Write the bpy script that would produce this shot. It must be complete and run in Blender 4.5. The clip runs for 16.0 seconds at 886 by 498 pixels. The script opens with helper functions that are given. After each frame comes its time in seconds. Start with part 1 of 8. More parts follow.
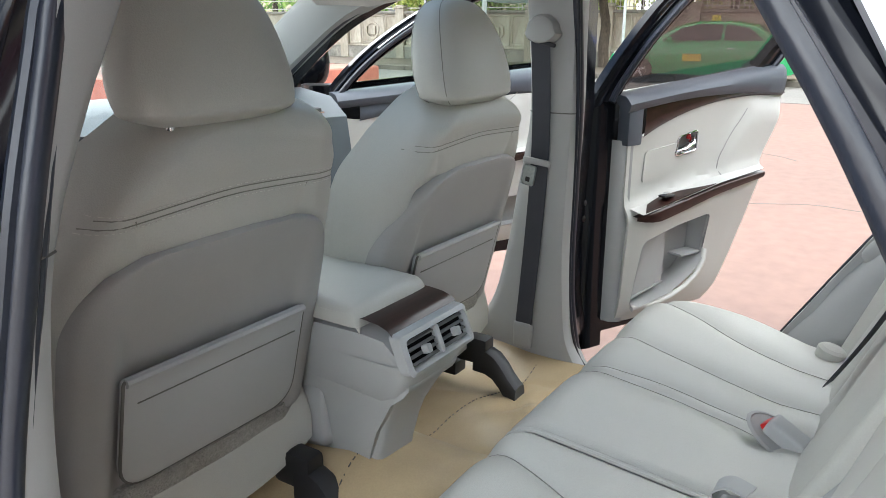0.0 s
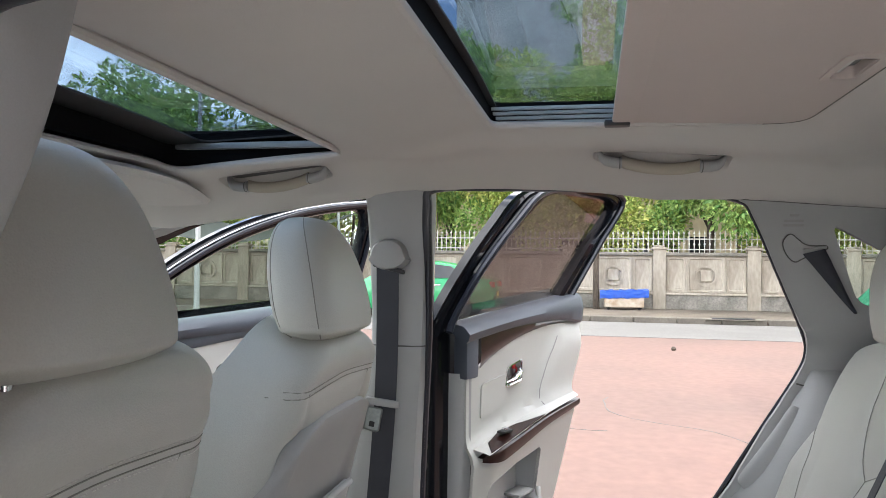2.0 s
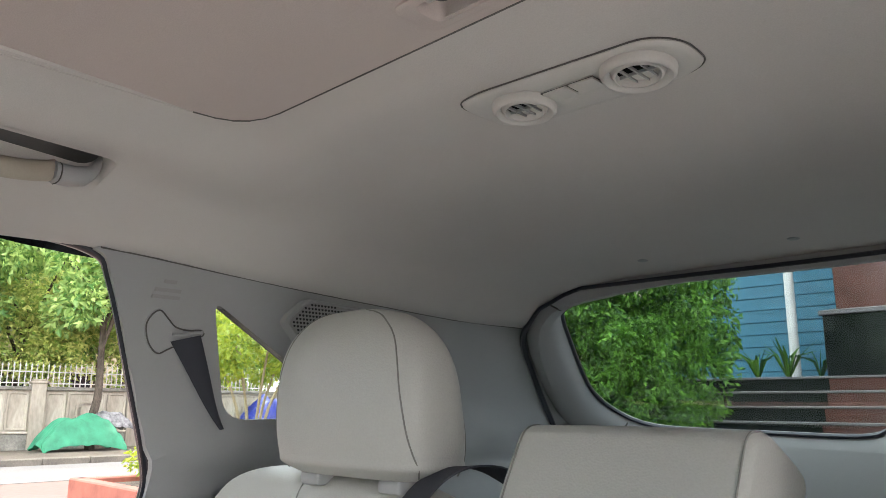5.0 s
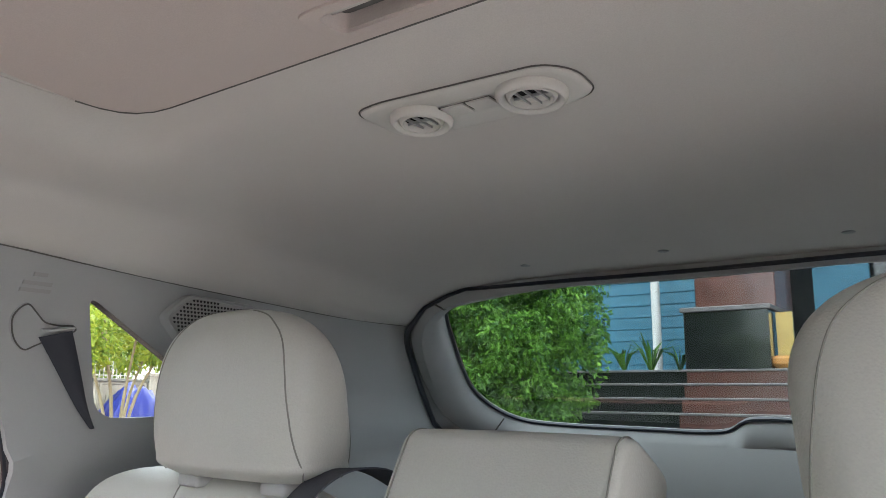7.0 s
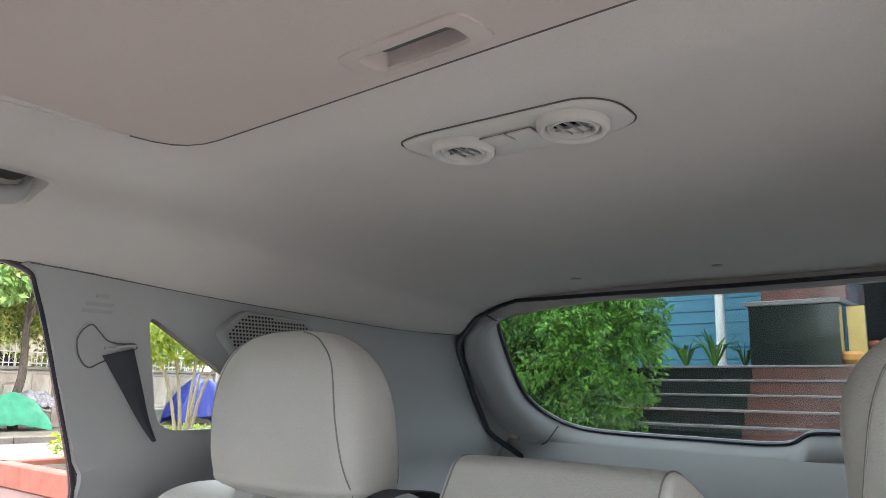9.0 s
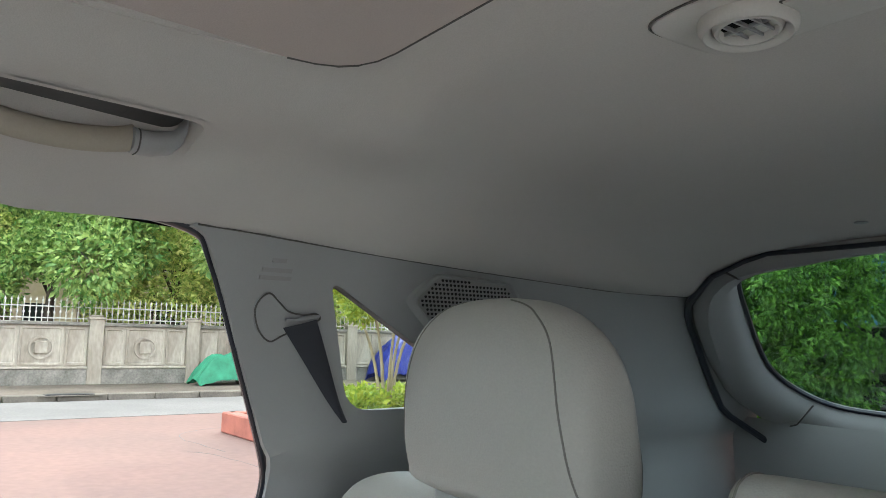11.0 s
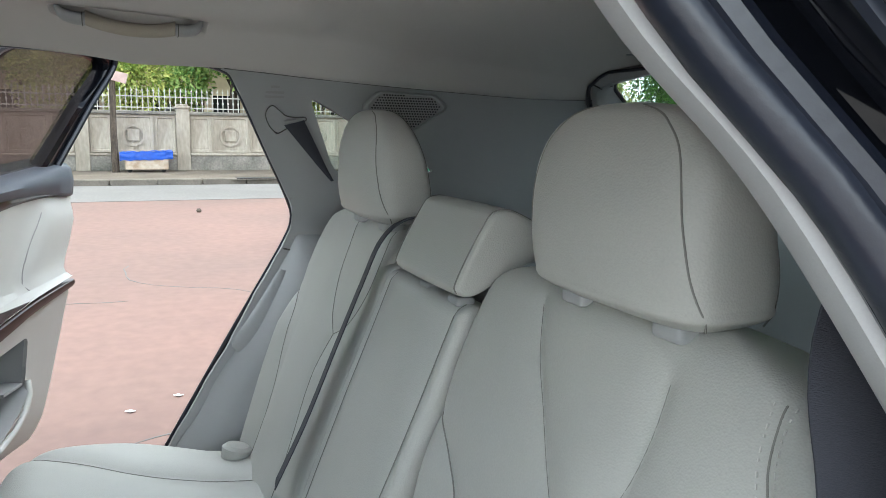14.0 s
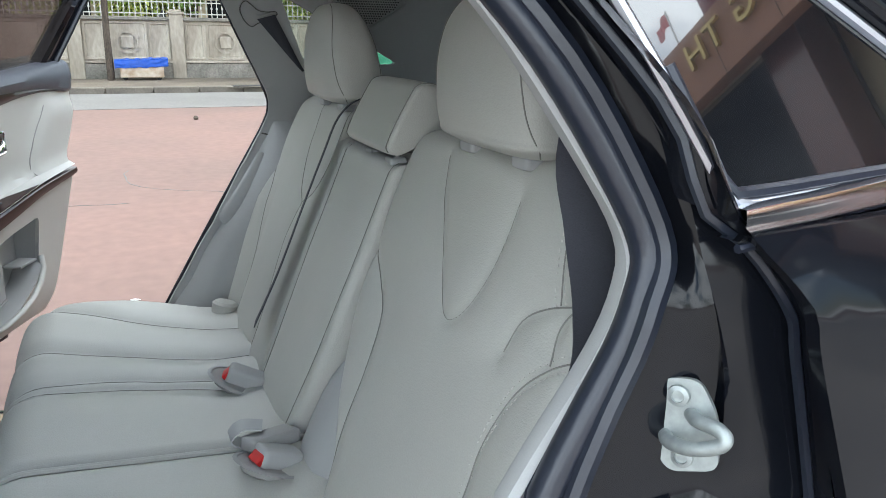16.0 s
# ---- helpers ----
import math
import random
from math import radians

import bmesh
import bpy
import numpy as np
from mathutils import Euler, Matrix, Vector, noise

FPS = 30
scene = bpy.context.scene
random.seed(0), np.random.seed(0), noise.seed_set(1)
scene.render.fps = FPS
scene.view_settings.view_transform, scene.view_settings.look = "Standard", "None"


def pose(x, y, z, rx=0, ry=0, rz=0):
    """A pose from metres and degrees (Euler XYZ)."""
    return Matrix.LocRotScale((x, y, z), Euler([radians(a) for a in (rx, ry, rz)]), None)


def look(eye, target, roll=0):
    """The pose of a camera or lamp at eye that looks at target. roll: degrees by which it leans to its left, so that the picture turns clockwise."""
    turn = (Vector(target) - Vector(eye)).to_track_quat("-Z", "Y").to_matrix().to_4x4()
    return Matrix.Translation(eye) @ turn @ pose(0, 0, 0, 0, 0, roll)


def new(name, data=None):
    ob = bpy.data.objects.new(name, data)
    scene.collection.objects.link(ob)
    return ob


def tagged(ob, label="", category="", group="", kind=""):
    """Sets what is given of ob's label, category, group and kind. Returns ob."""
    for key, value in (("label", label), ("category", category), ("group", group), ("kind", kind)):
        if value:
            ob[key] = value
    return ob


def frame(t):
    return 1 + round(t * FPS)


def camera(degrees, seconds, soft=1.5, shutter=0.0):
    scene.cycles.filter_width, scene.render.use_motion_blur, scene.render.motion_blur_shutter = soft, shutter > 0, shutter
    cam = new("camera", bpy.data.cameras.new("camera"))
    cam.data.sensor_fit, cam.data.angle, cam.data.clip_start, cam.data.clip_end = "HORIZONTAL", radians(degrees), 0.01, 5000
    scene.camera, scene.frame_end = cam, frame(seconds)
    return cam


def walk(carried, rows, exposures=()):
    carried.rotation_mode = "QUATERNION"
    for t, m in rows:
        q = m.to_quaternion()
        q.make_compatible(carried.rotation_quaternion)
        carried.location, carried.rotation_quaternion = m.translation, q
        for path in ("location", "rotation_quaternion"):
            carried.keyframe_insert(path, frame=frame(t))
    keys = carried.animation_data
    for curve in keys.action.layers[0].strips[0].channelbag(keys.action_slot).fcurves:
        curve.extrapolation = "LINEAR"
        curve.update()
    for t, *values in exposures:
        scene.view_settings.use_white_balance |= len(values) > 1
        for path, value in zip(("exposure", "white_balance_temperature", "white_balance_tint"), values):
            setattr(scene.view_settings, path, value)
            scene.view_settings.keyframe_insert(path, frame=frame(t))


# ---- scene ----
cam = camera(60.7, 16.0, soft=0.85)
EXPOSURES = [(0.0, 1.7, 6450, 7), (1.2, 1.64, 6430, 8), (2.0, 1.55, 6500, 11), (2.5, 1.72, 6500, 11), (3.0, 1.68, 6450, 12), (3.5, 1.5, 6450, 13), (4.0, 1.6, 6500, 12), (4.5, 1.8, 6600, 10), (5.0, 1.98, 6600, 11), (7.5, 2.08, 6450, 12), (9.0, 2.1, 6380, 12), (10.0, 1.62, 6290, 9), (12.5, 1.5, 6190, 2), (13.5, 1.41, 6170, 3), (14.5, 1.37, 6130, 5), (15.0, 1.32, 6130, 5), (16.0, 1.22, 6130, 5)]
PATH = [
    (0, (-1.019, 0.046, 1.366), (0.589, 1.088, 0.792), 0.2),
    (0.5, (-1.02, 0.056, 1.361), (0.628, 1.059, 0.83), 0.2),
    (1, (-1.035, 0.152, 1.382), (0.727, 1.01, 0.981), 0.7),
    (1.5, (-1.005, 0.327, 1.377), (0.885, 0.955, 1.191), 1.0),
    (2, (-0.903, 0.416, 1.334), (1.057, 0.808, 1.374), 0.7),
    (2.5, (-0.794, 0.418, 1.348), (1.185, 0.611, 1.563), 0.6),
    (3, (-0.765, 0.419, 1.347), (1.208, 0.401, 1.676), 0.7),
    (3.5, (-0.708, 0.396, 1.342), (1.221, 0.041, 1.73), 1.1),
    (4, (-0.571, 0.407, 1.313), (1.218, -0.392, 1.719), 0.4),
    (4.5, (-0.384, 0.474, 1.296), (1.169, -0.715, 1.712), 0.5),
    (5, (-0.313, 0.48, 1.282), (1.061, -0.915, 1.69), 0.3),
    (5.2, (-0.313, 0.477, 1.291), (1.01, -0.968, 1.695), 0.3),
    (7.3, (-0.317, 0.502, 1.298), (0.816, -1.102, 1.677), 0.6),
    (7.5, (-0.328, 0.506, 1.306), (0.801, -1.102, 1.682), 0.6),
    (8, (-0.337, 0.52, 1.314), (0.794, -1.088, 1.682), 0.4),
    (8.5, (-0.336, 0.522, 1.32), (0.832, -1.059, 1.687), 0.5),
    (9, (-0.33, 0.495, 1.327), (0.934, -1.012, 1.688), 0.8),
    (9.5, (-0.239, 0.455, 1.323), (1.153, -0.936, 1.679), 0.7),
    (10, (-0.183, 0.416, 1.344), (1.325, -0.849, 1.698), 1.5),
    (10.2, (-0.166, 0.402, 1.352), (1.375, -0.826, 1.692), 0.8),
    (12.3, (-0.306, 0.377, 1.311), (1.381, -0.697, 1.335), 1.0),
    (12.5, (-0.372, 0.386, 1.305), (1.315, -0.686, 1.273), 0.9),
    (13, (-0.558, 0.406, 1.318), (1.155, -0.615, 1.169), 0.9),
    (13.5, (-0.729, 0.378, 1.351), (1.038, -0.529, 1.113), 0.9),
    (14, (-0.862, 0.335, 1.357), (0.952, -0.448, 1.046), 0.9),
    (14.5, (-0.947, 0.33, 1.361), (0.896, -0.351, 0.985), 0.9),
    (15, (-1.016, 0.34, 1.345), (0.838, -0.273, 0.91), 0.8),
    (15.5, (-1.067, 0.352, 1.331), (0.776, -0.252, 0.843), 0.7),
    (16, (-1.104, 0.333, 1.33), (0.665, -0.429, 0.79), 0.8),
]
walk(cam, [(t, look(eye, target, roll)) for t, eye, target, roll in PATH], EXPOSURES)

# ---- world, sun, exposure ----
world = bpy.data.worlds.new("sky")
scene.world = world
world.use_nodes = True
_wn, _wl = world.node_tree.nodes, world.node_tree.links
_sky = _wn.new("ShaderNodeTexSky")
_sky.sky_type, _sky.sun_disc = "NISHITA", False
SUN_ELEV, SUN_AZ = 50.0, 172.0          # azimuth from +y towards +x, degrees
_sky.sun_elevation, _sky.sun_rotation = radians(SUN_ELEV), radians(SUN_AZ)
_sky.air_density, _sky.dust_density = 1.0, 1.6
# broken cumulus over the blue
_tc = _wn.new("ShaderNodeTexCoord")
_mp = _wn.new("ShaderNodeMapping")
_mp.inputs["Scale"].default_value = (1.0, 1.0, 1.9)
_cl = _wn.new("ShaderNodeTexNoise")
_cl.inputs["Scale"].default_value, _cl.inputs["Detail"].default_value, _cl.inputs["Roughness"].default_value = 3.1, 7.0, 0.52
_cr = _wn.new("ShaderNodeValToRGB")
_cr.color_ramp.elements[0].position, _cr.color_ramp.elements[1].position = 0.40, 0.55
_mx = _wn.new("ShaderNodeMix")
_mx.data_type = "RGBA"
_mx.inputs["B"].default_value = (16.0, 16.3, 16.8, 1)
_wl.new(_tc.outputs["Generated"], _mp.inputs["Vector"])
_wl.new(_mp.outputs["Vector"], _cl.inputs["Vector"])
_wl.new(_cl.outputs["Fac"], _cr.inputs["Fac"])
_wl.new(_cr.outputs["Color"], _mx.inputs["Factor"])
_wl.new(_sky.outputs["Color"], _mx.inputs["A"])
_wl.new(_mx.outputs["Result"], _wn["Background"].inputs["Color"])
_wn["Background"].inputs["Strength"].default_value = 0.15
_sun = bpy.data.lights.new("sun", "SUN")
_sun.energy, _sun.angle, _sun.color = 0.75, radians(0.6), (1.0, 0.94, 0.84)
sun = new("sun", _sun)
_a, _e = radians(SUN_AZ), radians(SUN_ELEV)
sun.matrix_world = look((0, 0, 30), (-math.sin(_a) * math.cos(_e), -math.cos(_a) * math.cos(_e), 30 - math.sin(_e)))

# ---- materials ----
def mat(name, base, rough=0.5, metal=0.0, vary=0.12, scale=6.0, fine=120.0, bump=0.15, fine_vary=0.04, tint=None, spec=0.5, coat=0.0, pores=0.0, stretch=(1, 1, 1), random_vary=0.0, depth=0.0015):
    """A surface with two scales of variation: broad tone changes and a fine grain that also gives relief."""
    m = bpy.data.materials.new(name)
    m.use_nodes = True
    n, l = m.node_tree.nodes, m.node_tree.links
    b = n["Principled BSDF"]
    b.inputs["Roughness"].default_value, b.inputs["Metallic"].default_value = rough, metal
    b.inputs["Specular IOR Level"].default_value = spec
    b.inputs["Coat Weight"].default_value, b.inputs["Coat Roughness"].default_value = coat, 0.06
    tc, mp = n.new("ShaderNodeTexCoord"), n.new("ShaderNodeMapping")
    mp.inputs["Scale"].default_value = stretch
    l.new(tc.outputs["Object"], mp.inputs["Vector"])
    big, small = n.new("ShaderNodeTexNoise"), n.new("ShaderNodeTexNoise")
    big.inputs["Scale"].default_value, big.inputs["Detail"].default_value, big.inputs["Roughness"].default_value = scale, 4.0, 0.6
    small.inputs["Scale"].default_value, small.inputs["Detail"].default_value = fine, 3.0
    for t in (big, small):
        l.new(mp.outputs["Vector"], t.inputs["Vector"])
    low = tint or tuple(c * (1 - 2 * vary) for c in base)
    mix = n.new("ShaderNodeMix")
    mix.data_type = "RGBA"
    ramp = n.new("ShaderNodeMapRange")
    ramp.inputs["From Min"].default_value, ramp.inputs["From Max"].default_value = 0.3, 0.7
    l.new(big.outputs["Fac"], ramp.inputs["Value"])
    l.new(ramp.outputs["Result"], mix.inputs["Factor"])
    mix.inputs["A"].default_value, mix.inputs["B"].default_value = (*low, 1), (*base, 1)
    fm = n.new("ShaderNodeMix")
    fm.data_type, fm.blend_type = "RGBA", "MULTIPLY"
    fm.inputs["Factor"].default_value = 1.0
    fr = n.new("ShaderNodeMapRange")
    fr.inputs["From Min"].default_value, fr.inputs["From Max"].default_value = 0.25, 0.75
    fr.inputs["To Min"].default_value, fr.inputs["To Max"].default_value = 1 - 2 * fine_vary, 1.0
    l.new(small.outputs["Fac"], fr.inputs["Value"])
    l.new(mix.outputs["Result"], fm.inputs["A"])
    l.new(fr.outputs["Result"], fm.inputs["B"])
    out = fm.outputs["Result"]
    if random_vary:
        oi = n.new("ShaderNodeObjectInfo")
        hr = n.new("ShaderNodeMapRange")
        hr.inputs["To Min"].default_value, hr.inputs["To Max"].default_value = 1 - random_vary, 1 + random_vary
        l.new(oi.outputs["Random"], hr.inputs["Value"])
        rm = n.new("ShaderNodeMix")
        rm.data_type, rm.blend_type = "RGBA", "MULTIPLY"
        rm.inputs["Factor"].default_value = 1.0
        l.new(out, rm.inputs["A"])
        l.new(hr.outputs["Result"], rm.inputs["B"])
        out = rm.outputs["Result"]
    l.new(out, b.inputs["Base Color"])
    src = small.outputs["Fac"]
    if pores:
        vo = n.new("ShaderNodeTexVoronoi")
        vo.inputs["Scale"].default_value = pores
        l.new(mp.outputs["Vector"], vo.inputs["Vector"])
        src = vo.outputs["Distance"]
    if bump:
        bp = n.new("ShaderNodeBump")
        bp.inputs["Strength"].default_value, bp.inputs["Distance"].default_value = bump, depth
        l.new(src, bp.inputs["Height"])
        l.new(bp.outputs["Normal"], b.inputs["Normal"])
    return m


def glass_mat(name, tint, rough=0.0, through_part=0.8, film=0.025):
    """A thin tinted pane: partly clear, with a mirror film by its angle."""
    m = bpy.data.materials.new(name)
    m.use_nodes = True
    n, l = m.node_tree.nodes, m.node_tree.links
    out = n["Material Output"]
    n.remove(n["Principled BSDF"])
    tr, gl, mx = n.new("ShaderNodeBsdfTransparent"), n.new("ShaderNodeBsdfGlossy"), n.new("ShaderNodeMixShader")
    lw, pw, ml = n.new("ShaderNodeLayerWeight"), n.new("ShaderNodeMath"), n.new("ShaderNodeMath")
    lw.inputs["Blend"].default_value = 0.5
    pw.operation, pw.inputs[1].default_value = "POWER", 4.0
    ml.operation, ml.inputs[1].default_value, ml.inputs[2].default_value = "MULTIPLY_ADD", 0.55, film
    tr.inputs["Color"].default_value = (*[c * through_part for c in tint], 1)
    gl.inputs["Roughness"].default_value = rough
    l.new(lw.outputs["Facing"], pw.inputs[0])
    l.new(pw.outputs["Value"], ml.inputs[0])
    l.new(ml.outputs["Value"], mx.inputs["Fac"])
    l.new(tr.outputs["BSDF"], mx.inputs[1])
    l.new(gl.outputs["BSDF"], mx.inputs[2])
    l.new(mx.outputs["Shader"], out.inputs["Surface"])
    return m


LEATHER = mat("pale grey leather", (0.46, 0.457, 0.42), 0.46, vary=0.035, scale=3.5, fine=420, bump=0.28, fine_vary=0.035, pores=520, spec=0.42, depth=0.0008)
SEAM = mat("seam thread shadow grey", (0.13, 0.125, 0.115), 0.8, fine=300)
SEAM_L = mat("leather seam crease", (0.25, 0.245, 0.22), 0.8, fine=300)
THREAD = mat("pale stitching thread", (0.66, 0.65, 0.60), 0.7, fine=400)
TRIM = mat("grey grained trim plastic", (0.37, 0.375, 0.37), 0.55, vary=0.03, scale=4, fine=700, bump=0.25, fine_vary=0.03, depth=0.0006)
TRIM_DARK = mat("darker grey grained plastic", (0.345, 0.34, 0.33), 0.6, vary=0.04, scale=4, fine=600, bump=0.25, fine_vary=0.04, depth=0.0006)
DOOR_WHITE = mat("light grey door skin", (0.52, 0.52, 0.49), 0.5, vary=0.03, scale=3, fine=500, bump=0.2, fine_vary=0.02, depth=0.0006)
LINER = mat("woven roof lining", (0.60, 0.575, 0.545), 0.95, vary=0.03, scale=2.5, fine=900, bump=0.3, fine_vary=0.05, spec=0.15, depth=0.0008)
FELT = mat("fuzzy seat base felt", (0.46, 0.45, 0.42), 1.0, vary=0.1, scale=30, fine=260, bump=1.0, fine_vary=0.16, spec=0.05, depth=0.006)
BELT = mat("dark grey belt webbing", (0.046, 0.049, 0.062), 0.75, vary=0.05, fine=500, bump=0.5, fine_vary=0.15, stretch=(1, 1, 4))
BLACK_PAINT = mat("black car paint", (0.006, 0.007, 0.010), 0.14, vary=0.1, scale=3, fine=60, bump=0.0, spec=0.10, coat=0.35)
BLACK_PLASTIC = mat("black matt plastic", (0.018, 0.018, 0.02), 0.5, vary=0.15, fine=350, bump=0.2, fine_vary=0.1)
RUBBER = mat("black door seal rubber", (0.018, 0.022, 0.034), 0.28, vary=0.1, scale=12, fine=200, bump=0.15, fine_vary=0.08)
BLUEGREY = mat("dark blue grey soft door top", (0.085, 0.10, 0.125), 0.5, vary=0.05, fine=600, bump=0.25, fine_vary=0.04)
WOOD = mat("dark reddish wood veneer", (0.045, 0.018, 0.014), 0.28, vary=0.3, scale=9, fine=90, bump=0.0, fine_vary=0.25, spec=0.25, coat=0.12, stretch=(1, 9, 9))
SHADE_CLOTH = mat("pinkish grey shade cloth", (0.60, 0.53, 0.495), 0.95, vary=0.03, scale=2.5, fine=900, bump=0.3, fine_vary=0.05, spec=0.15, depth=0.0008)
# vent vanes, and recess floors whose shade is put into the colour
GREY_WELL = mat("dark grey for vanes and shaded wells", (0.13, 0.13, 0.125), 0.6, fine=300, bump=0.1)
SHAFT = mat("matt black shaft lining", (0.006, 0.006, 0.007), 0.9, fine=200, bump=0.1, spec=0.1)
CHROME = mat("bright chrome", (0.75, 0.76, 0.78), 0.12, metal=1.0, vary=0.03, fine=40, bump=0.0)
STEEL = mat("zinc coated steel", (0.42, 0.46, 0.45), 0.46, metal=0.55, vary=0.12, scale=25, fine=180, bump=0.1, fine_vary=0.1)
VINYL = mat("beige vinyl floor mat", (0.46, 0.355, 0.215), 0.32, vary=0.1, scale=5, fine=260, bump=0.2, fine_vary=0.05)
TRIM_PALE = mat("pale grey roof plastic", (0.60, 0.585, 0.55), 0.6, vary=0.03, scale=4, fine=700, bump=0.2, fine_vary=0.03, depth=0.0005)
GRIP = mat("cream grip skin", (0.42, 0.375, 0.30), 0.55, vary=0.04, scale=8, fine=500, bump=0.2, fine_vary=0.03, depth=0.0005)
RED = mat("red buckle button", (0.62, 0.02, 0.02), 0.35, fine=100, bump=0.0)
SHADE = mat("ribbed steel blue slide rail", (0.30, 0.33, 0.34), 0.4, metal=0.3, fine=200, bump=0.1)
DASH = mat("blue grey dashboard skin", (0.11, 0.135, 0.15), 0.5, vary=0.05, fine=500, bump=0.25)
GLASS = glass_mat("clear window glass", (0.93, 0.97, 0.95), through_part=0.96)
GLASS_TINT = glass_mat("tinted door glass", (0.62, 0.58, 0.57), through_part=0.74, film=0.11)
GLASS_LIGHT = glass_mat("lightly tinted front glass", (0.80, 0.86, 0.83), through_part=0.92)
GLASS_ROOF = glass_mat("green tinted roof glass", (0.56, 0.66, 0.76), through_part=0.70, film=0.05)
MIRROR_GLASS = mat("dark mirroring side glass", (0.008, 0.009, 0.011), 0.006, vary=0.05, fine=20, bump=0.0, spec=1.0, coat=1.0)
ALLOY_EDGE = mat("satin metal edge", (0.55, 0.56, 0.60), 0.30, metal=0.9, vary=0.05, fine=60, bump=0.0)
GLASS_REAR = glass_mat("grey tinted tailgate glass", (0.84, 0.90, 0.90), through_part=0.78)
GLASS_DARK = glass_mat("dark privacy glass", (0.05, 0.055, 0.06), through_part=0.5)
# red ground colour with broad greyer patches from noise
PINK = mat("patchy red painted plaza", (0.205, 0.120, 0.097), 0.85, vary=0.10, scale=0.35, fine=9, bump=0.12, fine_vary=0.10, tint=(0.160, 0.102, 0.084), depth=0.004)
ROAD = mat("pale dusty asphalt", (0.20, 0.19, 0.178), 0.9, vary=0.12, scale=0.5, fine=22, bump=0.4, fine_vary=0.14, depth=0.004)
PAVE = mat("dirty pavement slabs", (0.205, 0.168, 0.128), 0.9, vary=0.2, scale=0.9, fine=18, bump=0.4, fine_vary=0.2, depth=0.006)
KERB = mat("kerb concrete", (0.22, 0.195, 0.16), 0.9, vary=0.2, scale=1.4, fine=25, bump=0.4, fine_vary=0.15)
PLASTER = mat("stained cream wall plaster", (0.55, 0.50, 0.415), 0.92, vary=0.2, scale=0.9, fine=16, bump=0.3, fine_vary=0.14, tint=(0.30, 0.258, 0.20), stretch=(1, 1, 0.35))
PLASTER_D = mat("mossy wall plinth plaster", (0.36, 0.335, 0.29), 0.95, vary=0.3, scale=1.6, fine=20, bump=0.4, fine_vary=0.2, tint=(0.15, 0.145, 0.12))
FENCE = mat("cream painted iron", (0.62, 0.60, 0.55), 0.5, vary=0.1, fine=60, bump=0.1)
BARK = mat("grey brown bark", (0.16, 0.125, 0.095), 0.95, vary=0.3, scale=6, fine=40, bump=0.9, fine_vary=0.3, stretch=(1, 1, 0.3), depth=0.01)
GREEN_PAINT = mat("bright green car paint", (0.015, 0.30, 0.10), 0.25, vary=0.05, fine=40, bump=0.0, coat=0.8)
WHITE_PAINT = mat("white paint", (0.78, 0.78, 0.76), 0.4, vary=0.05, fine=60, bump=0.05)
YELLOW = mat("yellow plastic", (0.70, 0.50, 0.05), 0.4, fine=60, bump=0.05)
TYRE = mat("tyre rubber", (0.02, 0.02, 0.021), 0.8, fine=90, bump=0.3)
ALLOY = mat("silver alloy wheel", (0.55, 0.56, 0.57), 0.35, metal=0.7, fine=60, bump=0.05)
TAIL = mat("red tail lamp", (0.55, 0.02, 0.02), 0.2, fine=40, bump=0.0, coat=0.5)
CAR_GLASS = mat("dark car window", (0.02, 0.024, 0.026), 0.06, vary=0.1, fine=20, bump=0.0)
BLUE_TARP = mat("blue plastic tarpaulin", (0.015, 0.10, 0.55), 0.4, vary=0.15, scale=5, fine=30, bump=0.4, depth=0.01)
NAVY_TARP = mat("dark blue tarpaulin", (0.014, 0.03, 0.28), 0.45, vary=0.2, scale=4, fine=26, bump=0.4, depth=0.01)
GREEN_NET = mat("green shade net", (0.045, 0.30, 0.16), 0.7, vary=0.2, scale=3, fine=90, bump=0.3)
GREY_BAG = mat("grey patterned sack", (0.32, 0.31, 0.31), 0.8, vary=0.4, scale=8, fine=30, bump=0.3)
GRANITE_D = mat("black polished granite", (0.022, 0.026, 0.026), 0.16, vary=0.3, scale=6, fine=160, bump=0.0, fine_vary=0.3, coat=0.4)
GRANITE_R = mat("reddish brown granite", (0.165, 0.070, 0.056), 0.25, vary=0.2, scale=5, fine=180, bump=0.0, fine_vary=0.25, coat=0.3, random_vary=0.12)
GRANITE_G = mat("worn grey granite tread", (0.20, 0.19, 0.185), 0.4, vary=0.15, scale=4, fine=120, bump=0.05, fine_vary=0.2)
BLUE_WALL = mat("blue painted boards", (0.055, 0.225, 0.33), 0.55, vary=0.15, scale=3, fine=30, bump=0.2, stretch=(1, 1, 3))
BRASS = mat("brushed brass", (0.60, 0.42, 0.16), 0.3, metal=0.9, vary=0.15, fine=50, bump=0.05)
TERRACOTTA = mat("terracotta pot", (0.42, 0.13, 0.085), 0.7, vary=0.15, fine=50, bump=0.2)
SIGN_BROWN = mat("terracotta fascia tiles", (0.36, 0.185, 0.115), 0.6, vary=0.1, scale=1.5, fine=20, bump=0.15)
MAROON = mat("maroon render", (0.20, 0.055, 0.06), 0.85, vary=0.1, scale=0.5, fine=8, bump=0.1)
GOLD = mat("gold letter metal", (0.72, 0.56, 0.24), 0.3, metal=0.6, vary=0.08, fine=40, bump=0.05)
HOUSE = mat("pale house render", (0.62, 0.60, 0.54), 0.9, vary=0.12, scale=0.4, fine=6, bump=0.15, tint=(0.46, 0.45, 0.42))
HOUSE_WARM = mat("warm cream render", (0.66, 0.56, 0.40), 0.9, vary=0.1, scale=0.4, fine=6, bump=0.15)
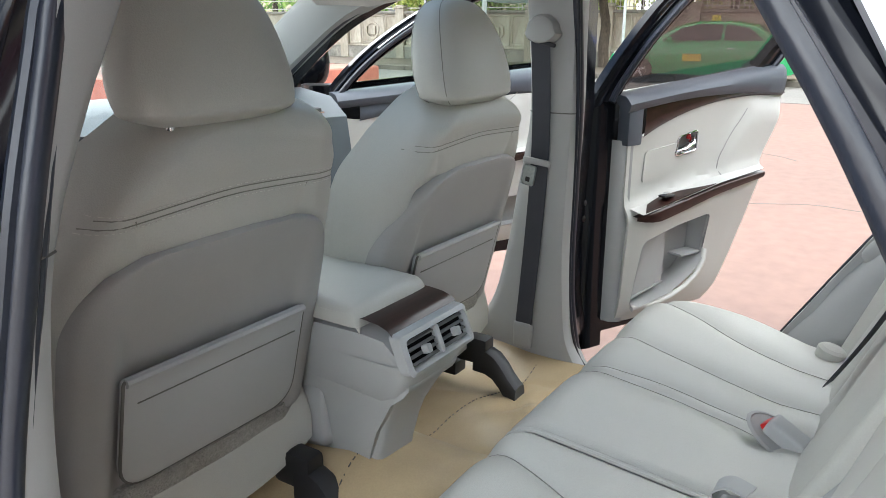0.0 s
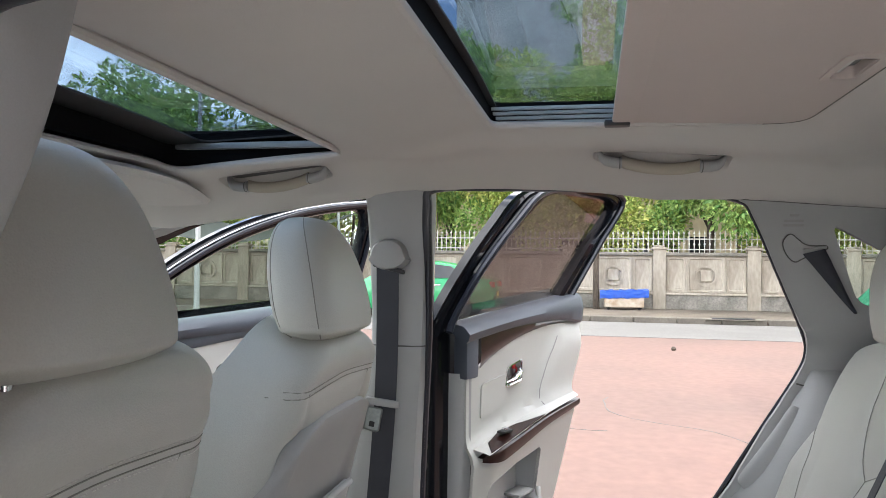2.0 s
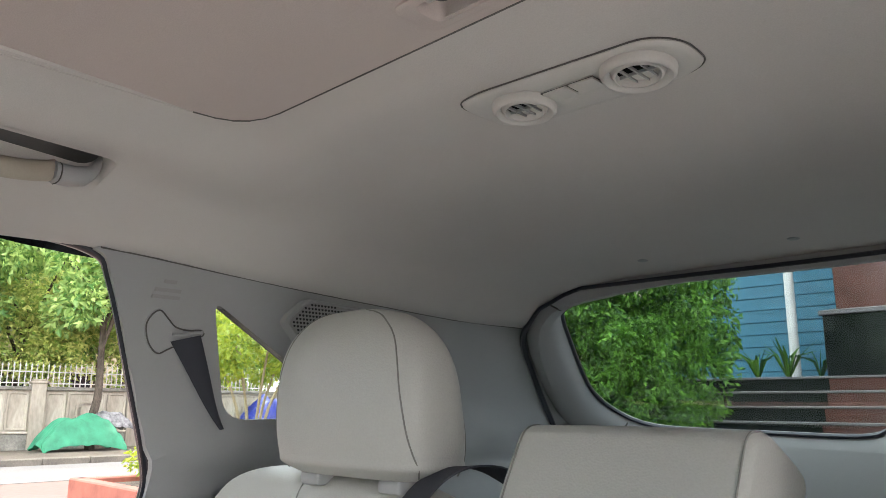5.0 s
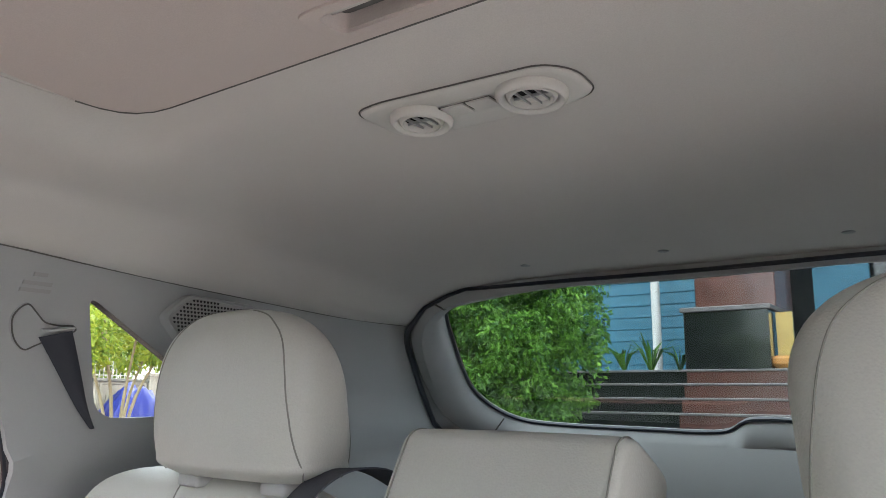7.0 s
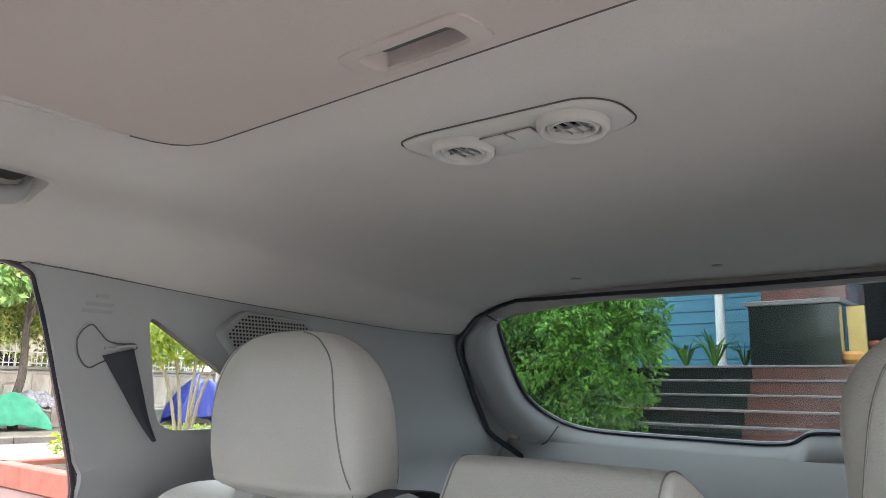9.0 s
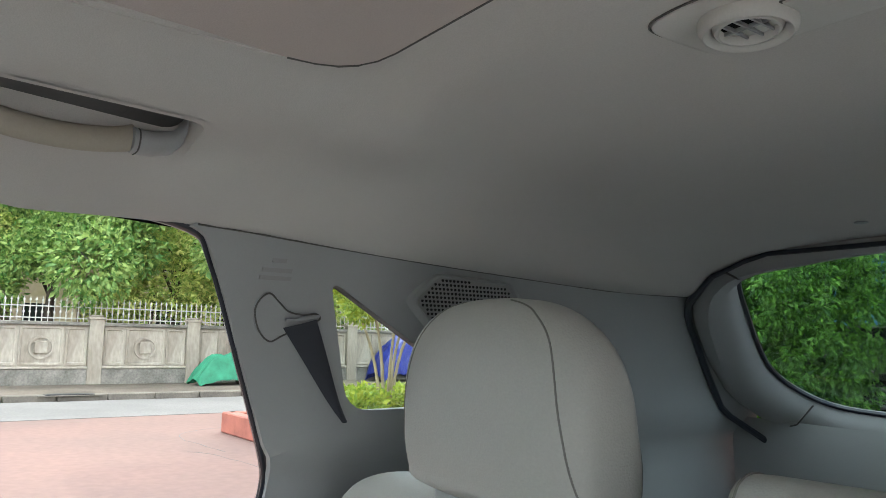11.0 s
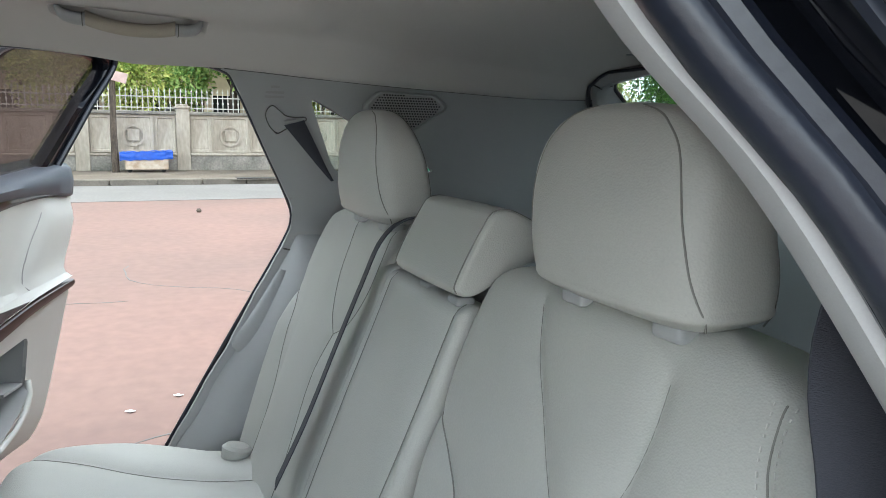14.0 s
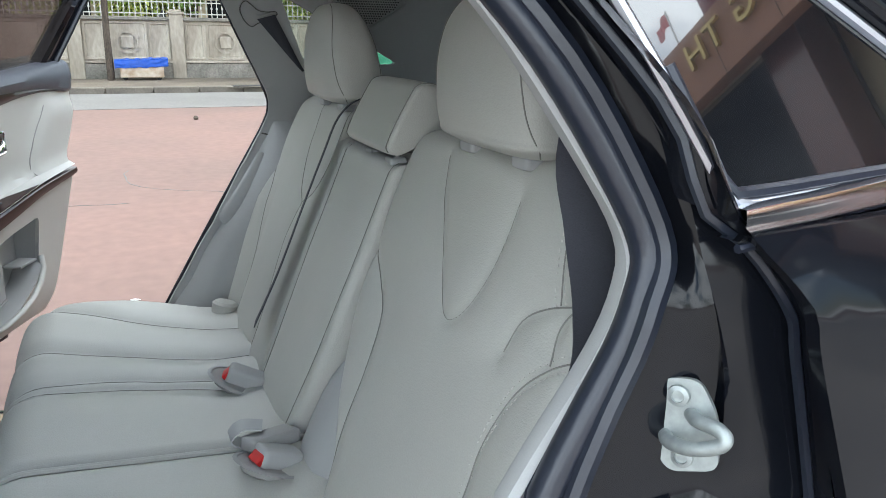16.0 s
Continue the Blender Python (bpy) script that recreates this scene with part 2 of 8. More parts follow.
BRICK_RED = mat("red planter brick", (0.40, 0.135, 0.095), 0.85, vary=0.15, scale=4, fine=40, bump=0.3, random_vary=0.15)
STRAW = mat("dry straw leaf", (0.40, 0.31, 0.17), 0.8, fine=40, bump=0.2)
SHADE_NET = mat("dark awning net", (0.035, 0.045, 0.04), 0.8, fine=40, bump=0.2)
POLE = mat("galvanised pole", (0.42, 0.44, 0.44), 0.45, metal=0.4, vary=0.1, fine=50, bump=0.1)
RED_PAINT = mat("red paint", (0.60, 0.03, 0.03), 0.45, fine=50, bump=0.05)


def leaf_mat(name, base, dark, through_=0.42):
    """Foliage that lets some light through; every leaf has its own shade of green."""
    m = bpy.data.materials.new(name)
    m.use_nodes = True
    n, l = m.node_tree.nodes, m.node_tree.links
    b, out = n["Principled BSDF"], n["Material Output"]
    geo, mix = n.new("ShaderNodeNewGeometry"), n.new("ShaderNodeMix")
    mix.data_type = "RGBA"
    mix.inputs["A"].default_value, mix.inputs["B"].default_value = (*dark, 1), (*base, 1)
    l.new(geo.outputs["Random Per Island"], mix.inputs["Factor"])
    l.new(mix.outputs["Result"], b.inputs["Base Color"])
    b.inputs["Roughness"].default_value = 0.5
    tr, ms = n.new("ShaderNodeBsdfTranslucent"), n.new("ShaderNodeMixShader")
    ms.inputs["Fac"].default_value = through_
    l.new(mix.outputs["Result"], tr.inputs["Color"])
    l.new(b.outputs["BSDF"], ms.inputs[1])
    l.new(tr.outputs["BSDF"], ms.inputs[2])
    l.new(ms.outputs["Shader"], out.inputs["Surface"])
    return m


LEAF = leaf_mat("broad green leaves", (0.48, 0.62, 0.20), (0.10, 0.24, 0.06))
LEAF_Y = leaf_mat("yellow green leaves", (0.74, 0.74, 0.26), (0.22, 0.36, 0.07))
LEAF_D = leaf_mat("glossy bush leaves", (0.20, 0.43, 0.05), (0.018, 0.09, 0.012))
LEAF_H = leaf_mat("lime hedge leaves", (0.42, 0.46, 0.05), (0.16, 0.26, 0.03))
# tone chosen pale so this unseen ground throws light into the cabin
FORECOURT = mat("pale light bouncing ground", (0.54, 0.49, 0.45), 0.9, vary=0.1, scale=0.6, fine=30, bump=0.2, fine_vary=0.1)

# ---- building tools ----
def link_mesh(name, bm, material, parent=None, label="", smooth=True):
    bmesh.ops.recalc_face_normals(bm, faces=bm.faces)
    me = bpy.data.meshes.new(name)
    bm.to_mesh(me)
    bm.free()
    if smooth:
        me.polygons.foreach_set("use_smooth", [True] * len(me.polygons))
        me.set_sharp_from_angle(angle=radians(38))
    for mm in material if isinstance(material, (list, tuple)) else (material,):
        me.materials.append(mm)
    ob = new(name, me)
    if parent is not None:
        ob.parent = parent
    if label:
        ob["label"] = label
    return ob


def part(name, bm, material, parent, label="", smooth=True):
    ob = link_mesh(name, bm, material, parent, label, smooth)
    if name in ("stitching", "foliage", "crown"):
        ob["kind"] = "stuff"
    return ob


def thing(name, label, category, group="", kind="", at=None):
    ob = new(name)
    ob.empty_display_size = 0.05
    if at is not None:
        ob.matrix_basis = at
    return tagged(ob, label, category, group, kind)


def box(size, at=(0, 0, 0), bevel=0.0, seg=2, turn=(0, 0, 0), bm=None):
    bm2 = bmesh.new()
    bmesh.ops.create_cube(bm2, size=1.0)
    bmesh.ops.scale(bm2, vec=size, verts=bm2.verts)
    if bevel:
        bmesh.ops.bevel(bm2, geom=list(bm2.edges), offset=bevel, segments=seg, affect="EDGES", profile=0.6)
    bmesh.ops.transform(bm2, matrix=pose(*at, *turn), verts=bm2.verts)
    return join(bm, bm2)


def join(bm, other):
    if bm is None:
        return other
    me = bpy.data.meshes.new("tmp")
    other.to_mesh(me)
    other.free()
    bm.from_mesh(me)
    bpy.data.meshes.remove(me)
    return bm


def cyl(r, h, at=(0, 0, 0), turn=(0, 0, 0), seg=20, r2=None, bevel=0.0, bm=None):
    b = bmesh.new()
    bmesh.ops.create_cone(b, cap_ends=True, segments=seg, radius1=r, radius2=r if r2 is None else r2, depth=h)
    if bevel:
        edges = [e for e in b.edges if len(e.link_faces) == 2 and any(len(f.verts) > 4 for f in e.link_faces)]
        bmesh.ops.bevel(b, geom=edges, offset=bevel, segments=2, affect="EDGES")
    bmesh.ops.transform(b, matrix=pose(*at, *turn), verts=b.verts)
    return join(bm, b)


def lathe(profile, at=(0, 0, 0), turn=(0, 0, 0), seg=24, bm=None, caps=True):
    """Turned body: profile is a list of (radius, height); without caps it stays an open ring."""
    b = bmesh.new()
    rings = [[b.verts.new((r * math.cos(2 * math.pi * k / seg), r * math.sin(2 * math.pi * k / seg), z)) for k in range(seg)] for r, z in profile]
    for a, c in zip(rings, rings[1:]):
        for k in range(seg):
            b.faces.new((a[k], a[(k + 1) % seg], c[(k + 1) % seg], c[k]))
    if caps:
        b.faces.new(rings[0]), b.faces.new(rings[-1])
    bmesh.ops.transform(b, matrix=pose(*at, *turn), verts=b.verts)
    return join(bm, b)


def spline(points, n=8, closed=False):
    """Catmull-Rom through the points, n steps a span."""
    p = [Vector(q) for q in points]
    m, out = len(p), []
    for i in range(m if closed else m - 1):
        a, b, c, d = (p[(i + k) % m] if closed else p[min(max(i + k, 0), m - 1)] for k in (-1, 0, 1, 2))
        for j in range(n):
            t = j / n
            out.append(0.5 * (2 * b + (c - a) * t + (2 * a - 5 * b + 4 * c - d) * t * t + (3 * b - a - 3 * c + d) * t ** 3))
    if not closed:
        out.append(p[-1])
    return out


def tube(points, r, seg=8, closed=False, bm=None, flat=1.0, up=None):
    """A round (or flattened) rod along points; r may be a list."""
    b = bmesh.new()
    pts = [Vector(q) for q in points]
    m, rings, side = len(pts), [], None
    for i, p in enumerate(pts):
        a, c = (pts[(i - 1) % m], pts[(i + 1) % m]) if closed else (pts[max(i - 1, 0)], pts[min(i + 1, m - 1)])
        d = (c - a).normalized()
        if side is None:
            ref = Vector(up) if up else (Vector((0, 0, 1)) if abs(d.z) < 0.9 else Vector((1, 0, 0)))
            side = d.cross(ref).normalized()
        side = (side - d * side.dot(d)).normalized()
        top = d.cross(side)
        rr = r[i] if isinstance(r, (list, tuple)) else r
        rings.append([b.verts.new(p + rr * (math.cos(2 * math.pi * k / seg) * side + flat * math.sin(2 * math.pi * k / seg) * top)) for k in range(seg)])
    for i in range(m if closed else m - 1):
        A, B = rings[i], rings[(i + 1) % m]
        for k in range(seg):
            b.faces.new((A[k], A[(k + 1) % seg], B[(k + 1) % seg], B[k]))
    if not closed:
        b.faces.new(rings[0]), b.faces.new(rings[-1])
    return join(bm, b)


def band(points, width_dir, width, thick, bm=None):
    """A strap: a flat strip of given width and thickness along points; width_dir may be one vector or one a point."""
    b = bmesh.new()
    pts = [Vector(q) for q in points]
    rings = []
    for i, p in enumerate(pts):
        d = (pts[min(i + 1, len(pts) - 1)] - pts[max(i - 1, 0)]).normalized()
        w = Vector(width_dir[i] if isinstance(width_dir, list) else width_dir)
        w = (w - d * w.dot(d)).normalized()
        nn = d.cross(w)
        rings.append([b.verts.new(p + s * w * width / 2 + q * nn * thick / 2) for s, q in ((-1, -1), (1, -1), (1, 1), (-1, 1))])
    for A, B in zip(rings, rings[1:]):
        for k in range(4):
            b.faces.new((A[k], A[(k + 1) % 4], B[(k + 1) % 4], B[k]))
    b.faces.new(rings[0]), b.faces.new(rings[-1])
    return join(bm, b)


def sheet(fn, us, vs, thick=0.0, keep=None, bm=None, direction=None):
    """A grid surface fn(u, v) -> point; keep(u, v) drops cells; thick gives it a back along direction (or its normals)."""
    b = bmesh.new()
    grid = [[b.verts.new(fn(u, v)) for v in vs] for u in us]
    for i in range(len(us) - 1):
        for j in range(len(vs) - 1):
            if keep is None or keep((us[i] + us[i + 1]) / 2, (vs[j] + vs[j + 1]) / 2):
                b.faces.new((grid[i][j], grid[i + 1][j], grid[i + 1][j + 1], grid[i][j + 1]))
    loose = [v for v in b.verts if not v.link_faces]
    bmesh.ops.delete(b, geom=loose, context="VERTS")
    if thick:
        bmesh.ops.recalc_face_normals(b, faces=b.faces)
        if direction is None:
            bmesh.ops.solidify(b, geom=list(b.faces), thickness=thick)
        else:
            ext = bmesh.ops.extrude_face_region(b, geom=list(b.faces))
            bmesh.ops.translate(b, vec=Vector(direction) * thick, verts=[g for g in ext["geom"] if isinstance(g, bmesh.types.BMVert)])
    return join(bm, b)


def prism(outline, fn0, fn1, bm=None):
    """A slab between two placements of one closed 2D outline."""
    b = bmesh.new()
    A, B = [b.verts.new(fn0(*p)) for p in outline], [b.verts.new(fn1(*p)) for p in outline]
    b.faces.new(A), b.faces.new(B[::-1])
    m = len(outline)
    for k in range(m):
        b.faces.new((A[k], B[k], B[(k + 1) % m], A[(k + 1) % m]))
    return join(bm, b)


def round_poly(points, r, n=5):
    """A closed 2D polygon with rounded corners; r one radius or one a corner."""
    out, m = [], len(points)
    for i in range(m):
        p, a, c = (Vector((*points[(i + k) % m], 0)) for k in (0, -1, 1))
        rr = r[i] if isinstance(r, (list, tuple)) else r
        da, dc = a - p, c - p
        ra = min(rr, da.length * 0.49, dc.length * 0.49)
        s, e = p + da.normalized() * ra, p + dc.normalized() * ra
        for k in range(n + 1):
            t = k / n
            q = (1 - t) ** 2 * s + 2 * t * (1 - t) * p + t * t * e
            out.append((q.x, q.y))
    return out


def steps(a, b, n):
    return [a + (b - a) * i / n for i in range(n + 1)]


def lerp_table(table, x):
    """Piecewise smooth value from (x, value) pairs."""
    if x <= table[0][0]:
        return table[0][1]
    for (x0, y0), (x1, y1) in zip(table, table[1:]):
        if x <= x1:
            t = (x - x0) / (x1 - x0)
            return y0 + (y1 - y0) * t * t * (3 - 2 * t) if len(table) < 3 else y0 + (y1 - y0) * t
    return table[-1][1]


def smooth_table(table):
    pts = spline([(x, y, 0) for x, y in table], 12)
    return [(p.x, p.y) for p in pts]


def seam_distance(px, py, lines):
    """Distances from many points to the nearest of several polylines (numpy)."""
    best = np.full(px.shape, 1e3)
    for line in lines:
        for (ax, ay), (bx, by) in zip(line, line[1:]):
            dx, dy = bx - ax, by - ay
            ll = dx * dx + dy * dy + 1e-12
            t = np.clip(((px - ax) * dx + (py - ay) * dy) / ll, 0, 1)
            best = np.minimum(best, np.hypot(px - ax - t * dx, py - ay - t * dy))
    return best


def curve2(points, n=10):
    return [(p.x, p.y) for p in spline([(x, y, 0) for x, y in points], n)]


SEWN = {}


def sewn(place):
    """A place function that rides on the surface of the panel built last."""
    height = SEWN["height"]

    def on(x, s, h):
        e = height(x, s)
        if e is None:
            raise ValueError
        return place(x, s, e + h)
    return on


def seam_lines(parent, seams, place, r=0.0010):
    on = sewn(place)
    for line in seams:
        run = []
        for x, s in line:
            try:
                run.append(on(x, s, r * 0.35))
            except ValueError:
                if len(run) > 3:
                    part("seam", tube(run, r, 5), SEAM_L, parent)
                run = []
        if len(run) > 1:
            part("seam", tube(run, r, 5), SEAM_L, parent)


def upholstery(xl, xr, s0, s1, place, seams=(), R=0.045, T=0.10, puff=0.004, groove=0.0032, res=0.0050, shape=None, radii=None):
    """A padded panel. Rows run from s0 to s1; xl, xr are tables of the left and right edges by row. place(x, s, h) puts a point with its
    height h off the panel's plane into the world. Edges roll over with radius R and run back to depth T; seams are sewn in as grooves."""
    nr, nc = max(8, int((s1 - s0) / res)), max(8, int((max(v for _, v in xr) - min(v for _, v in xl)) / res))
    xl, xr = smooth_table(xl), smooth_table(xr)
    rt, rb, rs = radii or (R, R, R)
    S = np.array([s0 + (s1 - s0) * (1 - math.cos(math.pi * i / nr)) / 2 * 0.25 + 0.75 * (s1 - s0) * i / nr for i in range(nr + 1)])
    L = np.array([lerp_table(xl, s) for s in S])
    Q = np.array([lerp_table(xr, s) for s in S])
    U = np.array([0.25 * (1 - math.cos(math.pi * j / nc)) / 2 + 0.75 * j / nc for j in range(nc + 1)])
    X = L[:, None] + (Q - L)[:, None] * U[None]
    SS = np.repeat(S[:, None], nc + 1, 1)
    h = np.zeros_like(X)

    def roll(e, r):
        e = np.clip(e, 0, r)
        return r - np.sqrt(np.maximum(r * r - (r - e) ** 2, 0))

    h -= roll(X - L[:, None], rs) + roll(Q[:, None] - X, rs) + roll(s1 - SS, rt) + roll(SS - s0, rb)
    if shape is not None:
        h += shape(X, SS)
    if seams:
        d = seam_distance(X, SS, seams)
        h += puff * (1 - np.exp(-(d / 0.028) ** 2)) - groove * np.exp(-(d / 0.008) ** 2)

    def height(x, s):
        a, c = lerp_table(xl, s), lerp_table(xr, s)
        if not (a + 0.001 < x < c - 0.001 and s0 + 0.001 < s < s1 - 0.001):
            return None
        e = -sum(float(roll(np.array(v), r)) for v, r in ((x - a, rs), (c - x, rs), (s1 - s, rt), (s - s0, rb)))
        if shape is not None:
            e += float(shape(np.array(x), np.array(s)))
        if seams:
            dd = float(seam_distance(np.array([[x]]), np.array([[s]]), seams)[0, 0])
            e += puff * (1 - math.exp(-(dd / 0.028) ** 2)) - groove * math.exp(-(dd / 0.008) ** 2)
        return e + 0.0016 * noise.noise((x * 9, s * 9, s0 * 7))

    SEWN["height"] = height
    # faint creases of worn upholstery
    b = bmesh.new()
    V = [[b.verts.new(place(X[i, j], S[i], h[i, j] + 0.0016 * noise.noise((X[i, j] * 9, S[i] * 9, s0 * 7)))) for j in range(nc + 1)] for i in range(nr + 1)]
    for i in range(nr):
        for j in range(nc):
            b.faces.new((V[i][j], V[i][j + 1], V[i + 1][j + 1], V[i + 1][j]))
    rim = [(0, j) for j in range(nc + 1)] + [(i, nc) for i in range(1, nr + 1)] + [(nr, j) for j in range(nc - 1, -1, -1)] + [(i, 0) for i in range(nr - 1, 0, -1)]
    back = [b.verts.new(place(X[i, j], S[i], -T)) for i, j in rim]
    m = len(rim)
    for k in range(m):
        i, j = rim[k]
        i2, j2 = rim[(k + 1) % m]
        b.faces.new((V[i][j], V[i2][j2], back[(k + 1) % m], back[k]))
    b.faces.new(back)
    return b


def stitches(line, place, h=0.0012, length=0.0042, gap=0.0034, r=0.0006, off=0.0, bm=None):
    """A row of short raised threads along a 2D line on a panel."""
    b = bm or bmesh.new()
    pts = [Vector((x, y, 0)) for x, y in line]
    want, walked = 0.0, 0.0
    for p, q in zip(pts, pts[1:]):
        d = q - p
        ll = d.length
        if ll < 1e-9:
            continue
        d /= ll
        nrm = Vector((-d.y, d.x, 0))
        while want < walked + ll:
            t = want - walked
            a, c = p + d * t + nrm * off, p + d * min(t + length, ll) + nrm * off
            w = nrm * r
            try:
                lo = [place(v.x, v.y, -0.001) for v in (a - w, a + w, c + w, c - w)]
                hi = [place(v.x, v.y, h) for v in ((a - w * 0.6), (a + w * 0.6), (c + w * 0.6), (c - w * 0.6))]
            except ValueError:
                want += length + gap
                continue
            vs = [b.verts.new(v) for v in lo + hi]
            b.faces.new(vs[4:])
            for k in range(4):
                b.faces.new((vs[k], vs[(k + 1) % 4], vs[4 + (k + 1) % 4], vs[4 + k]))
            want += length + gap
        walked += ll
    return b


def pillow(levels, n=56, top=0.5, exponent=2.6, bm=None, cap=6):
    """A stuffed body from levels of (z, half width, half depth, centre x, centre y): stacked rounded loops, capped with domes."""
    b = bmesh.new()
    rings = []
    tab = spline([(z, a, c) for z, a, c, *_ in levels], 6)
    tabc = spline([(lv[3], lv[4], 0) for lv in levels], 6)
    for p, q in zip(tab, tabc):
        ring = []
        for k in range(n):
            t = 2 * math.pi * k / n
            cx, cy = math.cos(t), math.sin(t)
            ring.append(b.verts.new((q.x + p.y * math.copysign(abs(cx) ** (2 / exponent), cx), q.y + p.z * math.copysign(abs(cy) ** (2 / exponent), cy), p.x)))
        rings.append(ring)
    for A, B in zip(rings, rings[1:]):
        for k in range(n):
            b.faces.new((A[k], A[(k + 1) % n], B[(k + 1) % n], B[k]))
    b.faces.new(rings[0]), b.faces.new(rings[-1])
    return join(bm, b)


# ---- the car's shell: lining, pillars, seals, floor, glass ----
from mathutils.geometry import delaunay_2d_cdt


def inside(p, poly):
    hit = False
    for (ax, ay), (bx, by) in zip(poly, poly[1:] + poly[:1]):
        if (ay > p[1]) != (by > p[1]) and p[0] < (bx - ax) * (p[1] - ay) / (by - ay) + ax:
            hit = not hit
    return hit


def panel(outline, place, holes=(), spacing=0.03, thick=0.0, direction=None, bm=None):
    """A curved plate: a 2D outline with holes, filled with a fine net, laid into the world by place(a, b)."""
    loops_ = [list(outline)] + [list(h) for h in holes]
    verts, edges = [], []
    for lp in loops_:
        dense = []
        for p, q in zip(lp, lp[1:] + lp[:1]):
            n = max(1, int(math.hypot(q[0] - p[0], q[1] - p[1]) / spacing))
            dense += [(p[0] + (q[0] - p[0]) * k / n, p[1] + (q[1] - p[1]) * k / n) for k in range(n)]
        o = len(verts)
        verts += [Vector(v) for v in dense]
        edges += [(o + k, o + (k + 1) % len(dense)) for k in range(len(dense))]
    x0, x1 = min(p[0] for p in outline), max(p[0] for p in outline)
    y0, y1 = min(p[1] for p in outline), max(p[1] for p in outline)
    for i in range(1, int((x1 - x0) / spacing)):
        for j in range(1, int((y1 - y0) / spacing)):
            p = (x0 + (i + 0.5 * (j % 2)) * spacing, y0 + j * spacing)
            if inside(p, loops_[0]) and not any(inside(p, h) for h in loops_[1:]):
                verts.append(Vector(p))
    vs, _, fs, *_ = delaunay_2d_cdt(verts, edges, [], 0, 1e-5)
    b = bmesh.new()
    bv = [b.verts.new(place(v.x, v.y)) for v in vs]
    for f in fs:
        c = sum((vs[k] for k in f), Vector((0, 0))) / len(f)
        if inside(c, loops_[0]) and not any(inside(c, h) for h in loops_[1:]):
            b.faces.new([bv[k] for k in f])
    bmesh.ops.delete(b, geom=[v for v in b.verts if not v.link_faces], context="VERTS")
    if thick:
        bmesh.ops.recalc_face_normals(b, faces=b.faces)
        ext = bmesh.ops.extrude_face_region(b, geom=list(b.faces))
        bmesh.ops.translate(b, vec=Vector(direction) * thick, verts=[g for g in ext["geom"] if isinstance(g, bmesh.types.BMVert)])
    return join(bm, b)


def loft(rings, closed=True, caps=False, bm=None):
    b = bmesh.new()
    R_ = [[b.verts.new(p) for p in r] for r in rings]
    m = len(R_[0])
    for A, B in zip(R_, R_[1:]):
        for k in range(m if closed else m - 1):
            b.faces.new((A[k], A[(k + 1) % m], B[(k + 1) % m], B[k]))
    if caps:
        b.faces.new(R_[0]), b.faces.new(R_[-1])
    return join(bm, b)


ROOF_Y = smooth_table([(-0.66, 1.464), (-0.55, 1.480), (-0.48, 1.488), (-0.2, 1.518), (0.0, 1.535), (0.5, 1.552), (0.8, 1.546), (1.2, 1.512), (1.5, 1.465), (1.7, 1.42)])
ROOF_DROP = smooth_table([(-0.62, 0.07), (-0.3, 0.085), (0.14, 0.095), (0.45, 0.068), (0.85, 0.068), (1.3, 0.10), (1.7, 0.10)])


def roof_z(x, y):
    return lerp_table(ROOF_Y, y) - lerp_table(ROOF_DROP, y) * min(abs(x) / 0.6, 1.05) ** 5.5


def side_x(z):
    return 0.722 - 0.54 * max(z - 1.17, 0.0) + 0.02 * max(1.0 - z, 0.0)


REAR_HOLE = round_poly([(-0.338, 0.103), (0.338, 0.103), (0.325, 0.585), (-0.332, 0.585)], [0.055, 0.06, 0.03, 0.03])
FRONT_HOLE = round_poly([(-0.40, 0.862), (0.40, 0.862), (0.39, 1.20), (-0.39, 1.20)], [0.02, 0.02, 0.05, 0.05])


JOINT = smooth_table([(-0.66, 1.4255), (-0.60, 1.4250), (-0.475, 1.4245), (-0.29, 1.432), (-0.07, 1.443), (0.06, 1.452), (0.15, 1.458)])


def liner_bulge(x, y):
    """The lining swells down round the roof openings and dips where the handles sit; behind the doors its edge meets the pillar trim."""
    z = roof_z(x, y)
    w = min(max((abs(x) - 0.47) / 0.095, 0.0), 1.0)
    w = w * w * (3 - 2 * w) * min(max((0.24 - y) / 0.10, 0.0), 1.0)
    z += (lerp_table(JOINT, y) + 0.001 - z) * w
    beam = math.exp(-(((y - 0.73) / 0.085) ** 2)) * (1 - min(abs(x) / 0.5, 1) ** 4) * 0.022
    ridge = math.exp(-(((abs(x) - 0.40) / 0.05) ** 2)) * 0.008 * (1 if 0.0 < y < 1.25 else 0.2)
    d = math.hypot(max(x - 0.335, -0.336 - x, 0.0), max(0.103 - y, y - 0.585, 0.0))
    soft = 0.058 if y > 0.585 and abs(x) < 0.34 else (0.040 if y > 0.40 else (0.030 if y > 0.103 else 0.022))
    return z - beam - ridge + (1.556 - z + beam + ridge) * math.exp(-((d / soft) ** 2))


edge_r = [(0.586, -0.640), (0.586, -0.5), (0.584, -0.3), (0.578, 0.10), (0.578, 0.16), (0.603, 0.30), (0.605, 0.60), (0.605, 0.90), (0.60, 1.15), (0.59, 1.32), (0.55, 1.46)]
rear_r = [(0.0, -0.570), (0.2, -0.570), (0.40, -0.571), (0.47, -0.584), (0.535, -0.614)]
HANDLES = ((0.468, 0.303, 0.200), (0.490, 1.03, 0.190))   # x, y, length of the grab handles


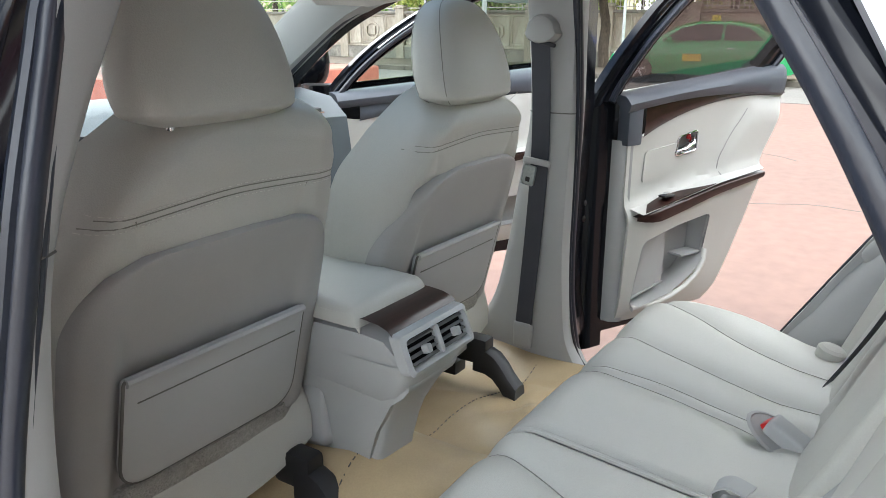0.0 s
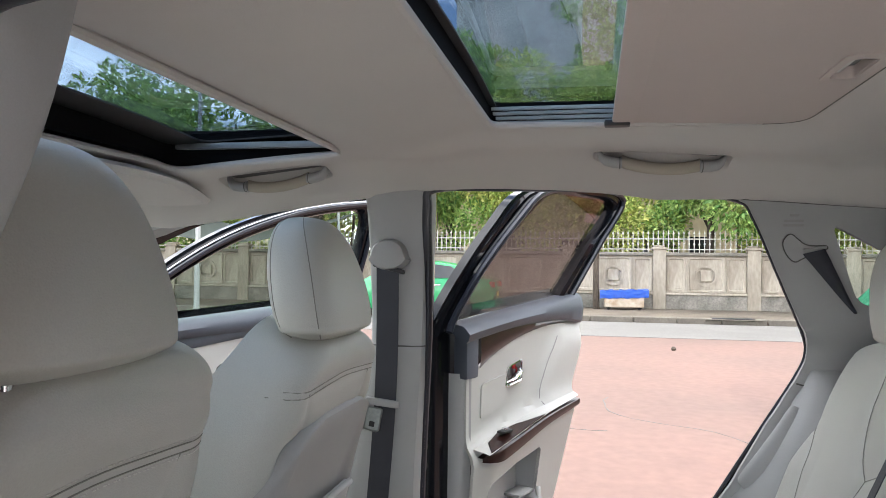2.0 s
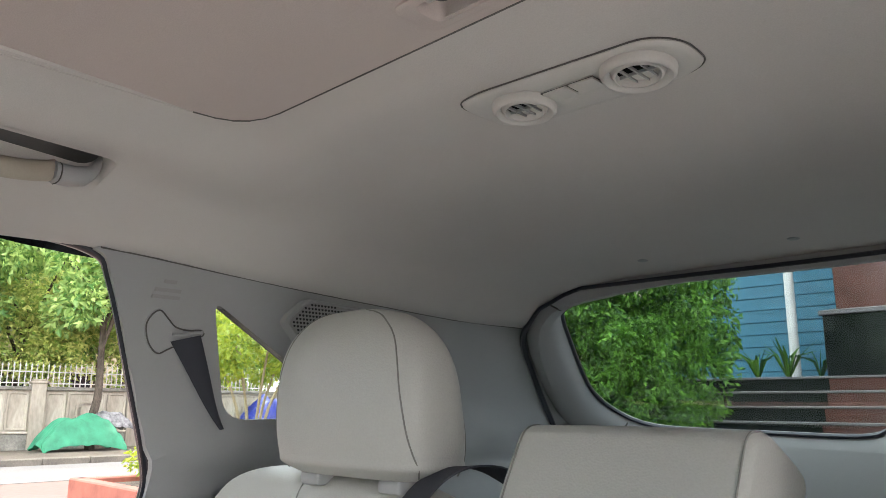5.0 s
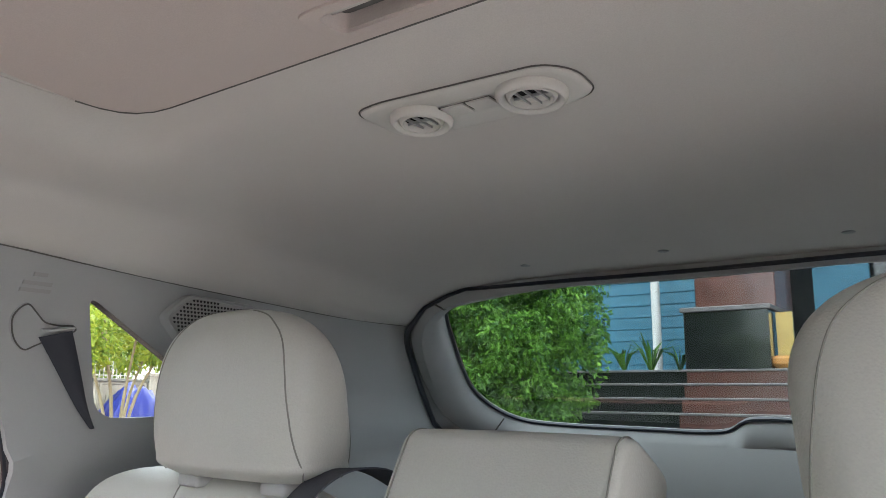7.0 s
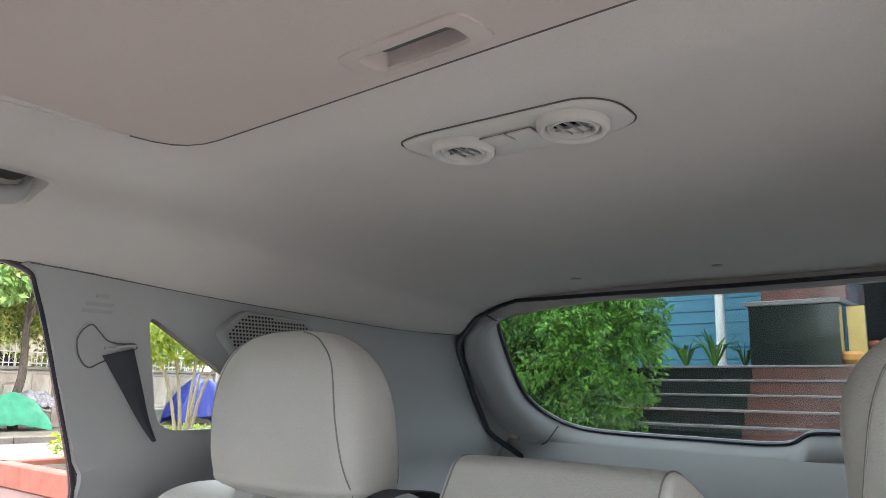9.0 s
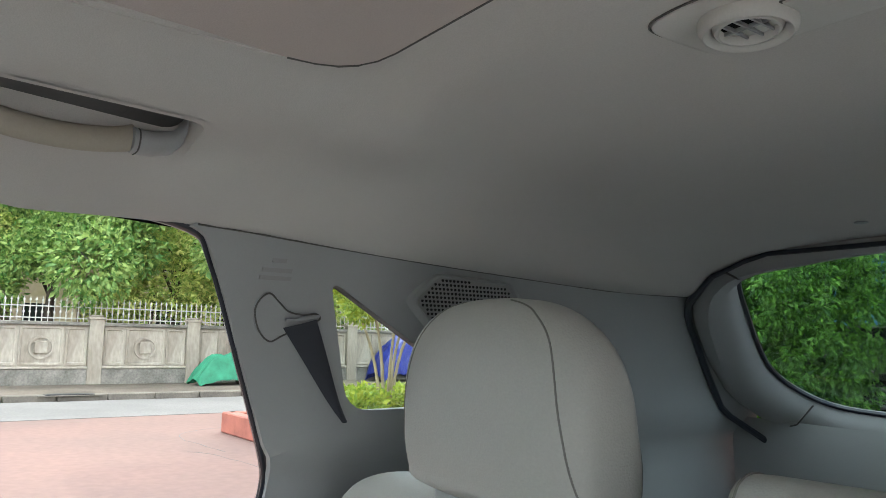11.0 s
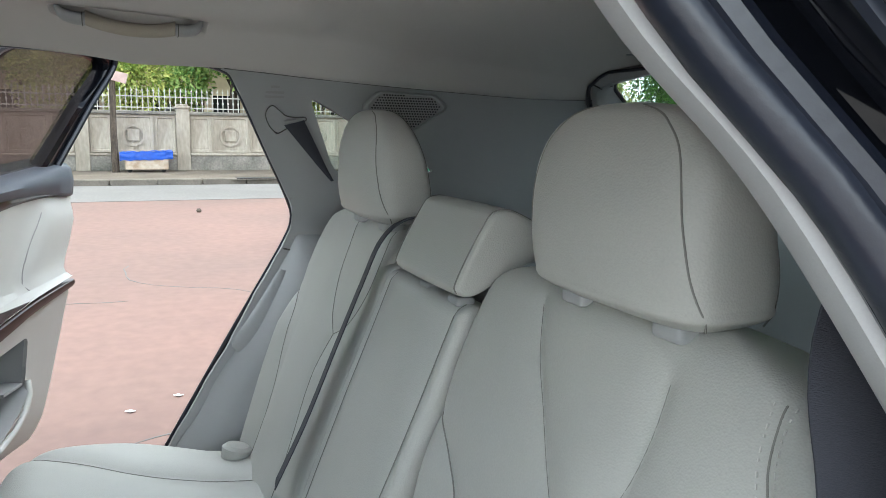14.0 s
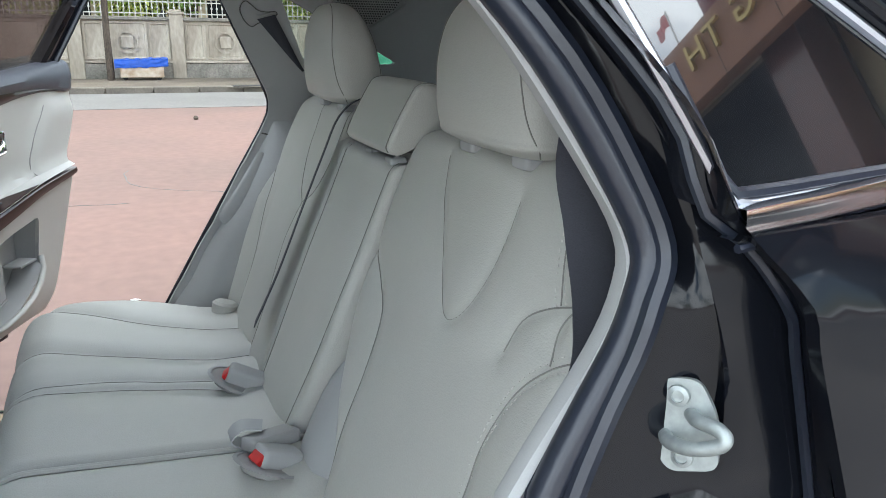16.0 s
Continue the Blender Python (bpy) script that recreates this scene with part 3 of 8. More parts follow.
def handle_ring(cx, cy, length, k):
    return round_poly([(cx - 0.036 - k, cy - length / 2 - 0.012 - k), (cx + 0.028 + k, cy - length / 2 - 0.012 - k), (cx + 0.028 + k, cy + length / 2 + 0.012 + k), (cx - 0.036 - k, cy + length / 2 + 0.012 + k)], 0.022)


HANDLE_HOLES = [handle_ring(*hh, 0.004) for hh in HANDLES]
liner_outline = rear_r + edge_r + [(-x, y) for x, y in edge_r[::-1]] + [(-x, y) for x, y in rear_r[:0:-1]]
lining = link_mesh("ceiling", panel(liner_outline, lambda x, y: Vector((x, y, liner_bulge(x, y))), [REAR_HOLE, FRONT_HOLE] + HANDLE_HOLES, 0.018, 0.012, (0, 0, 1)), LINER)
tagged(lining, "pale grey woven roof lining with two roof window openings", "car ceiling", kind="structure")
# rolled lips of the openings
for hole, ztop in ((REAR_HOLE, 1.60), (FRONT_HOLE, 1.578)):
    lip = tube([(x, y, liner_bulge(x, y) + 0.006) for x, y in hole], [0.0045 if y < 0.39 else 0.006 for _, y in hole], 8, closed=True)
    tagged(link_mesh("ceiling_lip", lip, LINER), "rolled fabric lip round the roof opening", "trim", kind="structure")
    wall_ = loft([[(x, y, liner_bulge(x, y) + 0.004) for x, y in hole], [(x * 1.01, y, ztop) for x, y in hole]])
    tagged(link_mesh("trim", wall_, SHAFT), "black shaft wall of the roof window", "trim", kind="structure")

# roof windows: glass, black border, rails, shade
roof_window = thing("roof_window", "rear glass roof panel with a half drawn fabric shade", "sunroof")
part("glass", panel(round_poly([(-0.44, -0.02), (0.44, -0.02), (0.44, 0.66), (-0.44, 0.66)], 0.05), lambda x, y: Vector((x, y, 1.615 - 0.02 * (x / 0.44) ** 2)), [], 0.08, 0.004, (0, 0, 1)), GLASS_ROOF, roof_window, "green tinted glass panel")
part("border", panel(round_poly([(-0.445, -0.03), (0.445, -0.03), (0.445, 0.67), (-0.445, 0.67)], 0.05), lambda x, y: Vector((x, y, 1.602 - 0.02 * (x / 0.44) ** 2)), [round_poly([(-0.415, 0.10), (0.415, 0.10), (0.415, 0.575), (-0.415, 0.575)], 0.02)], 0.05, 0.003, (0, 0, 1)), BLACK_PLASTIC, roof_window, "black printed glass border")
for sx in (-1, 1):
    bm = None
    for k in range(4):
        bm = box((0.004, 0.49, 0.006), (sx * (0.326 - 0.004 * k), 0.342, 1.566 + 0.007 * k), 0.001, 1, bm=bm)
    part("rail", bm, SHADE, roof_window, "ribbed metal slide rail")
def shade_z(x, y):
    return 1.5565 + 0.005 * min(max((y - 0.14) / 0.2, 0), 1)


roof_shade = thing("sunroof_shade", "pinkish grey fabric sun shade half drawn under the roof glass", "shade")
part("panel", panel(round_poly([(-0.346, 0.097), (0.346, 0.097), (0.344, 0.385), (-0.344, 0.385)], [0.05, 0.055, 0.004, 0.004]), lambda x, y: Vector((x, y, shade_z(x, y))), [round_poly([(-0.042, 0.124), (0.042, 0.124), (0.042, 0.150), (-0.042, 0.150)], 0.006)], 0.03, 0.008, (0, 0, 1)), SHADE_CLOTH, roof_shade)
part("front_flange", box((0.688, 0.036, 0.008), (0.0, 0.372, shade_z(0, 0.372) + 0.003), 0.003), SHADE_CLOTH, roof_shade, "stiff front edge of the shade")
part("slider", box((0.022, 0.04, 0.010), (0.325, 0.382, 1.5605), 0.003), BLACK_PLASTIC, roof_shade, "black slide block")
GZ = shade_z(0, 0.137)
grip_rim = loft([[(x, y, z) for x, y in round_poly([(-a, 0.137 - c), (a, 0.137 - c), (a, 0.137 + c), (-a, 0.137 + c)], r)] for a, c, r, z in ((0.059, 0.023, 0.014, GZ + 0.002), (0.058, 0.0225, 0.014, GZ - 0.0014), (0.055, 0.021, 0.012, GZ - 0.0022), (0.043, 0.0145, 0.010, GZ - 0.0022), (0.0415, 0.0135, 0.009, GZ + 0.001), (0.040, 0.0125, 0.008, GZ + 0.014))])
part("grip_frame", grip_rim, SHADE_CLOTH, roof_shade, "grey plastic finger pull")
# dark grey stands in for the shade inside the finger slot
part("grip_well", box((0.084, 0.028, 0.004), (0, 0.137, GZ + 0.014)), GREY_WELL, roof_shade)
part("grip_tongue", box((0.075, 0.010, 0.003), (0, 0.145, GZ + 0.006), 0.001, 1, (20, 0, 0)), TRIM_PALE, roof_shade)
gap_line = tube([(x * 1.002, y - 0.0005, liner_bulge(x, y) + 0.002) for x, y in REAR_HOLE if y < 0.40], 0.0024, 6)
part("edge_gap", gap_line, SEAM, roof_shade, "dark gap round the shade")

front_window = thing("roof_window", "front glass roof panel with wide black frame", "sunroof")
part("glass", panel(round_poly([(-0.46, 0.78), (0.46, 0.78), (0.46, 1.26), (-0.46, 1.26)], 0.04), lambda x, y: Vector((x, y, 1.592 - 0.02 * (x / 0.44) ** 2 - 0.05 * max(y - 0.9, 0))), [], 0.08, 0.004, (0, 0, 1)), GLASS_ROOF, front_window, "green tinted glass panel")
part("border", panel(round_poly([(-0.465, 0.77), (0.465, 0.77), (0.465, 1.27), (-0.465, 1.27)], 0.04), lambda x, y: Vector((x, y, 1.580 - 0.02 * (x / 0.44) ** 2 - 0.05 * max(y - 0.9, 0))), [round_poly([(-0.38, 0.80), (0.38, 0.80), (0.38, 1.13), (-0.38, 1.13)], 0.03)], 0.05, 0.003, (0, 0, 1)), BLACK_PLASTIC, front_window, "black printed glass border")
for sx in (-1, 1):
    part("rail", box((0.014, 0.32, 0.012), (sx * 0.388, 1.03, 1.548), 0.003), SHADE, front_window, "grey slide rail")

# ---- roof skin outside ----
roof_skin = panel([(0.70, -0.66), (0.72, 0.0), (0.72, 1.0), (0.66, 1.46), (-0.66, 1.46), (-0.72, 1.0), (-0.72, 0.0), (-0.70, -0.66)], lambda x, y: Vector((x, y, roof_z(x * 0.83, y) + 0.062 - 0.03 * (abs(x) / 0.7) ** 4)), [round_poly([(-0.42, 0.02), (0.42, 0.02), (0.42, 0.62), (-0.42, 0.62)], 0.05), round_poly([(-0.44, 0.80), (0.44, 0.80), (0.44, 1.24), (-0.44, 1.24)], 0.04)], 0.06, 0.006, (0, 0, 1))
car_body = thing("parked_car", "black painted body of a parked family car with open side doors", "car")
part("roof_panel", roof_skin, BLACK_PAINT, car_body)

# ---- rear door openings: trim edge, seal, painted jamb (both sides) ----
OPENING = [  # y, z, inner x
    (0.735, 1.484, 0.600), (0.60, 1.486, 0.603), (0.43, 1.483, 0.603), (0.25, 1.474, 0.592), (0.155, 1.458, 0.575), (0.125, 1.425, 0.588), (0.070, 1.320, 0.640), (0.012, 1.210, 0.702),
    (0.000, 1.165, 0.722), (0.016, 1.120, 0.726), (0.075, 1.020, 0.728), (0.165, 0.870, 0.730), (0.262, 0.705, 0.732), (0.330, 0.590, 0.735), (0.400, 0.500, 0.738), (0.470, 0.455, 0.740), (0.60, 0.450, 0.740),
    (0.70, 0.465, 0.735), (0.755, 0.520, 0.730), (0.780, 0.650, 0.722), (0.785, 0.80, 0.715), (0.778, 0.95, 0.700), (0.762, 1.16, 0.662), (0.752, 1.35, 0.622), (0.748, 1.45, 0.604)]
loop3 = spline(OPENING, 5, closed=True)           # (y, z, x)
NL = len(loop3)
normals2 = []
for i in range(NL):
    d = loop3[(i + 2) % NL] - loop3[(i - 2) % NL]
    nn = Vector((-d.y, d.x))                      # outward for this winding is checked against the middle
    c = Vector((loop3[i].x - 0.40, loop3[i].y - 1.0))
    nn.normalize()
    normals2.append(nn if nn.dot(c) > 0 else -nn)
for _ in range(4):
    normals2 = [(normals2[i - 1] + normals2[i] * 2 + normals2[(i + 1) % NL]).normalized() for i in range(NL)]


# near side rear pillar: y and |x| of its lines by height
PILLAR = {
    "trim": [(1.00, 0.105, 0.690), (1.045, 0.076, 0.690), (1.11, 0.032, 0.690), (1.154, 0.013, 0.690), (1.19, 0.009, 0.684), (1.243, 0.034, 0.668), (1.335, 0.092, 0.641), (1.40, 0.140, 0.608), (1.47, 0.180, 0.583)],
    "seal": [(1.00, 0.080, 0.716), (1.084, 0.043, 0.715), (1.119, 0.025, 0.715), (1.155, 0.012, 0.715), (1.195, -0.001, 0.707), (1.256, 0.022, 0.689), (1.322, 0.060, 0.669), (1.40, 0.118, 0.632), (1.47, 0.162, 0.607)],
    "ridge": [(1.00, -0.040, 0.752), (1.087, -0.035, 0.752), (1.146, -0.018, 0.752), (1.197, -0.003, 0.743), (1.229, 0.002, 0.733), (1.261, 0.012, 0.723), (1.338, 0.063, 0.698), (1.40, 0.112, 0.664), (1.47, 0.150, 0.636)],
    "groove": [(1.00, -0.108, 0.772), (1.128, -0.068, 0.772), (1.162, -0.057, 0.772), (1.205, -0.025, 0.761), (1.232, 0.010, 0.752), (1.29, 0.028, 0.735), (1.40, 0.114, 0.686), (1.47, 0.160, 0.658)],
    "panel": [(1.00, -0.098, 0.800), (1.142, -0.049, 0.800), (1.173, -0.042, 0.799), (1.196, -0.025, 0.792), (1.229, 0.006, 0.781), (1.29, 0.030, 0.756), (1.40, 0.116, 0.698), (1.47, 0.162, 0.670)]}
PILLAR = {k: [smooth_table([(z, y) for z, y, _ in v]), smooth_table([(z, x) for z, _, x in v])] for k, v in PILLAR.items()}
LINES = [(0.003, "trim"), (0.030, "seal"), (0.078, "ridge"), (0.120, "groove"), (0.150, "panel")]


def pillar_at(off, z):
    for (a, p), (b, q) in zip(LINES, LINES[1:]):
        if off <= b or q == "panel":
            t = min(max((off - a) / (b - a), 0.0), 1.0)
            return [lerp_table(PILLAR[p][k], z) * (1 - t) + lerp_table(PILLAR[q][k], z) * t for k in (0, 1)]


def ease(a, b, v):
    t = min(max((v - a) / (b - a), 0.0), 1.0)
    return t * t * (3 - 2 * t)


def ring_at(side, off, dx, sink=0.0):
    out = []
    for p, nn in zip(loop3, normals2):
        top, front = ease(1.18, 1.47, p.y), ease(0.50, 0.74, p.x)
        k = 1 - front * (0.40 * top + 0.58 * ease(0.45, 0.60, p.y) * (1 - top))
        xx = dx * (1 - 0.45 * top)
        fy = 0.055 * min(1.0, max(0.0, (p.x - 0.45) / 0.25)) if side < 0 else 0.0
        fz = 0.024 * min(1.0, max(0.0, (p.y - 1.38) / 0.08)) * min(1.0, max(0.0, (p.x - 0.13) / 0.15)) + 0.010 * front * top if side < 0 else 0.0
        q = Vector((side * (p.z + xx), p.x - fy + nn.x * off * k, p.y - fz + nn.y * off * (1 - 0.38 * top)))
        if side < 0 and p.x < 0.40:
            w = ease(0.90, 1.03, p.y) * (1 - ease(1.42, 1.48, p.y)) * (1 - ease(0.14, 0.24, p.x) * ease(1.2, 1.3, p.y))
            y, x = pillar_at(off, p.y)
            q = q.lerp(Vector((-x, y - sink, p.y)), w)
        out.append(q)
    return out


for side in (1, -1):
    part("door_jamb", loft([ring_at(side, o, d, k) for o, d, k in ((0.004, 0.006, 0.004), (0.030, 0.012, 0.004), (0.036, 0.020, 0.020), (0.046, 0.055, 0.026), (0.060, 0.066, 0.026), (0.068, 0.074, 0.014), (0.074, 0.086, 0.003), (0.078, 0.092, 0.0), (0.084, 0.100, 0.006), (0.092, 0.104, 0.020), (0.108, 0.110, 0.022), (0.115, 0.116, 0.008), (0.120, 0.122, 0.0), (0.127, 0.14, 0.006), (0.140, 0.168, 0.010), (0.146, 0.18, 0.002), (0.150, 0.190, 0.0))]), BLACK_PAINT, car_body, "glossy black door jamb")
    seal = thing("door_seal", "black rubber seal round the rear door opening", "door seal", "door seals")
    part("bulb", tube(ring_at(side, 0.018 if side < 0 else 0.014, 0.016 if side < 0 else 0.024), 0.0130, 10, closed=True), RUBBER, seal)
    part("lip", tube(ring_at(side, 0.032, 0.030), 0.0085, 8, closed=True), RUBBER, seal)
    part("clip_edge", tube(ring_at(side, 0.010 if side < 0 else 0.001, 0.003 if side < 0 else 0.009), 0.0052 if side < 0 else 0.0045, 8, closed=True), RUBBER, seal)
    part("outer_lip", tube(ring_at(side, 0.118, 0.116), 0.004, 6, closed=True), RUBBER, seal)

# ---- pillar and quarter trims ----
QUARTER = [(-0.008, 1.415), (-0.078, 1.262), (-0.308, 1.265)]   # corners of the rear side window, (y, z)
q_hole = round_poly(QUARTER, [0.018, 0.032, 0.03])
rear_edge = [(p.x, p.y) for p in loop3 if p.x < 0.29 and 0.66 < p.y < 1.459]
rear_edge = sorted(rear_edge, key=lambda p: -p[1])
joint_line = [(y, lerp_table(JOINT, y)) for y in (0.150, 0.10, 0.0, -0.12, -0.20, -0.30, -0.38, -0.45, -0.55, -0.645)]
top_line = [(0.150, 1.462), (0.0, 1.458), (-0.12, 1.450), (-0.30, 1.442), (-0.45, 1.435), (-0.645, 1.434)]
REAR_END = [(0.30, 0.66), (-1.04, 0.66), (-1.045, 1.165), (-0.935, 1.245), (-0.780, 1.335), (-0.690, 1.392)]
quarter_outline = top_line[::-1] + rear_edge + REAR_END


def quarter_place(side, shift=0.0):
    def place(y, z):
        x = (side_x(z) if side > 0 else 0.690 - 0.36 * max(z - 1.17, 0.0) - 0.10 * max(z - 1.36, 0.0) + 0.10 * max(1.0 - z, 0.0)) + shift
        # soft folds: belt pocket dip, shoulder over the wheel housing
        edge = math.exp(-((seamless(y, z)) / 0.02) ** 2)
        x -= 0.006 * (1 - edge)
        x -= 0.05 * math.exp(-(((y + 0.02) / 0.22) ** 2)) * max(0.0, min(1.0, (1.0 - z) / 0.25))
        x -= 0.02 * math.exp(-(((z - 1.225) / 0.035) ** 2)) * (1 if y < 0.02 else 0)
        if z < 1.2:
            x -= 0.012 * math.exp(-(((z - 0.93 + 0.4 * (y - 0.1)) / 0.03) ** 2)) * (1 if y < 0.16 else 0)
        return Vector((side * x, y, z))
    return place


def seamless(y, z):
    return min(math.hypot(y - p[0], z - p[1]) for p in rear_edge[::3])


for side in (1, -1):
    trim_ = thing("quarter_trim", "grey moulded plastic trim round the rear side window", "pillar trim", "pillar trims", kind="structure")
    if side < 0:
        re2 = [(lerp_table(PILLAR["trim"][0], z) - 0.004 if 1.0 < z < 1.44 else y, z) for y, z in rear_edge]
        quarter_outline = top_line[::-1] + re2 + REAR_END
        part("pillar_return", loft([[Vector((-(lerp_table(PILLAR["trim"][1], z) + a), lerp_table(PILLAR["trim"][0], z) + b, z)) for z in steps(0.98, 1.455, 40)] for a, b in ((-0.034, -0.014), (-0.024, -0.003), (-0.018, 0.001), (-0.004, 0.002), (0.002, -0.004))], closed=False), TRIM, trim_, "pale return lip of the trim")
    part("upper_trim", panel(quarter_outline, quarter_place(side), [q_hole], 0.028, 0.012, (side, 0, 0)), TRIM, trim_)
    # reveal of the side window
    part("window_reveal", loft([[quarter_place(side)(y, z) for y, z in q_hole], [quarter_place(side)(y, z) + Vector((side * 0.016, 0, 0)) for y, z in q_hole]]), RUBBER, trim_, "black rubber window edge")
    pane = link_mesh("window_pane", panel([(0.05, 1.452), (-0.080, 1.22), (-0.42, 1.22)], lambda y, z: Vector((side * (side_x(z) + 0.012), y, z)), [], 0.08, 0.004, (side, 0, 0)), GLASS if side > 0 else GLASS_DARK)
    tagged(pane, "small fixed triangular rear side window", "window", kind="structure")
    # fine joint between lining and trim
    part("joint", tube([quarter_place(side)(y, z + 0.001) + Vector((-side * 0.003, 0, 0)) for y, z in joint_line], 0.0011, 6), SEAM, trim_, "dark joint to the roof lining")
    part("lower_joint", tube([quarter_place(side)(y, z) + Vector((-side * 0.001, 0, 0)) for y, z in ((0.02, 1.105), (-0.02, 1.095), (-0.06, 1.09))], 0.0018, 6), SEAM, trim_)
    # moulded shoulder beside the seat
    fairing = [[Vector((side * ((0.735 if side > 0 else 0.690) - dx * k), y + dy * k, z)) for dx, dy in ((0.0, 0.0), (0.022, -0.008), (0.048, -0.018), (0.074, -0.034), (0.096, -0.060), (0.106, -0.11), (0.108, -0.30))] for y, z, k in ((-0.004, 1.140, 0.10), (0.004, 1.120, 0.30), (0.020, 1.090, 0.55), (0.042, 1.050, 0.80), (0.075, 1.00, 0.97), (0.12, 0.93, 1.0), (0.165, 0.86, 1.0), (0.215, 0.77, 1.0), (0.26, 0.70, 1.0), (0.30, 0.62, 1.0))]
    part("seat_side_fairing", loft(fairing, closed=False), TRIM, trim_)
    drop = spline([(side * 0.702, 0.020, 1.060), (side * 0.694, 0.045, 1.005), (side * 0.690, 0.075, 0.950), (side * 0.694, 0.100, 0.912), (side * 0.700, 0.112, 0.895)], 5)
    if side > 0:
        part("shoulder_moulding", tube(drop, [0.004 + 0.028 * math.sin(math.pi * min(1.0, 0.10 + 0.62 * i / (len(drop) - 1))) for i in range(len(drop))], 16, flat=0.55), TRIM, trim_, "raised drop shaped moulding")

# ---- B pillars ----
NEAR_B = smooth_table([(0.47, 0.672), (0.65, 0.668), (0.80, 0.663), (0.95, 0.664), (1.14, 0.648), (1.28, 0.600), (1.39, 0.550), (1.505, 0.520)])
B_EDGE = [(0.47, 0.735), (0.65, 0.722), (0.80, 0.715), (0.95, 0.700), (1.16, 0.662), (1.35, 0.622), (1.45, 0.604), (1.51, 0.598)]
for side in (1, -1):
    bp = thing("b_pillar_trim", "grey plastic centre pillar trim in two pieces", "pillar trim", "pillar trims", kind="structure")
    prof = [(1.505, 0.742, 0.892, 0.592), (1.44, 0.744, 0.886, 0.604), (1.35, 0.750, 0.884, 0.620), (1.16, 0.760, 0.888, 0.652), (0.95, 0.776, 0.930, 0.676), (0.80, 0.783, 0.96, 0.688), (0.65, 0.778, 1.00, 0.696), (0.55, 0.765, 1.06, 0.700), (0.47, 0.72, 1.14, 0.700)]
    rings = []
    for z, ya, yb, x in [tuple(v) for v in (lambda t: [(p[0], p[1], p[2], q[0]) for p, q in t])(list(zip(spline([(a, b, c) for a, b, c, _ in prof], 4), spline([(d, 0, 0) for *_, d in prof], 4))))]:
        w = yb - ya
        x = x if side > 0 else lerp_table(NEAR_B, z)
        f_ = 0.055 if side > 0 else max(0.036, lerp_table(B_EDGE, z) - x + 0.012)
        rings.append([Vector((side * xx, y - (0.055 if side < 0 else 0.0), z)) for xx, y in ((x + f_, ya), (x + 0.02, ya + 0.003), (x + 0.006, ya + 0.012), (x, ya + 0.03), (x - 0.002, ya + w / 2), (x, yb - 0.03), (x + 0.008, yb - 0.010), (x + 0.02, yb - 0.002), (x + f_, yb))])
    cut = [i for i, r in enumerate(rings) if r[0].z < 1.16][0]
    part("upper_trim", loft(rings[:cut + 1], closed=False), TRIM, bp)
    part("lower_trim", loft(rings[cut:], closed=False), TRIM, bp)
    part("joint", tube([p + Vector((-side * 0.0005, 0, 0)) for p in rings[cut]], 0.0016, 6), SEAM, bp)
    part("pillar_core", loft([[Vector((side * (x + dx), y, z)) for dx, y in ((0.05, ya + 0.004), (0.16, ya + 0.02), (0.17, yb - 0.01), (0.05, yb - 0.004))] for z, ya, yb, x in prof[:-1]], closed=False), BLACK_PAINT, bp, "black painted pillar behind the trim")
    # belt guide with its cover
    part("belt_guide", loft([[Vector((side * (0.6125 - d), 0.832 + a * math.cos(t) * (1.0 if math.sin(t) < 0 else 0.85), 1.352 + c * math.sin(t))) for t in [2 * math.pi * k / 20 for k in range(20)]] for d, a, c in ((-0.01, 0.046, 0.034), (0.010, 0.045, 0.033), (0.020, 0.040, 0.028), (0.024, 0.030, 0.018))], caps=True), TRIM, bp, "rounded belt guide cover")
    part("guide_slot", box((0.012, 0.068, 0.009), (side * 0.603, 0.830, 1.324), 0.003, 2, (14, 0, 0)), BLACK_PLASTIC, bp)
    part("sill_trim", loft([[Vector((side * xx, y, z)) for xx, z in ((0.66, 0.470), (0.675, 0.482), (0.735, 0.478), (0.748, 0.455))] for y in steps(0.34, 1.7, 14)], closed=False), TRIM, bp, "grey plastic door sill plate")

# ---- tailgate: frame, glass, lower panel ----
G0, GV, GW = Vector((0, -0.93, 1.245)), Vector((0, 0.857, 0.514)), Vector((0, 0.514, -0.857))   # GW points into the cabin


def on_gate(u, v, w=0.0):
    return G0 + Vector((u, 0, 0)) + GV * v + GW * (w - 0.008 * (u / 0.6) ** 2)


half = [(0.0, 0.426), (0.11, 0.428), (0.2, 0.430), (0.3, 0.424), (0.409, 0.406), (0.470, 0.371), (0.490, 0.345), (0.517, 0.275), (0.553, 0.173), (0.572, 0.093), (0.562, 0.029), (0.522, -0.022), (0.442, -0.040), (0.243, -0.043), (0.135, -0.045), (0.08, -0.034), (0.041, 0.003), (0.0, 0.009)]
glass_loop = half + [(-u, v) for u, v in half[-2:0:-1]]
glass_loop = [(p.x, p.y) for p in spline([(u, v, 0) for u, v in glass_loop], 3, closed=True)]


def grow(loop, k, shift=0.0):
    cx, cy = 0.0, 0.2
    out = []
    for u, v in loop:
        du, dv = u - cx, v - cy
        ll = math.hypot(du, dv)
        out.append((u + du / ll * k, v + dv / ll * k * 0.75 + shift))
    return out


OUTER = [(0.0, 0.449), (0.2, 0.450), (0.396, 0.448), (0.486, 0.414), (0.559, 0.353), (0.592, 0.303), (0.646, 0.181), (0.690, 0.06), (0.655, -0.055), (0.50, -0.10), (0.25, -0.115), (0.0, -0.115)]
outer_loop = OUTER + [(-u, v) for u, v in OUTER[-2:0:-1]]


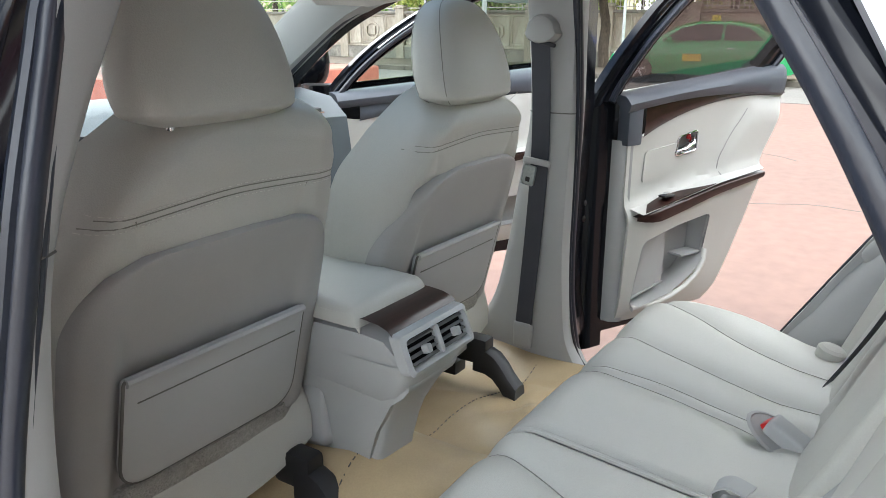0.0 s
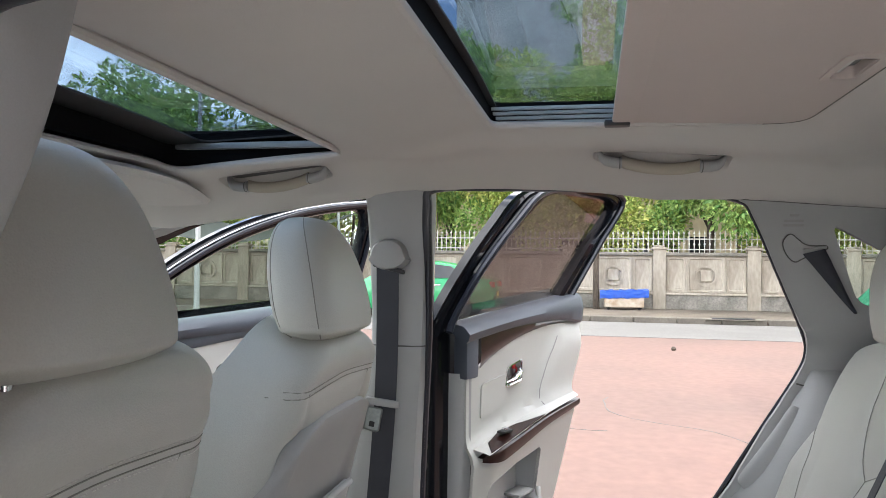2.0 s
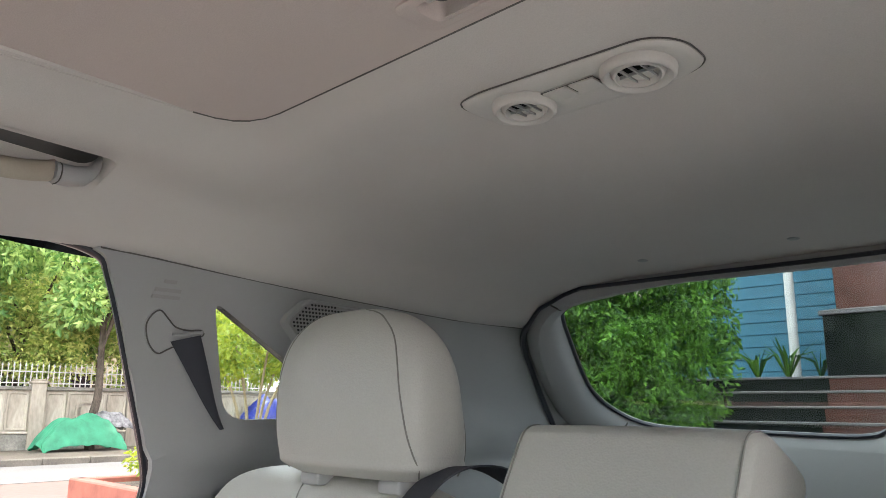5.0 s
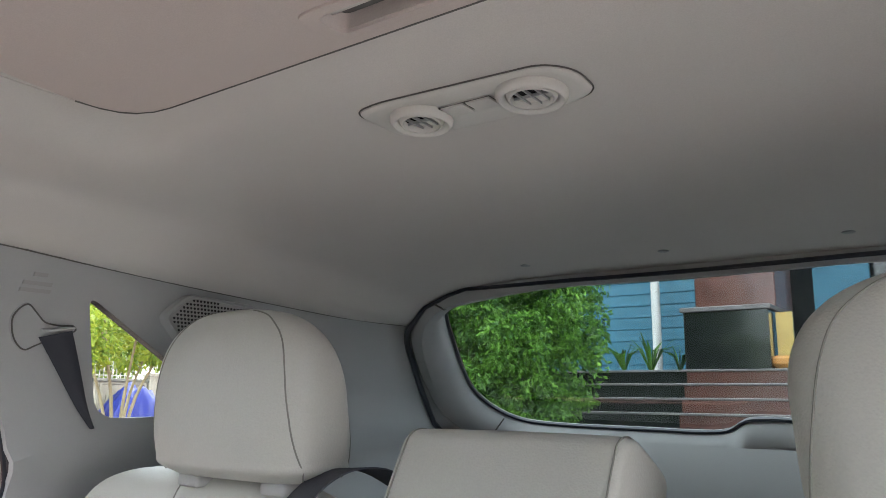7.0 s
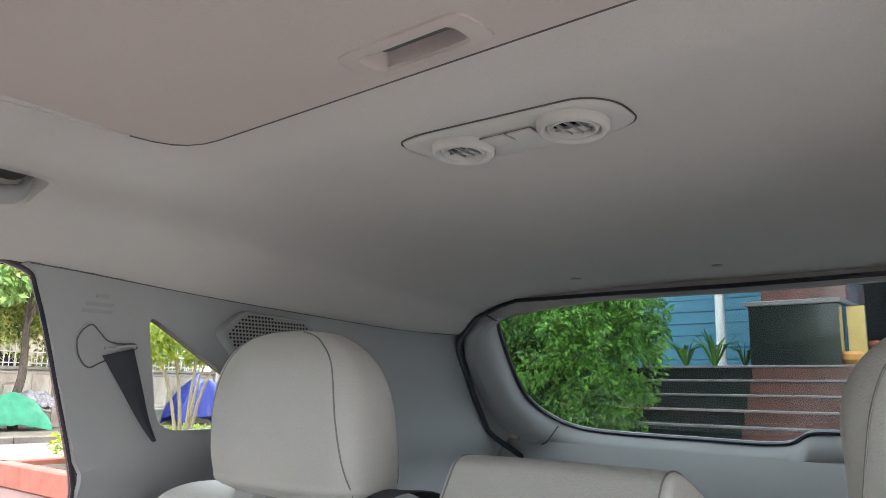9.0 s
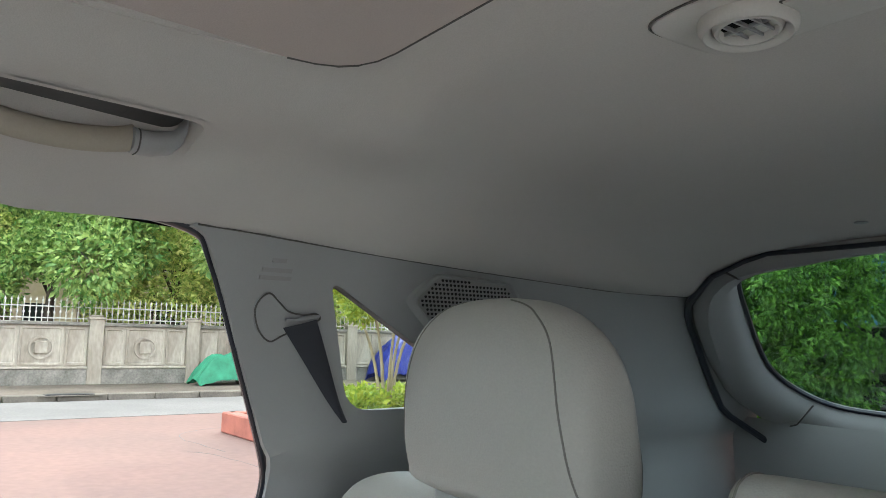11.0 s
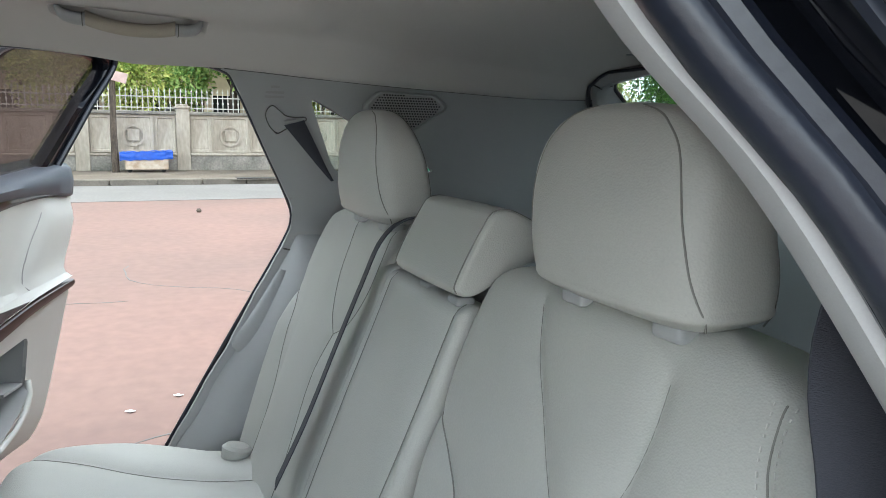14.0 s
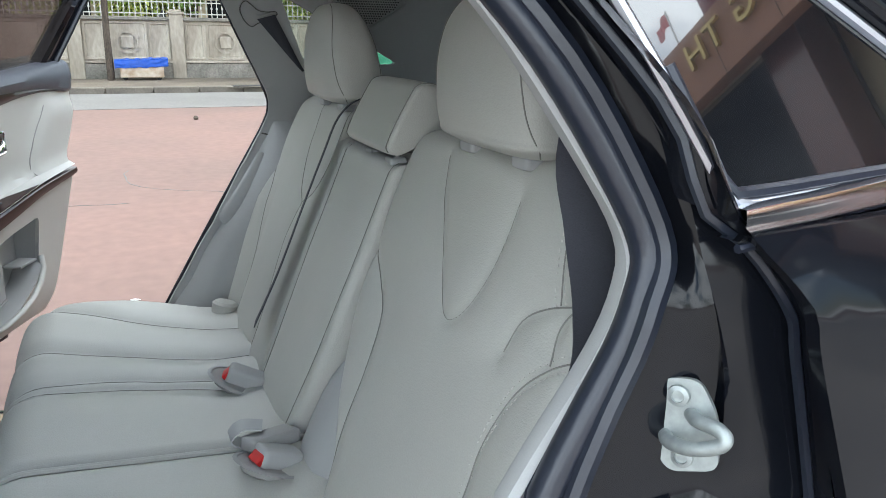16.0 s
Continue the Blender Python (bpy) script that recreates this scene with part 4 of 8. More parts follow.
def outer_at(u, v):
    """Where the line from the middle of the window through (u, v) leaves the surround."""
    du, dv = u, v - 0.2
    for (a, b), (c, d) in zip(outer_loop, outer_loop[1:] + outer_loop[:1]):
        den = du * (d - b) - dv * (c - a)
        if abs(den) > 1e-9:
            k, m = (a * (d - b) - (b - 0.2) * (c - a)) / den, (a * dv - (b - 0.2) * du) / den
            if k > 0 and -1e-6 <= m <= 1 + 1e-6:
                return (du * k, 0.2 + dv * k)


def surround(t, w):
    out = []
    for u, v in glass_loop:
        a, b = outer_at(u, v)
        out.append(on_gate(u + (a - u) * t, v + (b - v) * t, w * min(1.0, max(0.3, math.hypot(a - u, b - v) / 0.08))))
    return out


gate = thing("tailgate", "closed tailgate with grey inner trim and rear window", "tailgate")
part("frame", loft([surround(t, w) for t, w in ((1.03, -0.03), (1.0, 0.004), (0.97, 0.014), (0.86, 0.024), (0.55, 0.034), (0.22, 0.024), (0.07, 0.006), (0.0, -0.020))]), TRIM, gate, "grey plastic window surround")
part("hatch_skin", loft([surround(t, w) for t, w in ((0.99, -0.030), (1.2, -0.034), (1.8, -0.045), (2.6, -0.06))]), BLACK_PAINT, gate, "black outer skin of the tailgate")
part("glass", loft([[on_gate(u * f, 0.2 + (v - 0.2) * f, -0.020) for u, v in grow(glass_loop, 0.01)] for f in (1.0, 0.7, 0.4, 0.05)], caps=True), GLASS_REAR, gate, "rear window glass")
part("glass_edge", tube([on_gate(u, v, -0.014) for u, v in glass_loop], 0.0045, 6, closed=True), RUBBER, gate, "black window edge")
part("frame_joint", tube([on_gate(u_, v, w) for u_, v, w in ((0.432, 0.398, 0.004), (0.442, 0.412, 0.020), (0.452, 0.428, 0.020))], 0.0016, 6), SEAM, gate)
for sx in (1, -1):
    part("frame_joint", tube([on_gate(sx * 0.53, 0.015, 0.008), on_gate(sx * 0.565, -0.01, 0.036), on_gate(sx * 0.60, -0.035, 0.033)], 0.0016, 6), SEAM, gate)
part("lower_panel", loft([[on_gate(u, -0.062 - dv + (0.035 * math.exp(-((u / 0.075) ** 2)) if dv < 0.01 else 0), w) for u in steps(-0.68, 0.68, 40)] for dv, w in ((-0.01, 0.02), (0.0, 0.036), (0.03, 0.060), (0.07, 0.085), (0.11, 0.10), (0.16, 0.12), (0.5, 0.28))], closed=False), TRIM, gate, "grey lower tailgate trim with a moulded handle bulge")
part("panel_base", loft([[on_gate(u, -0.02, 0.028) + Vector((0, dy, dz)) for u in steps(-0.70, 0.70, 20)] for dy, dz in ((0.0, 0.0), (0.004, -0.05), (0.0, -0.12), (-0.02, -0.25), (-0.02, -0.50))], closed=False), TRIM, gate, "grey moulded tailgate base")
seal_line = [outer_at(u, v) for u, v in glass_loop]
SEAL_IN = [(-0.12, 0.96), (0.08, 0.966), (0.177, 0.983), (0.253, 0.996), (0.328, 1.010), (0.396, 1.004), (0.45, 1.0)]
SEAL_PROUD = [(-0.12, 0.062), (0.06, 0.060), (0.177, 0.038), (0.253, 0.027), (0.328, 0.018), (0.396, 0.020), (0.43, 0.014), (0.45, 0.007)]
gate_seal = link_mesh("gate_seal", tube([on_gate(u * lerp_table(SEAL_IN, v), v, lerp_table(SEAL_PROUD, v)) for u, v in seal_line], [0.0062 - 0.0028 * ease(0.36, 0.44, v) for u, v in seal_line], 8, closed=True), RUBBER)
tagged(gate_seal, "black rubber seal round the tailgate opening", "door seal")
for x in (-0.20, 0.02, 0.229):
    tagged(link_mesh("lining_clip", lathe([(0.008, 0.0), (0.0075, -0.0015), (0.005, -0.0024), (0.0, -0.0026)], (x, -0.478, roof_z(x, -0.478) + 0.001), seg=14), TRIM), "small round clip in the roof lining", "clip", "lining clips")
# load space behind the seats
boot = loft([[Vector((x, y, z)) for x in steps(-0.72, 0.72, 8)] for y, z in ((-0.12, 0.86), (-0.98, 0.86))], closed=False)
tagged(link_mesh("boot_cover", boot, TRIM_DARK), "dark grey load cover behind the rear seats", "load cover")

# ---- floor ----
def floor_z(x, y):
    hump = 0.105 * math.exp(-((x / 0.17) ** 4))
    side = 0.03 * max(0.0, (abs(x) - 0.60) / 0.08)
    fold = 0.030 * noise.noise((x * 4.2, y * 4.6, 1.3)) + 0.030 * (0.5 - abs(noise.noise((x * 3 + y * 4, y * 3 - x * 2, 4.0)))) * max(0.0, 1 - abs(x - 0.25) / 0.6)
    crease = 0.016 * math.exp(-(((y - 0.70 - 0.35 * (x - 0.30)) / 0.020) ** 2)) * math.exp(-(((x - 0.36) / 0.16) ** 2)) + 0.014 * math.exp(-(((x + 0.24 - 0.6 * (y - 0.74)) / 0.014) ** 2)) * math.exp(-(((y - 0.78) / 0.13) ** 2)) - 0.012 * math.exp(-(((y - 0.80 + 0.5 * (x - 0.42)) / 0.022) ** 2)) * math.exp(-(((x - 0.46) / 0.12) ** 2))
    fold += crease
    return 0.472 + hump + side + fold + 0.05 * max(0.0, y - 1.0)


floor = link_mesh("floor", sheet(lambda x, y: Vector((x, y, floor_z(x, y))), steps(-0.70, 0.70, 110), steps(0.20, 1.95, 130), 0.01, direction=(0, 0, -1)), VINYL)
tagged(floor, "creased beige vinyl mat fitted over the car floor", "car floor", kind="structure")
seam_l = [(0.70 * t - 0.0, 0.86 + 0.02 * math.sin(t * 5)) for t in steps(-0.95, 0.95, 60)]
st = stitches([(x, y) for x, y in seam_l], lambda x, y, h: Vector((x, y, floor_z(x, y) + h)), 0.002, 0.008, 0.007, 0.0012)
tagged(link_mesh("trim", st, SEAM), "stitched seam across the vinyl mat", "trim", kind="structure")
part("rocker_panel", box((0.10, 1.95, 0.17), (0.795, 0.98, 0.365), 0.03, 3), BLACK_PAINT, car_body, "black painted sill under the doors")
part("rocker_panel", box((0.10, 1.95, 0.17), (-0.795, 0.98, 0.365), 0.03, 3), BLACK_PAINT, car_body, "black painted sill under the doors")
underbody = box((1.5, 3.4, 0.03), (0, 0.4, 0.36))
part("underbody", underbody, BLACK_PLASTIC, car_body, "dark underside panel")
part("bulkhead", loft([[Vector((x, y, z)) for x in steps(-0.74, 0.74, 6)] for y, z in ((1.95, 0.36), (2.05, 0.60), (2.02, 0.95))], closed=False), BLACK_PLASTIC, car_body, "dark front bulkhead")

# ---- rear bench ----
def back_place(lift=0.0, x0=0.0):
    return lambda x, s, h: Vector((x0 + x, 0.13 - 0.38 * s + 0.925 * (h + lift), 0.72 + 0.925 * s + 0.38 * (h + lift)))


bench = thing("rear_seat", "three seat rear bench in pale grey leather with stitched panels", "car seat")
R_SEAMS = [curve2([(0.462, 0.56), (0.456, 0.47), (0.446, 0.41), (0.405, 0.345), (0.362, 0.314)]), curve2([(0.272, 0.56), (0.272, 0.46), (0.280, 0.40), (0.312, 0.345), (0.362, 0.314)]),
           curve2([(0.362, 0.314), (0.386, 0.25), (0.386, 0.20), (0.362, 0.10), (0.345, -0.05)]), curve2([(0.72, 0.395), (0.655, 0.345), (0.612, 0.300), (0.590, 0.22), (0.568, 0.14), (0.555, 0.05), (0.548, -0.06)])]
right_back = part("backrest", upholstery([(-0.08, 0.222), (0.2, 0.222), (0.44, 0.224), (0.50, 0.235), (0.53, 0.27), (0.545, 0.33)], [(-0.08, 0.60), (0.1, 0.638), (0.3, 0.664), (0.40, 0.664), (0.46, 0.652), (0.50, 0.628), (0.525, 0.588), (0.538, 0.53), (0.545, 0.46)], -0.08, 0.545, back_place(), R_SEAMS, R=0.045, T=0.12, radii=(0.05, 0.02, 0.03), shape=lambda x, s: 0.018 * np.clip((x - 0.56) / 0.07, 0, 1) * np.clip((0.36 - s) / 0.1, 0, 1)), LEATHER, bench)
seam_lines(right_back, R_SEAMS, back_place())
L_SEAMS = [curve2([(-0.205, 0.50), (-0.232, 0.45), (-0.268, 0.408), (-0.304, 0.366), (-0.335, 0.334), (-0.352, 0.324), (-0.370, 0.327), (-0.391, 0.348), (-0.408, 0.39), (-0.414, 0.437), (-0.412, 0.48)]),
           curve2([(-0.05, 0.372), (-0.09, 0.335), (-0.145, 0.301), (-0.186, 0.264), (-0.200, 0.184), (-0.203, 0.098), (-0.23, -0.06)]),
           curve2([(-0.64, 0.385), (-0.605, 0.374), (-0.567, 0.348), (-0.535, 0.308), (-0.518, 0.245), (-0.522, 0.193), (-0.525, 0.05), (-0.528, -0.08)]), curve2([(-0.60, 0.418), (-0.571, 0.412), (-0.526, 0.394), (-0.497, 0.371), (-0.487, 0.335)]), curve2([(-0.571, 0.412), (-0.558, 0.385), (-0.565, 0.352)]), curve2([(-0.515, 0.50), (-0.521, 0.455), (-0.546, 0.405)])]
left_back = part("backrest", upholstery([(-0.08, -0.60), (0.1, -0.618), (0.25, -0.615), (0.38, -0.605), (0.44, -0.582), (0.50, -0.535), (0.53, -0.48), (0.545, -0.42)], [(-0.08, -0.215), (0.06, -0.188), (0.15, -0.130), (0.24, -0.088), (0.34, -0.070), (0.45, -0.070), (0.51, -0.085), (0.535, -0.12), (0.545, -0.18)], -0.08, 0.545, back_place(), L_SEAMS, R=0.045, T=0.12, radii=(0.05, 0.02, 0.03), shape=lambda x, s: 0.012 * np.clip((-0.50 - x) / 0.08, 0, 1) * np.clip((0.36 - s) / 0.10, 0, 1)), LEATHER, bench)
seam_lines(left_back, L_SEAMS[1:], back_place())
seam_lines(left_back, L_SEAMS[:1], back_place(), 0.0005)
sb_ = sewn(back_place())
bm = stitches(L_SEAMS[2], sb_, 0.0012, off=0.007)
bm = stitches(L_SEAMS[2], sb_, 0.0012, off=-0.007, bm=bm)
bm = stitches(L_SEAMS[5], sb_, 0.0012, off=0.007, bm=bm)
bm = stitches(L_SEAMS[5], sb_, 0.0012, off=-0.007, bm=bm)
part("stitching", bm, THREAD, left_back)
C_SEAMS = [curve2([(-0.048, 0.47), (-0.046, 0.35), (-0.040, 0.20), (-0.02, 0.05), (0.0, -0.08)]), curve2([(0.185, 0.47), (0.186, 0.30), (0.186, 0.1), (0.182, -0.08)])]
centre = part("centre_backrest", upholstery([(-0.08, -0.02), (0.02, -0.045), (0.12, -0.068), (0.3, -0.068), (0.468, -0.066)], [(-0.08, 0.190), (0.1, 0.206), (0.3, 0.208), (0.468, 0.205)], -0.08, 0.468, back_place(0.010), C_SEAMS, R=0.02, T=0.10, radii=(0.025, 0.02, 0.016), puff=0.005), LEATHER, bench, "fold down centre armrest panel")
seam_lines(centre, C_SEAMS, back_place(0.010))
part("hinge_cover", loft([[back_place()(-0.105 + (x + 0.105) * (0.45 + 0.55 * k), s, -0.06 + (h + 0.06) * k) for x, h in ((-0.205, -0.06), (-0.190, -0.016), (-0.165, 0.000), (-0.135, 0.004), (-0.10, 0.004), (-0.075, -0.004), (-0.058, -0.020), (-0.052, -0.06))] for s, k in ((-0.09, 1.0), (0.0, 1.0), (0.06, 0.99), (0.10, 0.94), (0.13, 0.86), (0.155, 0.72), (0.172, 0.5), (0.180, 0.2))], closed=False), TRIM, bench, "rounded grey plastic hinge cover")
part("side_bolster", upholstery([(-0.08, 0.214), (0.46, 0.210)], [(-0.08, 0.262), (0.46, 0.266)], -0.08, 0.475, back_place(0.004), [], R=0.014, T=0.07, radii=(0.03, 0.02, 0.014), res=0.006), LEATHER, bench, "narrow leather strip beside the centre panel")
part("back_carrier", upholstery([(0.30, -0.11), (0.50, -0.11)], [(0.30, 0.25), (0.50, 0.25)], 0.30, 0.50, back_place(-0.055), [], R=0.02, T=0.07, radii=(0.02, 0.02, 0.02), res=0.02), TRIM_DARK, bench, "grey felted carrier behind the centre panel")
part("latch_top", box((0.075, 0.05, 0.03), (0.172, -0.075, 1.165), 0.008, 3, (20, 0, 0)), TRIM, bench, "grey plastic latch housing")

# cushions
def cush_place(x, y, h):
    return Vector((x, y, 0.727 + h + 0.030 * max(0.0, (y - 0.2) / 0.35) - 0.012 * math.exp(-(((abs(x) - 0.33) / 0.16) ** 2)) * (1 - abs(y - 0.3) / 0.4)))


CR = [curve2([(0.66, 0.575), (0.605, 0.44), (0.535, 0.33), (0.487, 0.22), (0.45, 0.08)]), curve2([(0.43, 0.58), (0.388, 0.44), (0.356, 0.305), (0.328, 0.20), (0.315, 0.08)]), curve2([(0.235, 0.58), (0.247, 0.47), (0.250, 0.38), (0.220, 0.22), (0.205, 0.08)]), curve2([(0.216, 0.58), (0.212, 0.42), (0.204, 0.34), (0.186, 0.25), (0.165, 0.19)])]
cushion_r = part("cushion", upholstery([(0.06, -0.050), (0.3, -0.052), (0.56, -0.052)], [(0.06, 0.55), (0.19, 0.605), (0.28, 0.65), (0.36, 0.672), (0.46, 0.668), (0.53, 0.63), (0.56, 0.58)], 0.06, 0.56, cush_place, CR, R=0.05, T=0.24, radii=(0.075, 0.02, 0.022), puff=0.009), LEATHER, bench, "wide pale grey leather seat cushion")
seam_lines(cushion_r, CR, cush_place)
CL = [curve2([(-0.115, 0.58), (-0.150, 0.45), (-0.20, 0.33), (-0.24, 0.22), (-0.25, 0.08)]), curve2([(-0.43, 0.58), (-0.388, 0.44), (-0.356, 0.305), (-0.33, 0.20), (-0.32, 0.08)]), curve2([(-0.64, 0.58), (-0.605, 0.44), (-0.535, 0.33), (-0.487, 0.22), (-0.45, 0.08)])]
cushion_l = part("cushion", upholstery([(0.06, -0.55), (0.19, -0.605), (0.28, -0.65), (0.36, -0.668), (0.46, -0.66), (0.53, -0.62), (0.56, -0.57)], [(0.06, -0.060), (0.3, -0.060), (0.56, -0.060)], 0.06, 0.56, cush_place, CL, R=0.05, T=0.24, radii=(0.075, 0.02, 0.022), puff=0.009), LEATHER, bench, "narrow pale grey leather seat cushion")
seam_lines(cushion_l, CL, cush_place)
part("piping", tube([cush_place(-0.056, y, 0.002 - (0.075 - math.sqrt(max(0.075 ** 2 - max(0, y - 0.485) ** 2, 0)))) for y in steps(0.10, 0.556, 30)], 0.005, 8), LEATHER, cushion_r)
for x, y, ang in ((0.555, 0.150, 10), (-0.555, 0.150, -10)):
    part("outer_tab", lathe([(0.026, -0.02), (0.028, 0.010), (0.022, 0.016), (0.0, 0.018)], (x, y, 0.738), (14, 0, ang), 18), LEATHER, bench, "small leather tab at the cushion corner")


HEAD = [(0.0, 0.66, 0.42), (0.015, 0.80, 0.66), (0.05, 0.91, 0.83), (0.12, 0.975, 0.93), (0.25, 0.99, 0.99), (0.40, 0.955, 1.0), (0.56, 0.895, 0.97), (0.70, 0.82, 0.90), (0.81, 0.73, 0.80), (0.89, 0.63, 0.68), (0.95, 0.50, 0.53), (0.985, 0.34, 0.36), (1.0, 0.14, 0.12)]
HEAD_W, HEAD_D = smooth_table([(a, b) for a, b, _ in HEAD]), smooth_table([(a, c) for a, _, c in HEAD])


REAR_HEAD = [(0.0, 0.80, 0.60), (0.012, 0.885, 0.78), (0.04, 0.935, 0.90), (0.12, 0.962, 0.97), (0.25, 0.980, 0.99), (0.40, 0.99, 0.93), (0.55, 1.0, 0.84), (0.68, 0.975, 0.73), (0.79, 0.90, 0.62), (0.87, 0.79, 0.52), (0.92, 0.68, 0.44), (0.96, 0.54, 0.36), (0.985, 0.38, 0.26), (1.0, 0.16, 0.11)]
REAR_W, REAR_D = smooth_table([(a, b) for a, b, _ in REAR_HEAD]), smooth_table([(a, c) for a, _, c in REAR_HEAD])


PANEL_W = smooth_table([(0.0, 0.93), (0.2, 0.90), (0.45, 0.85), (0.65, 0.80), (0.8, 0.72), (0.9, 0.58), (0.96, 0.42), (1.0, 0.12)])


def headrest(parent, cx, base_z, cy, w, d, hgt, lean, seam_side=True, HEAD_W=HEAD_W, HEAD_D=HEAD_D, boxy=2.7, sewn_sides=(-1, 1)):
    """A stuffed headrest: a crowned cushion on two posts, with a stitched side gusset."""
    def mid(t):
        return cy + lean * t
    lv = [(base_z + hgt * t, w / 2 * lerp_table(HEAD_W, t), d / 2 * lerp_table(HEAD_D, t), cx, mid(t)) for t in [1 - (1 - k / 26) ** 1.6 for k in range(27)]]
    pad = part("headrest", pillow(lv, 72, exponent=boxy), LEATHER, parent, "padded pale grey leather headrest")
    edge = 0.925 if boxy < 3 else 0.90
    for sx in sewn_sides:
        line, rear_line = [], []
        for k in range(41):
            tt = 0.02 + 0.965 * math.sin(k / 40 * math.pi / 2) ** 0.9
            a, b = w / 2 * lerp_table(HEAD_W, tt), d / 2 * lerp_table(HEAD_D, tt)
            px = a * edge if boxy < 3 else min(w / 2 * lerp_table(PANEL_W, tt), a * 0.965)
            py = b * (1 - (px / a) ** boxy) ** (1 / boxy)
            line.append((cx + sx * px, mid(tt) + seam_side * py * 1.002, base_z + hgt * tt))
            rear_line.append((cx + sx * px, mid(tt) - seam_side * py * 1.002, base_z + hgt * tt))
        part("seam", tube(line, 0.0009, 6), SEAM_L, pad)
        part("seam", tube(rear_line, 0.0009, 6), SEAM_L, pad)
    for sx in (-1, 1):
        px = cx + sx * w * 0.27
        part("post", cyl(0.0065, 0.07, (px, cy - 0.004, base_z - 0.012), seg=12), CHROME, parent, "headrest post")
        part("collar", box((0.036, 0.034, 0.016), (px, cy + (0.014 if seam_side > 0 else 0.020), base_z - (0.006 if seam_side > 0 else 0.016)), 0.006, 3), TRIM, parent, "grey plastic post collar")
    return pad


headrest(bench, 0.356, 1.208, -0.083, 0.252, 0.118, 0.180, 0.020, 1, REAR_W, REAR_D, 3.6)
headrest(bench, -0.330, 1.208, -0.088, 0.252, 0.122, 0.174, 0.020, 1, REAR_W, REAR_D, 3.6)
# low centre headrest: a wedge whose flat front leans back over the parcel space
sec = [(-0.024, 1.1655), (-0.0175, 1.172), (-0.018, 1.182), (-0.034, 1.215), (-0.056, 1.253), (-0.064, 1.2625), (-0.076, 1.2665), (-0.092, 1.2645), (-0.120, 1.251), (-0.147, 1.236), (-0.1555, 1.2265), (-0.152, 1.215), (-0.135, 1.207), (-0.100, 1.194), (-0.066, 1.176), (-0.040, 1.1645)]
sec = [(p.x, p.y) for p in spline([(a, b, 0) for a, b in sec], 4, closed=True)]
rings = []
for x, k in ((-0.0875, 0.80), (-0.0868, 0.90), (-0.0845, 0.955), (-0.080, 0.985), (-0.066, 1.0), (0.020, 1.012), (0.104, 1.0), (0.118, 0.985), (0.1225, 0.955), (0.1248, 0.90), (0.1255, 0.80)):
    rings.append([Vector((x, -0.080 + (y + 0.080) * k, 1.215 + (z - 1.215) * k)) for y, z in sec])
chr_ = part("headrest", loft(rings, caps=True), LEATHER, bench, "low wedge shaped centre headrest")
for r_, dx in ((rings[3], -0.0004), (rings[7], 0.0004)):
    part("seam", tube([v + Vector((dx, 0.0003, 0.0003)) for v in r_[2:36]], 0.0009, 6), SEAM_L, chr_)
for x in (-0.030, 0.066):
    part("post", cyl(0.006, 0.05, (x, -0.052, 1.158), seg=12), CHROME, bench, "headrest post")
    part("collar", box((0.030, 0.026, 0.012), (x, -0.050, 1.149), 0.005, 3), TRIM, bench, "grey plastic post collar")

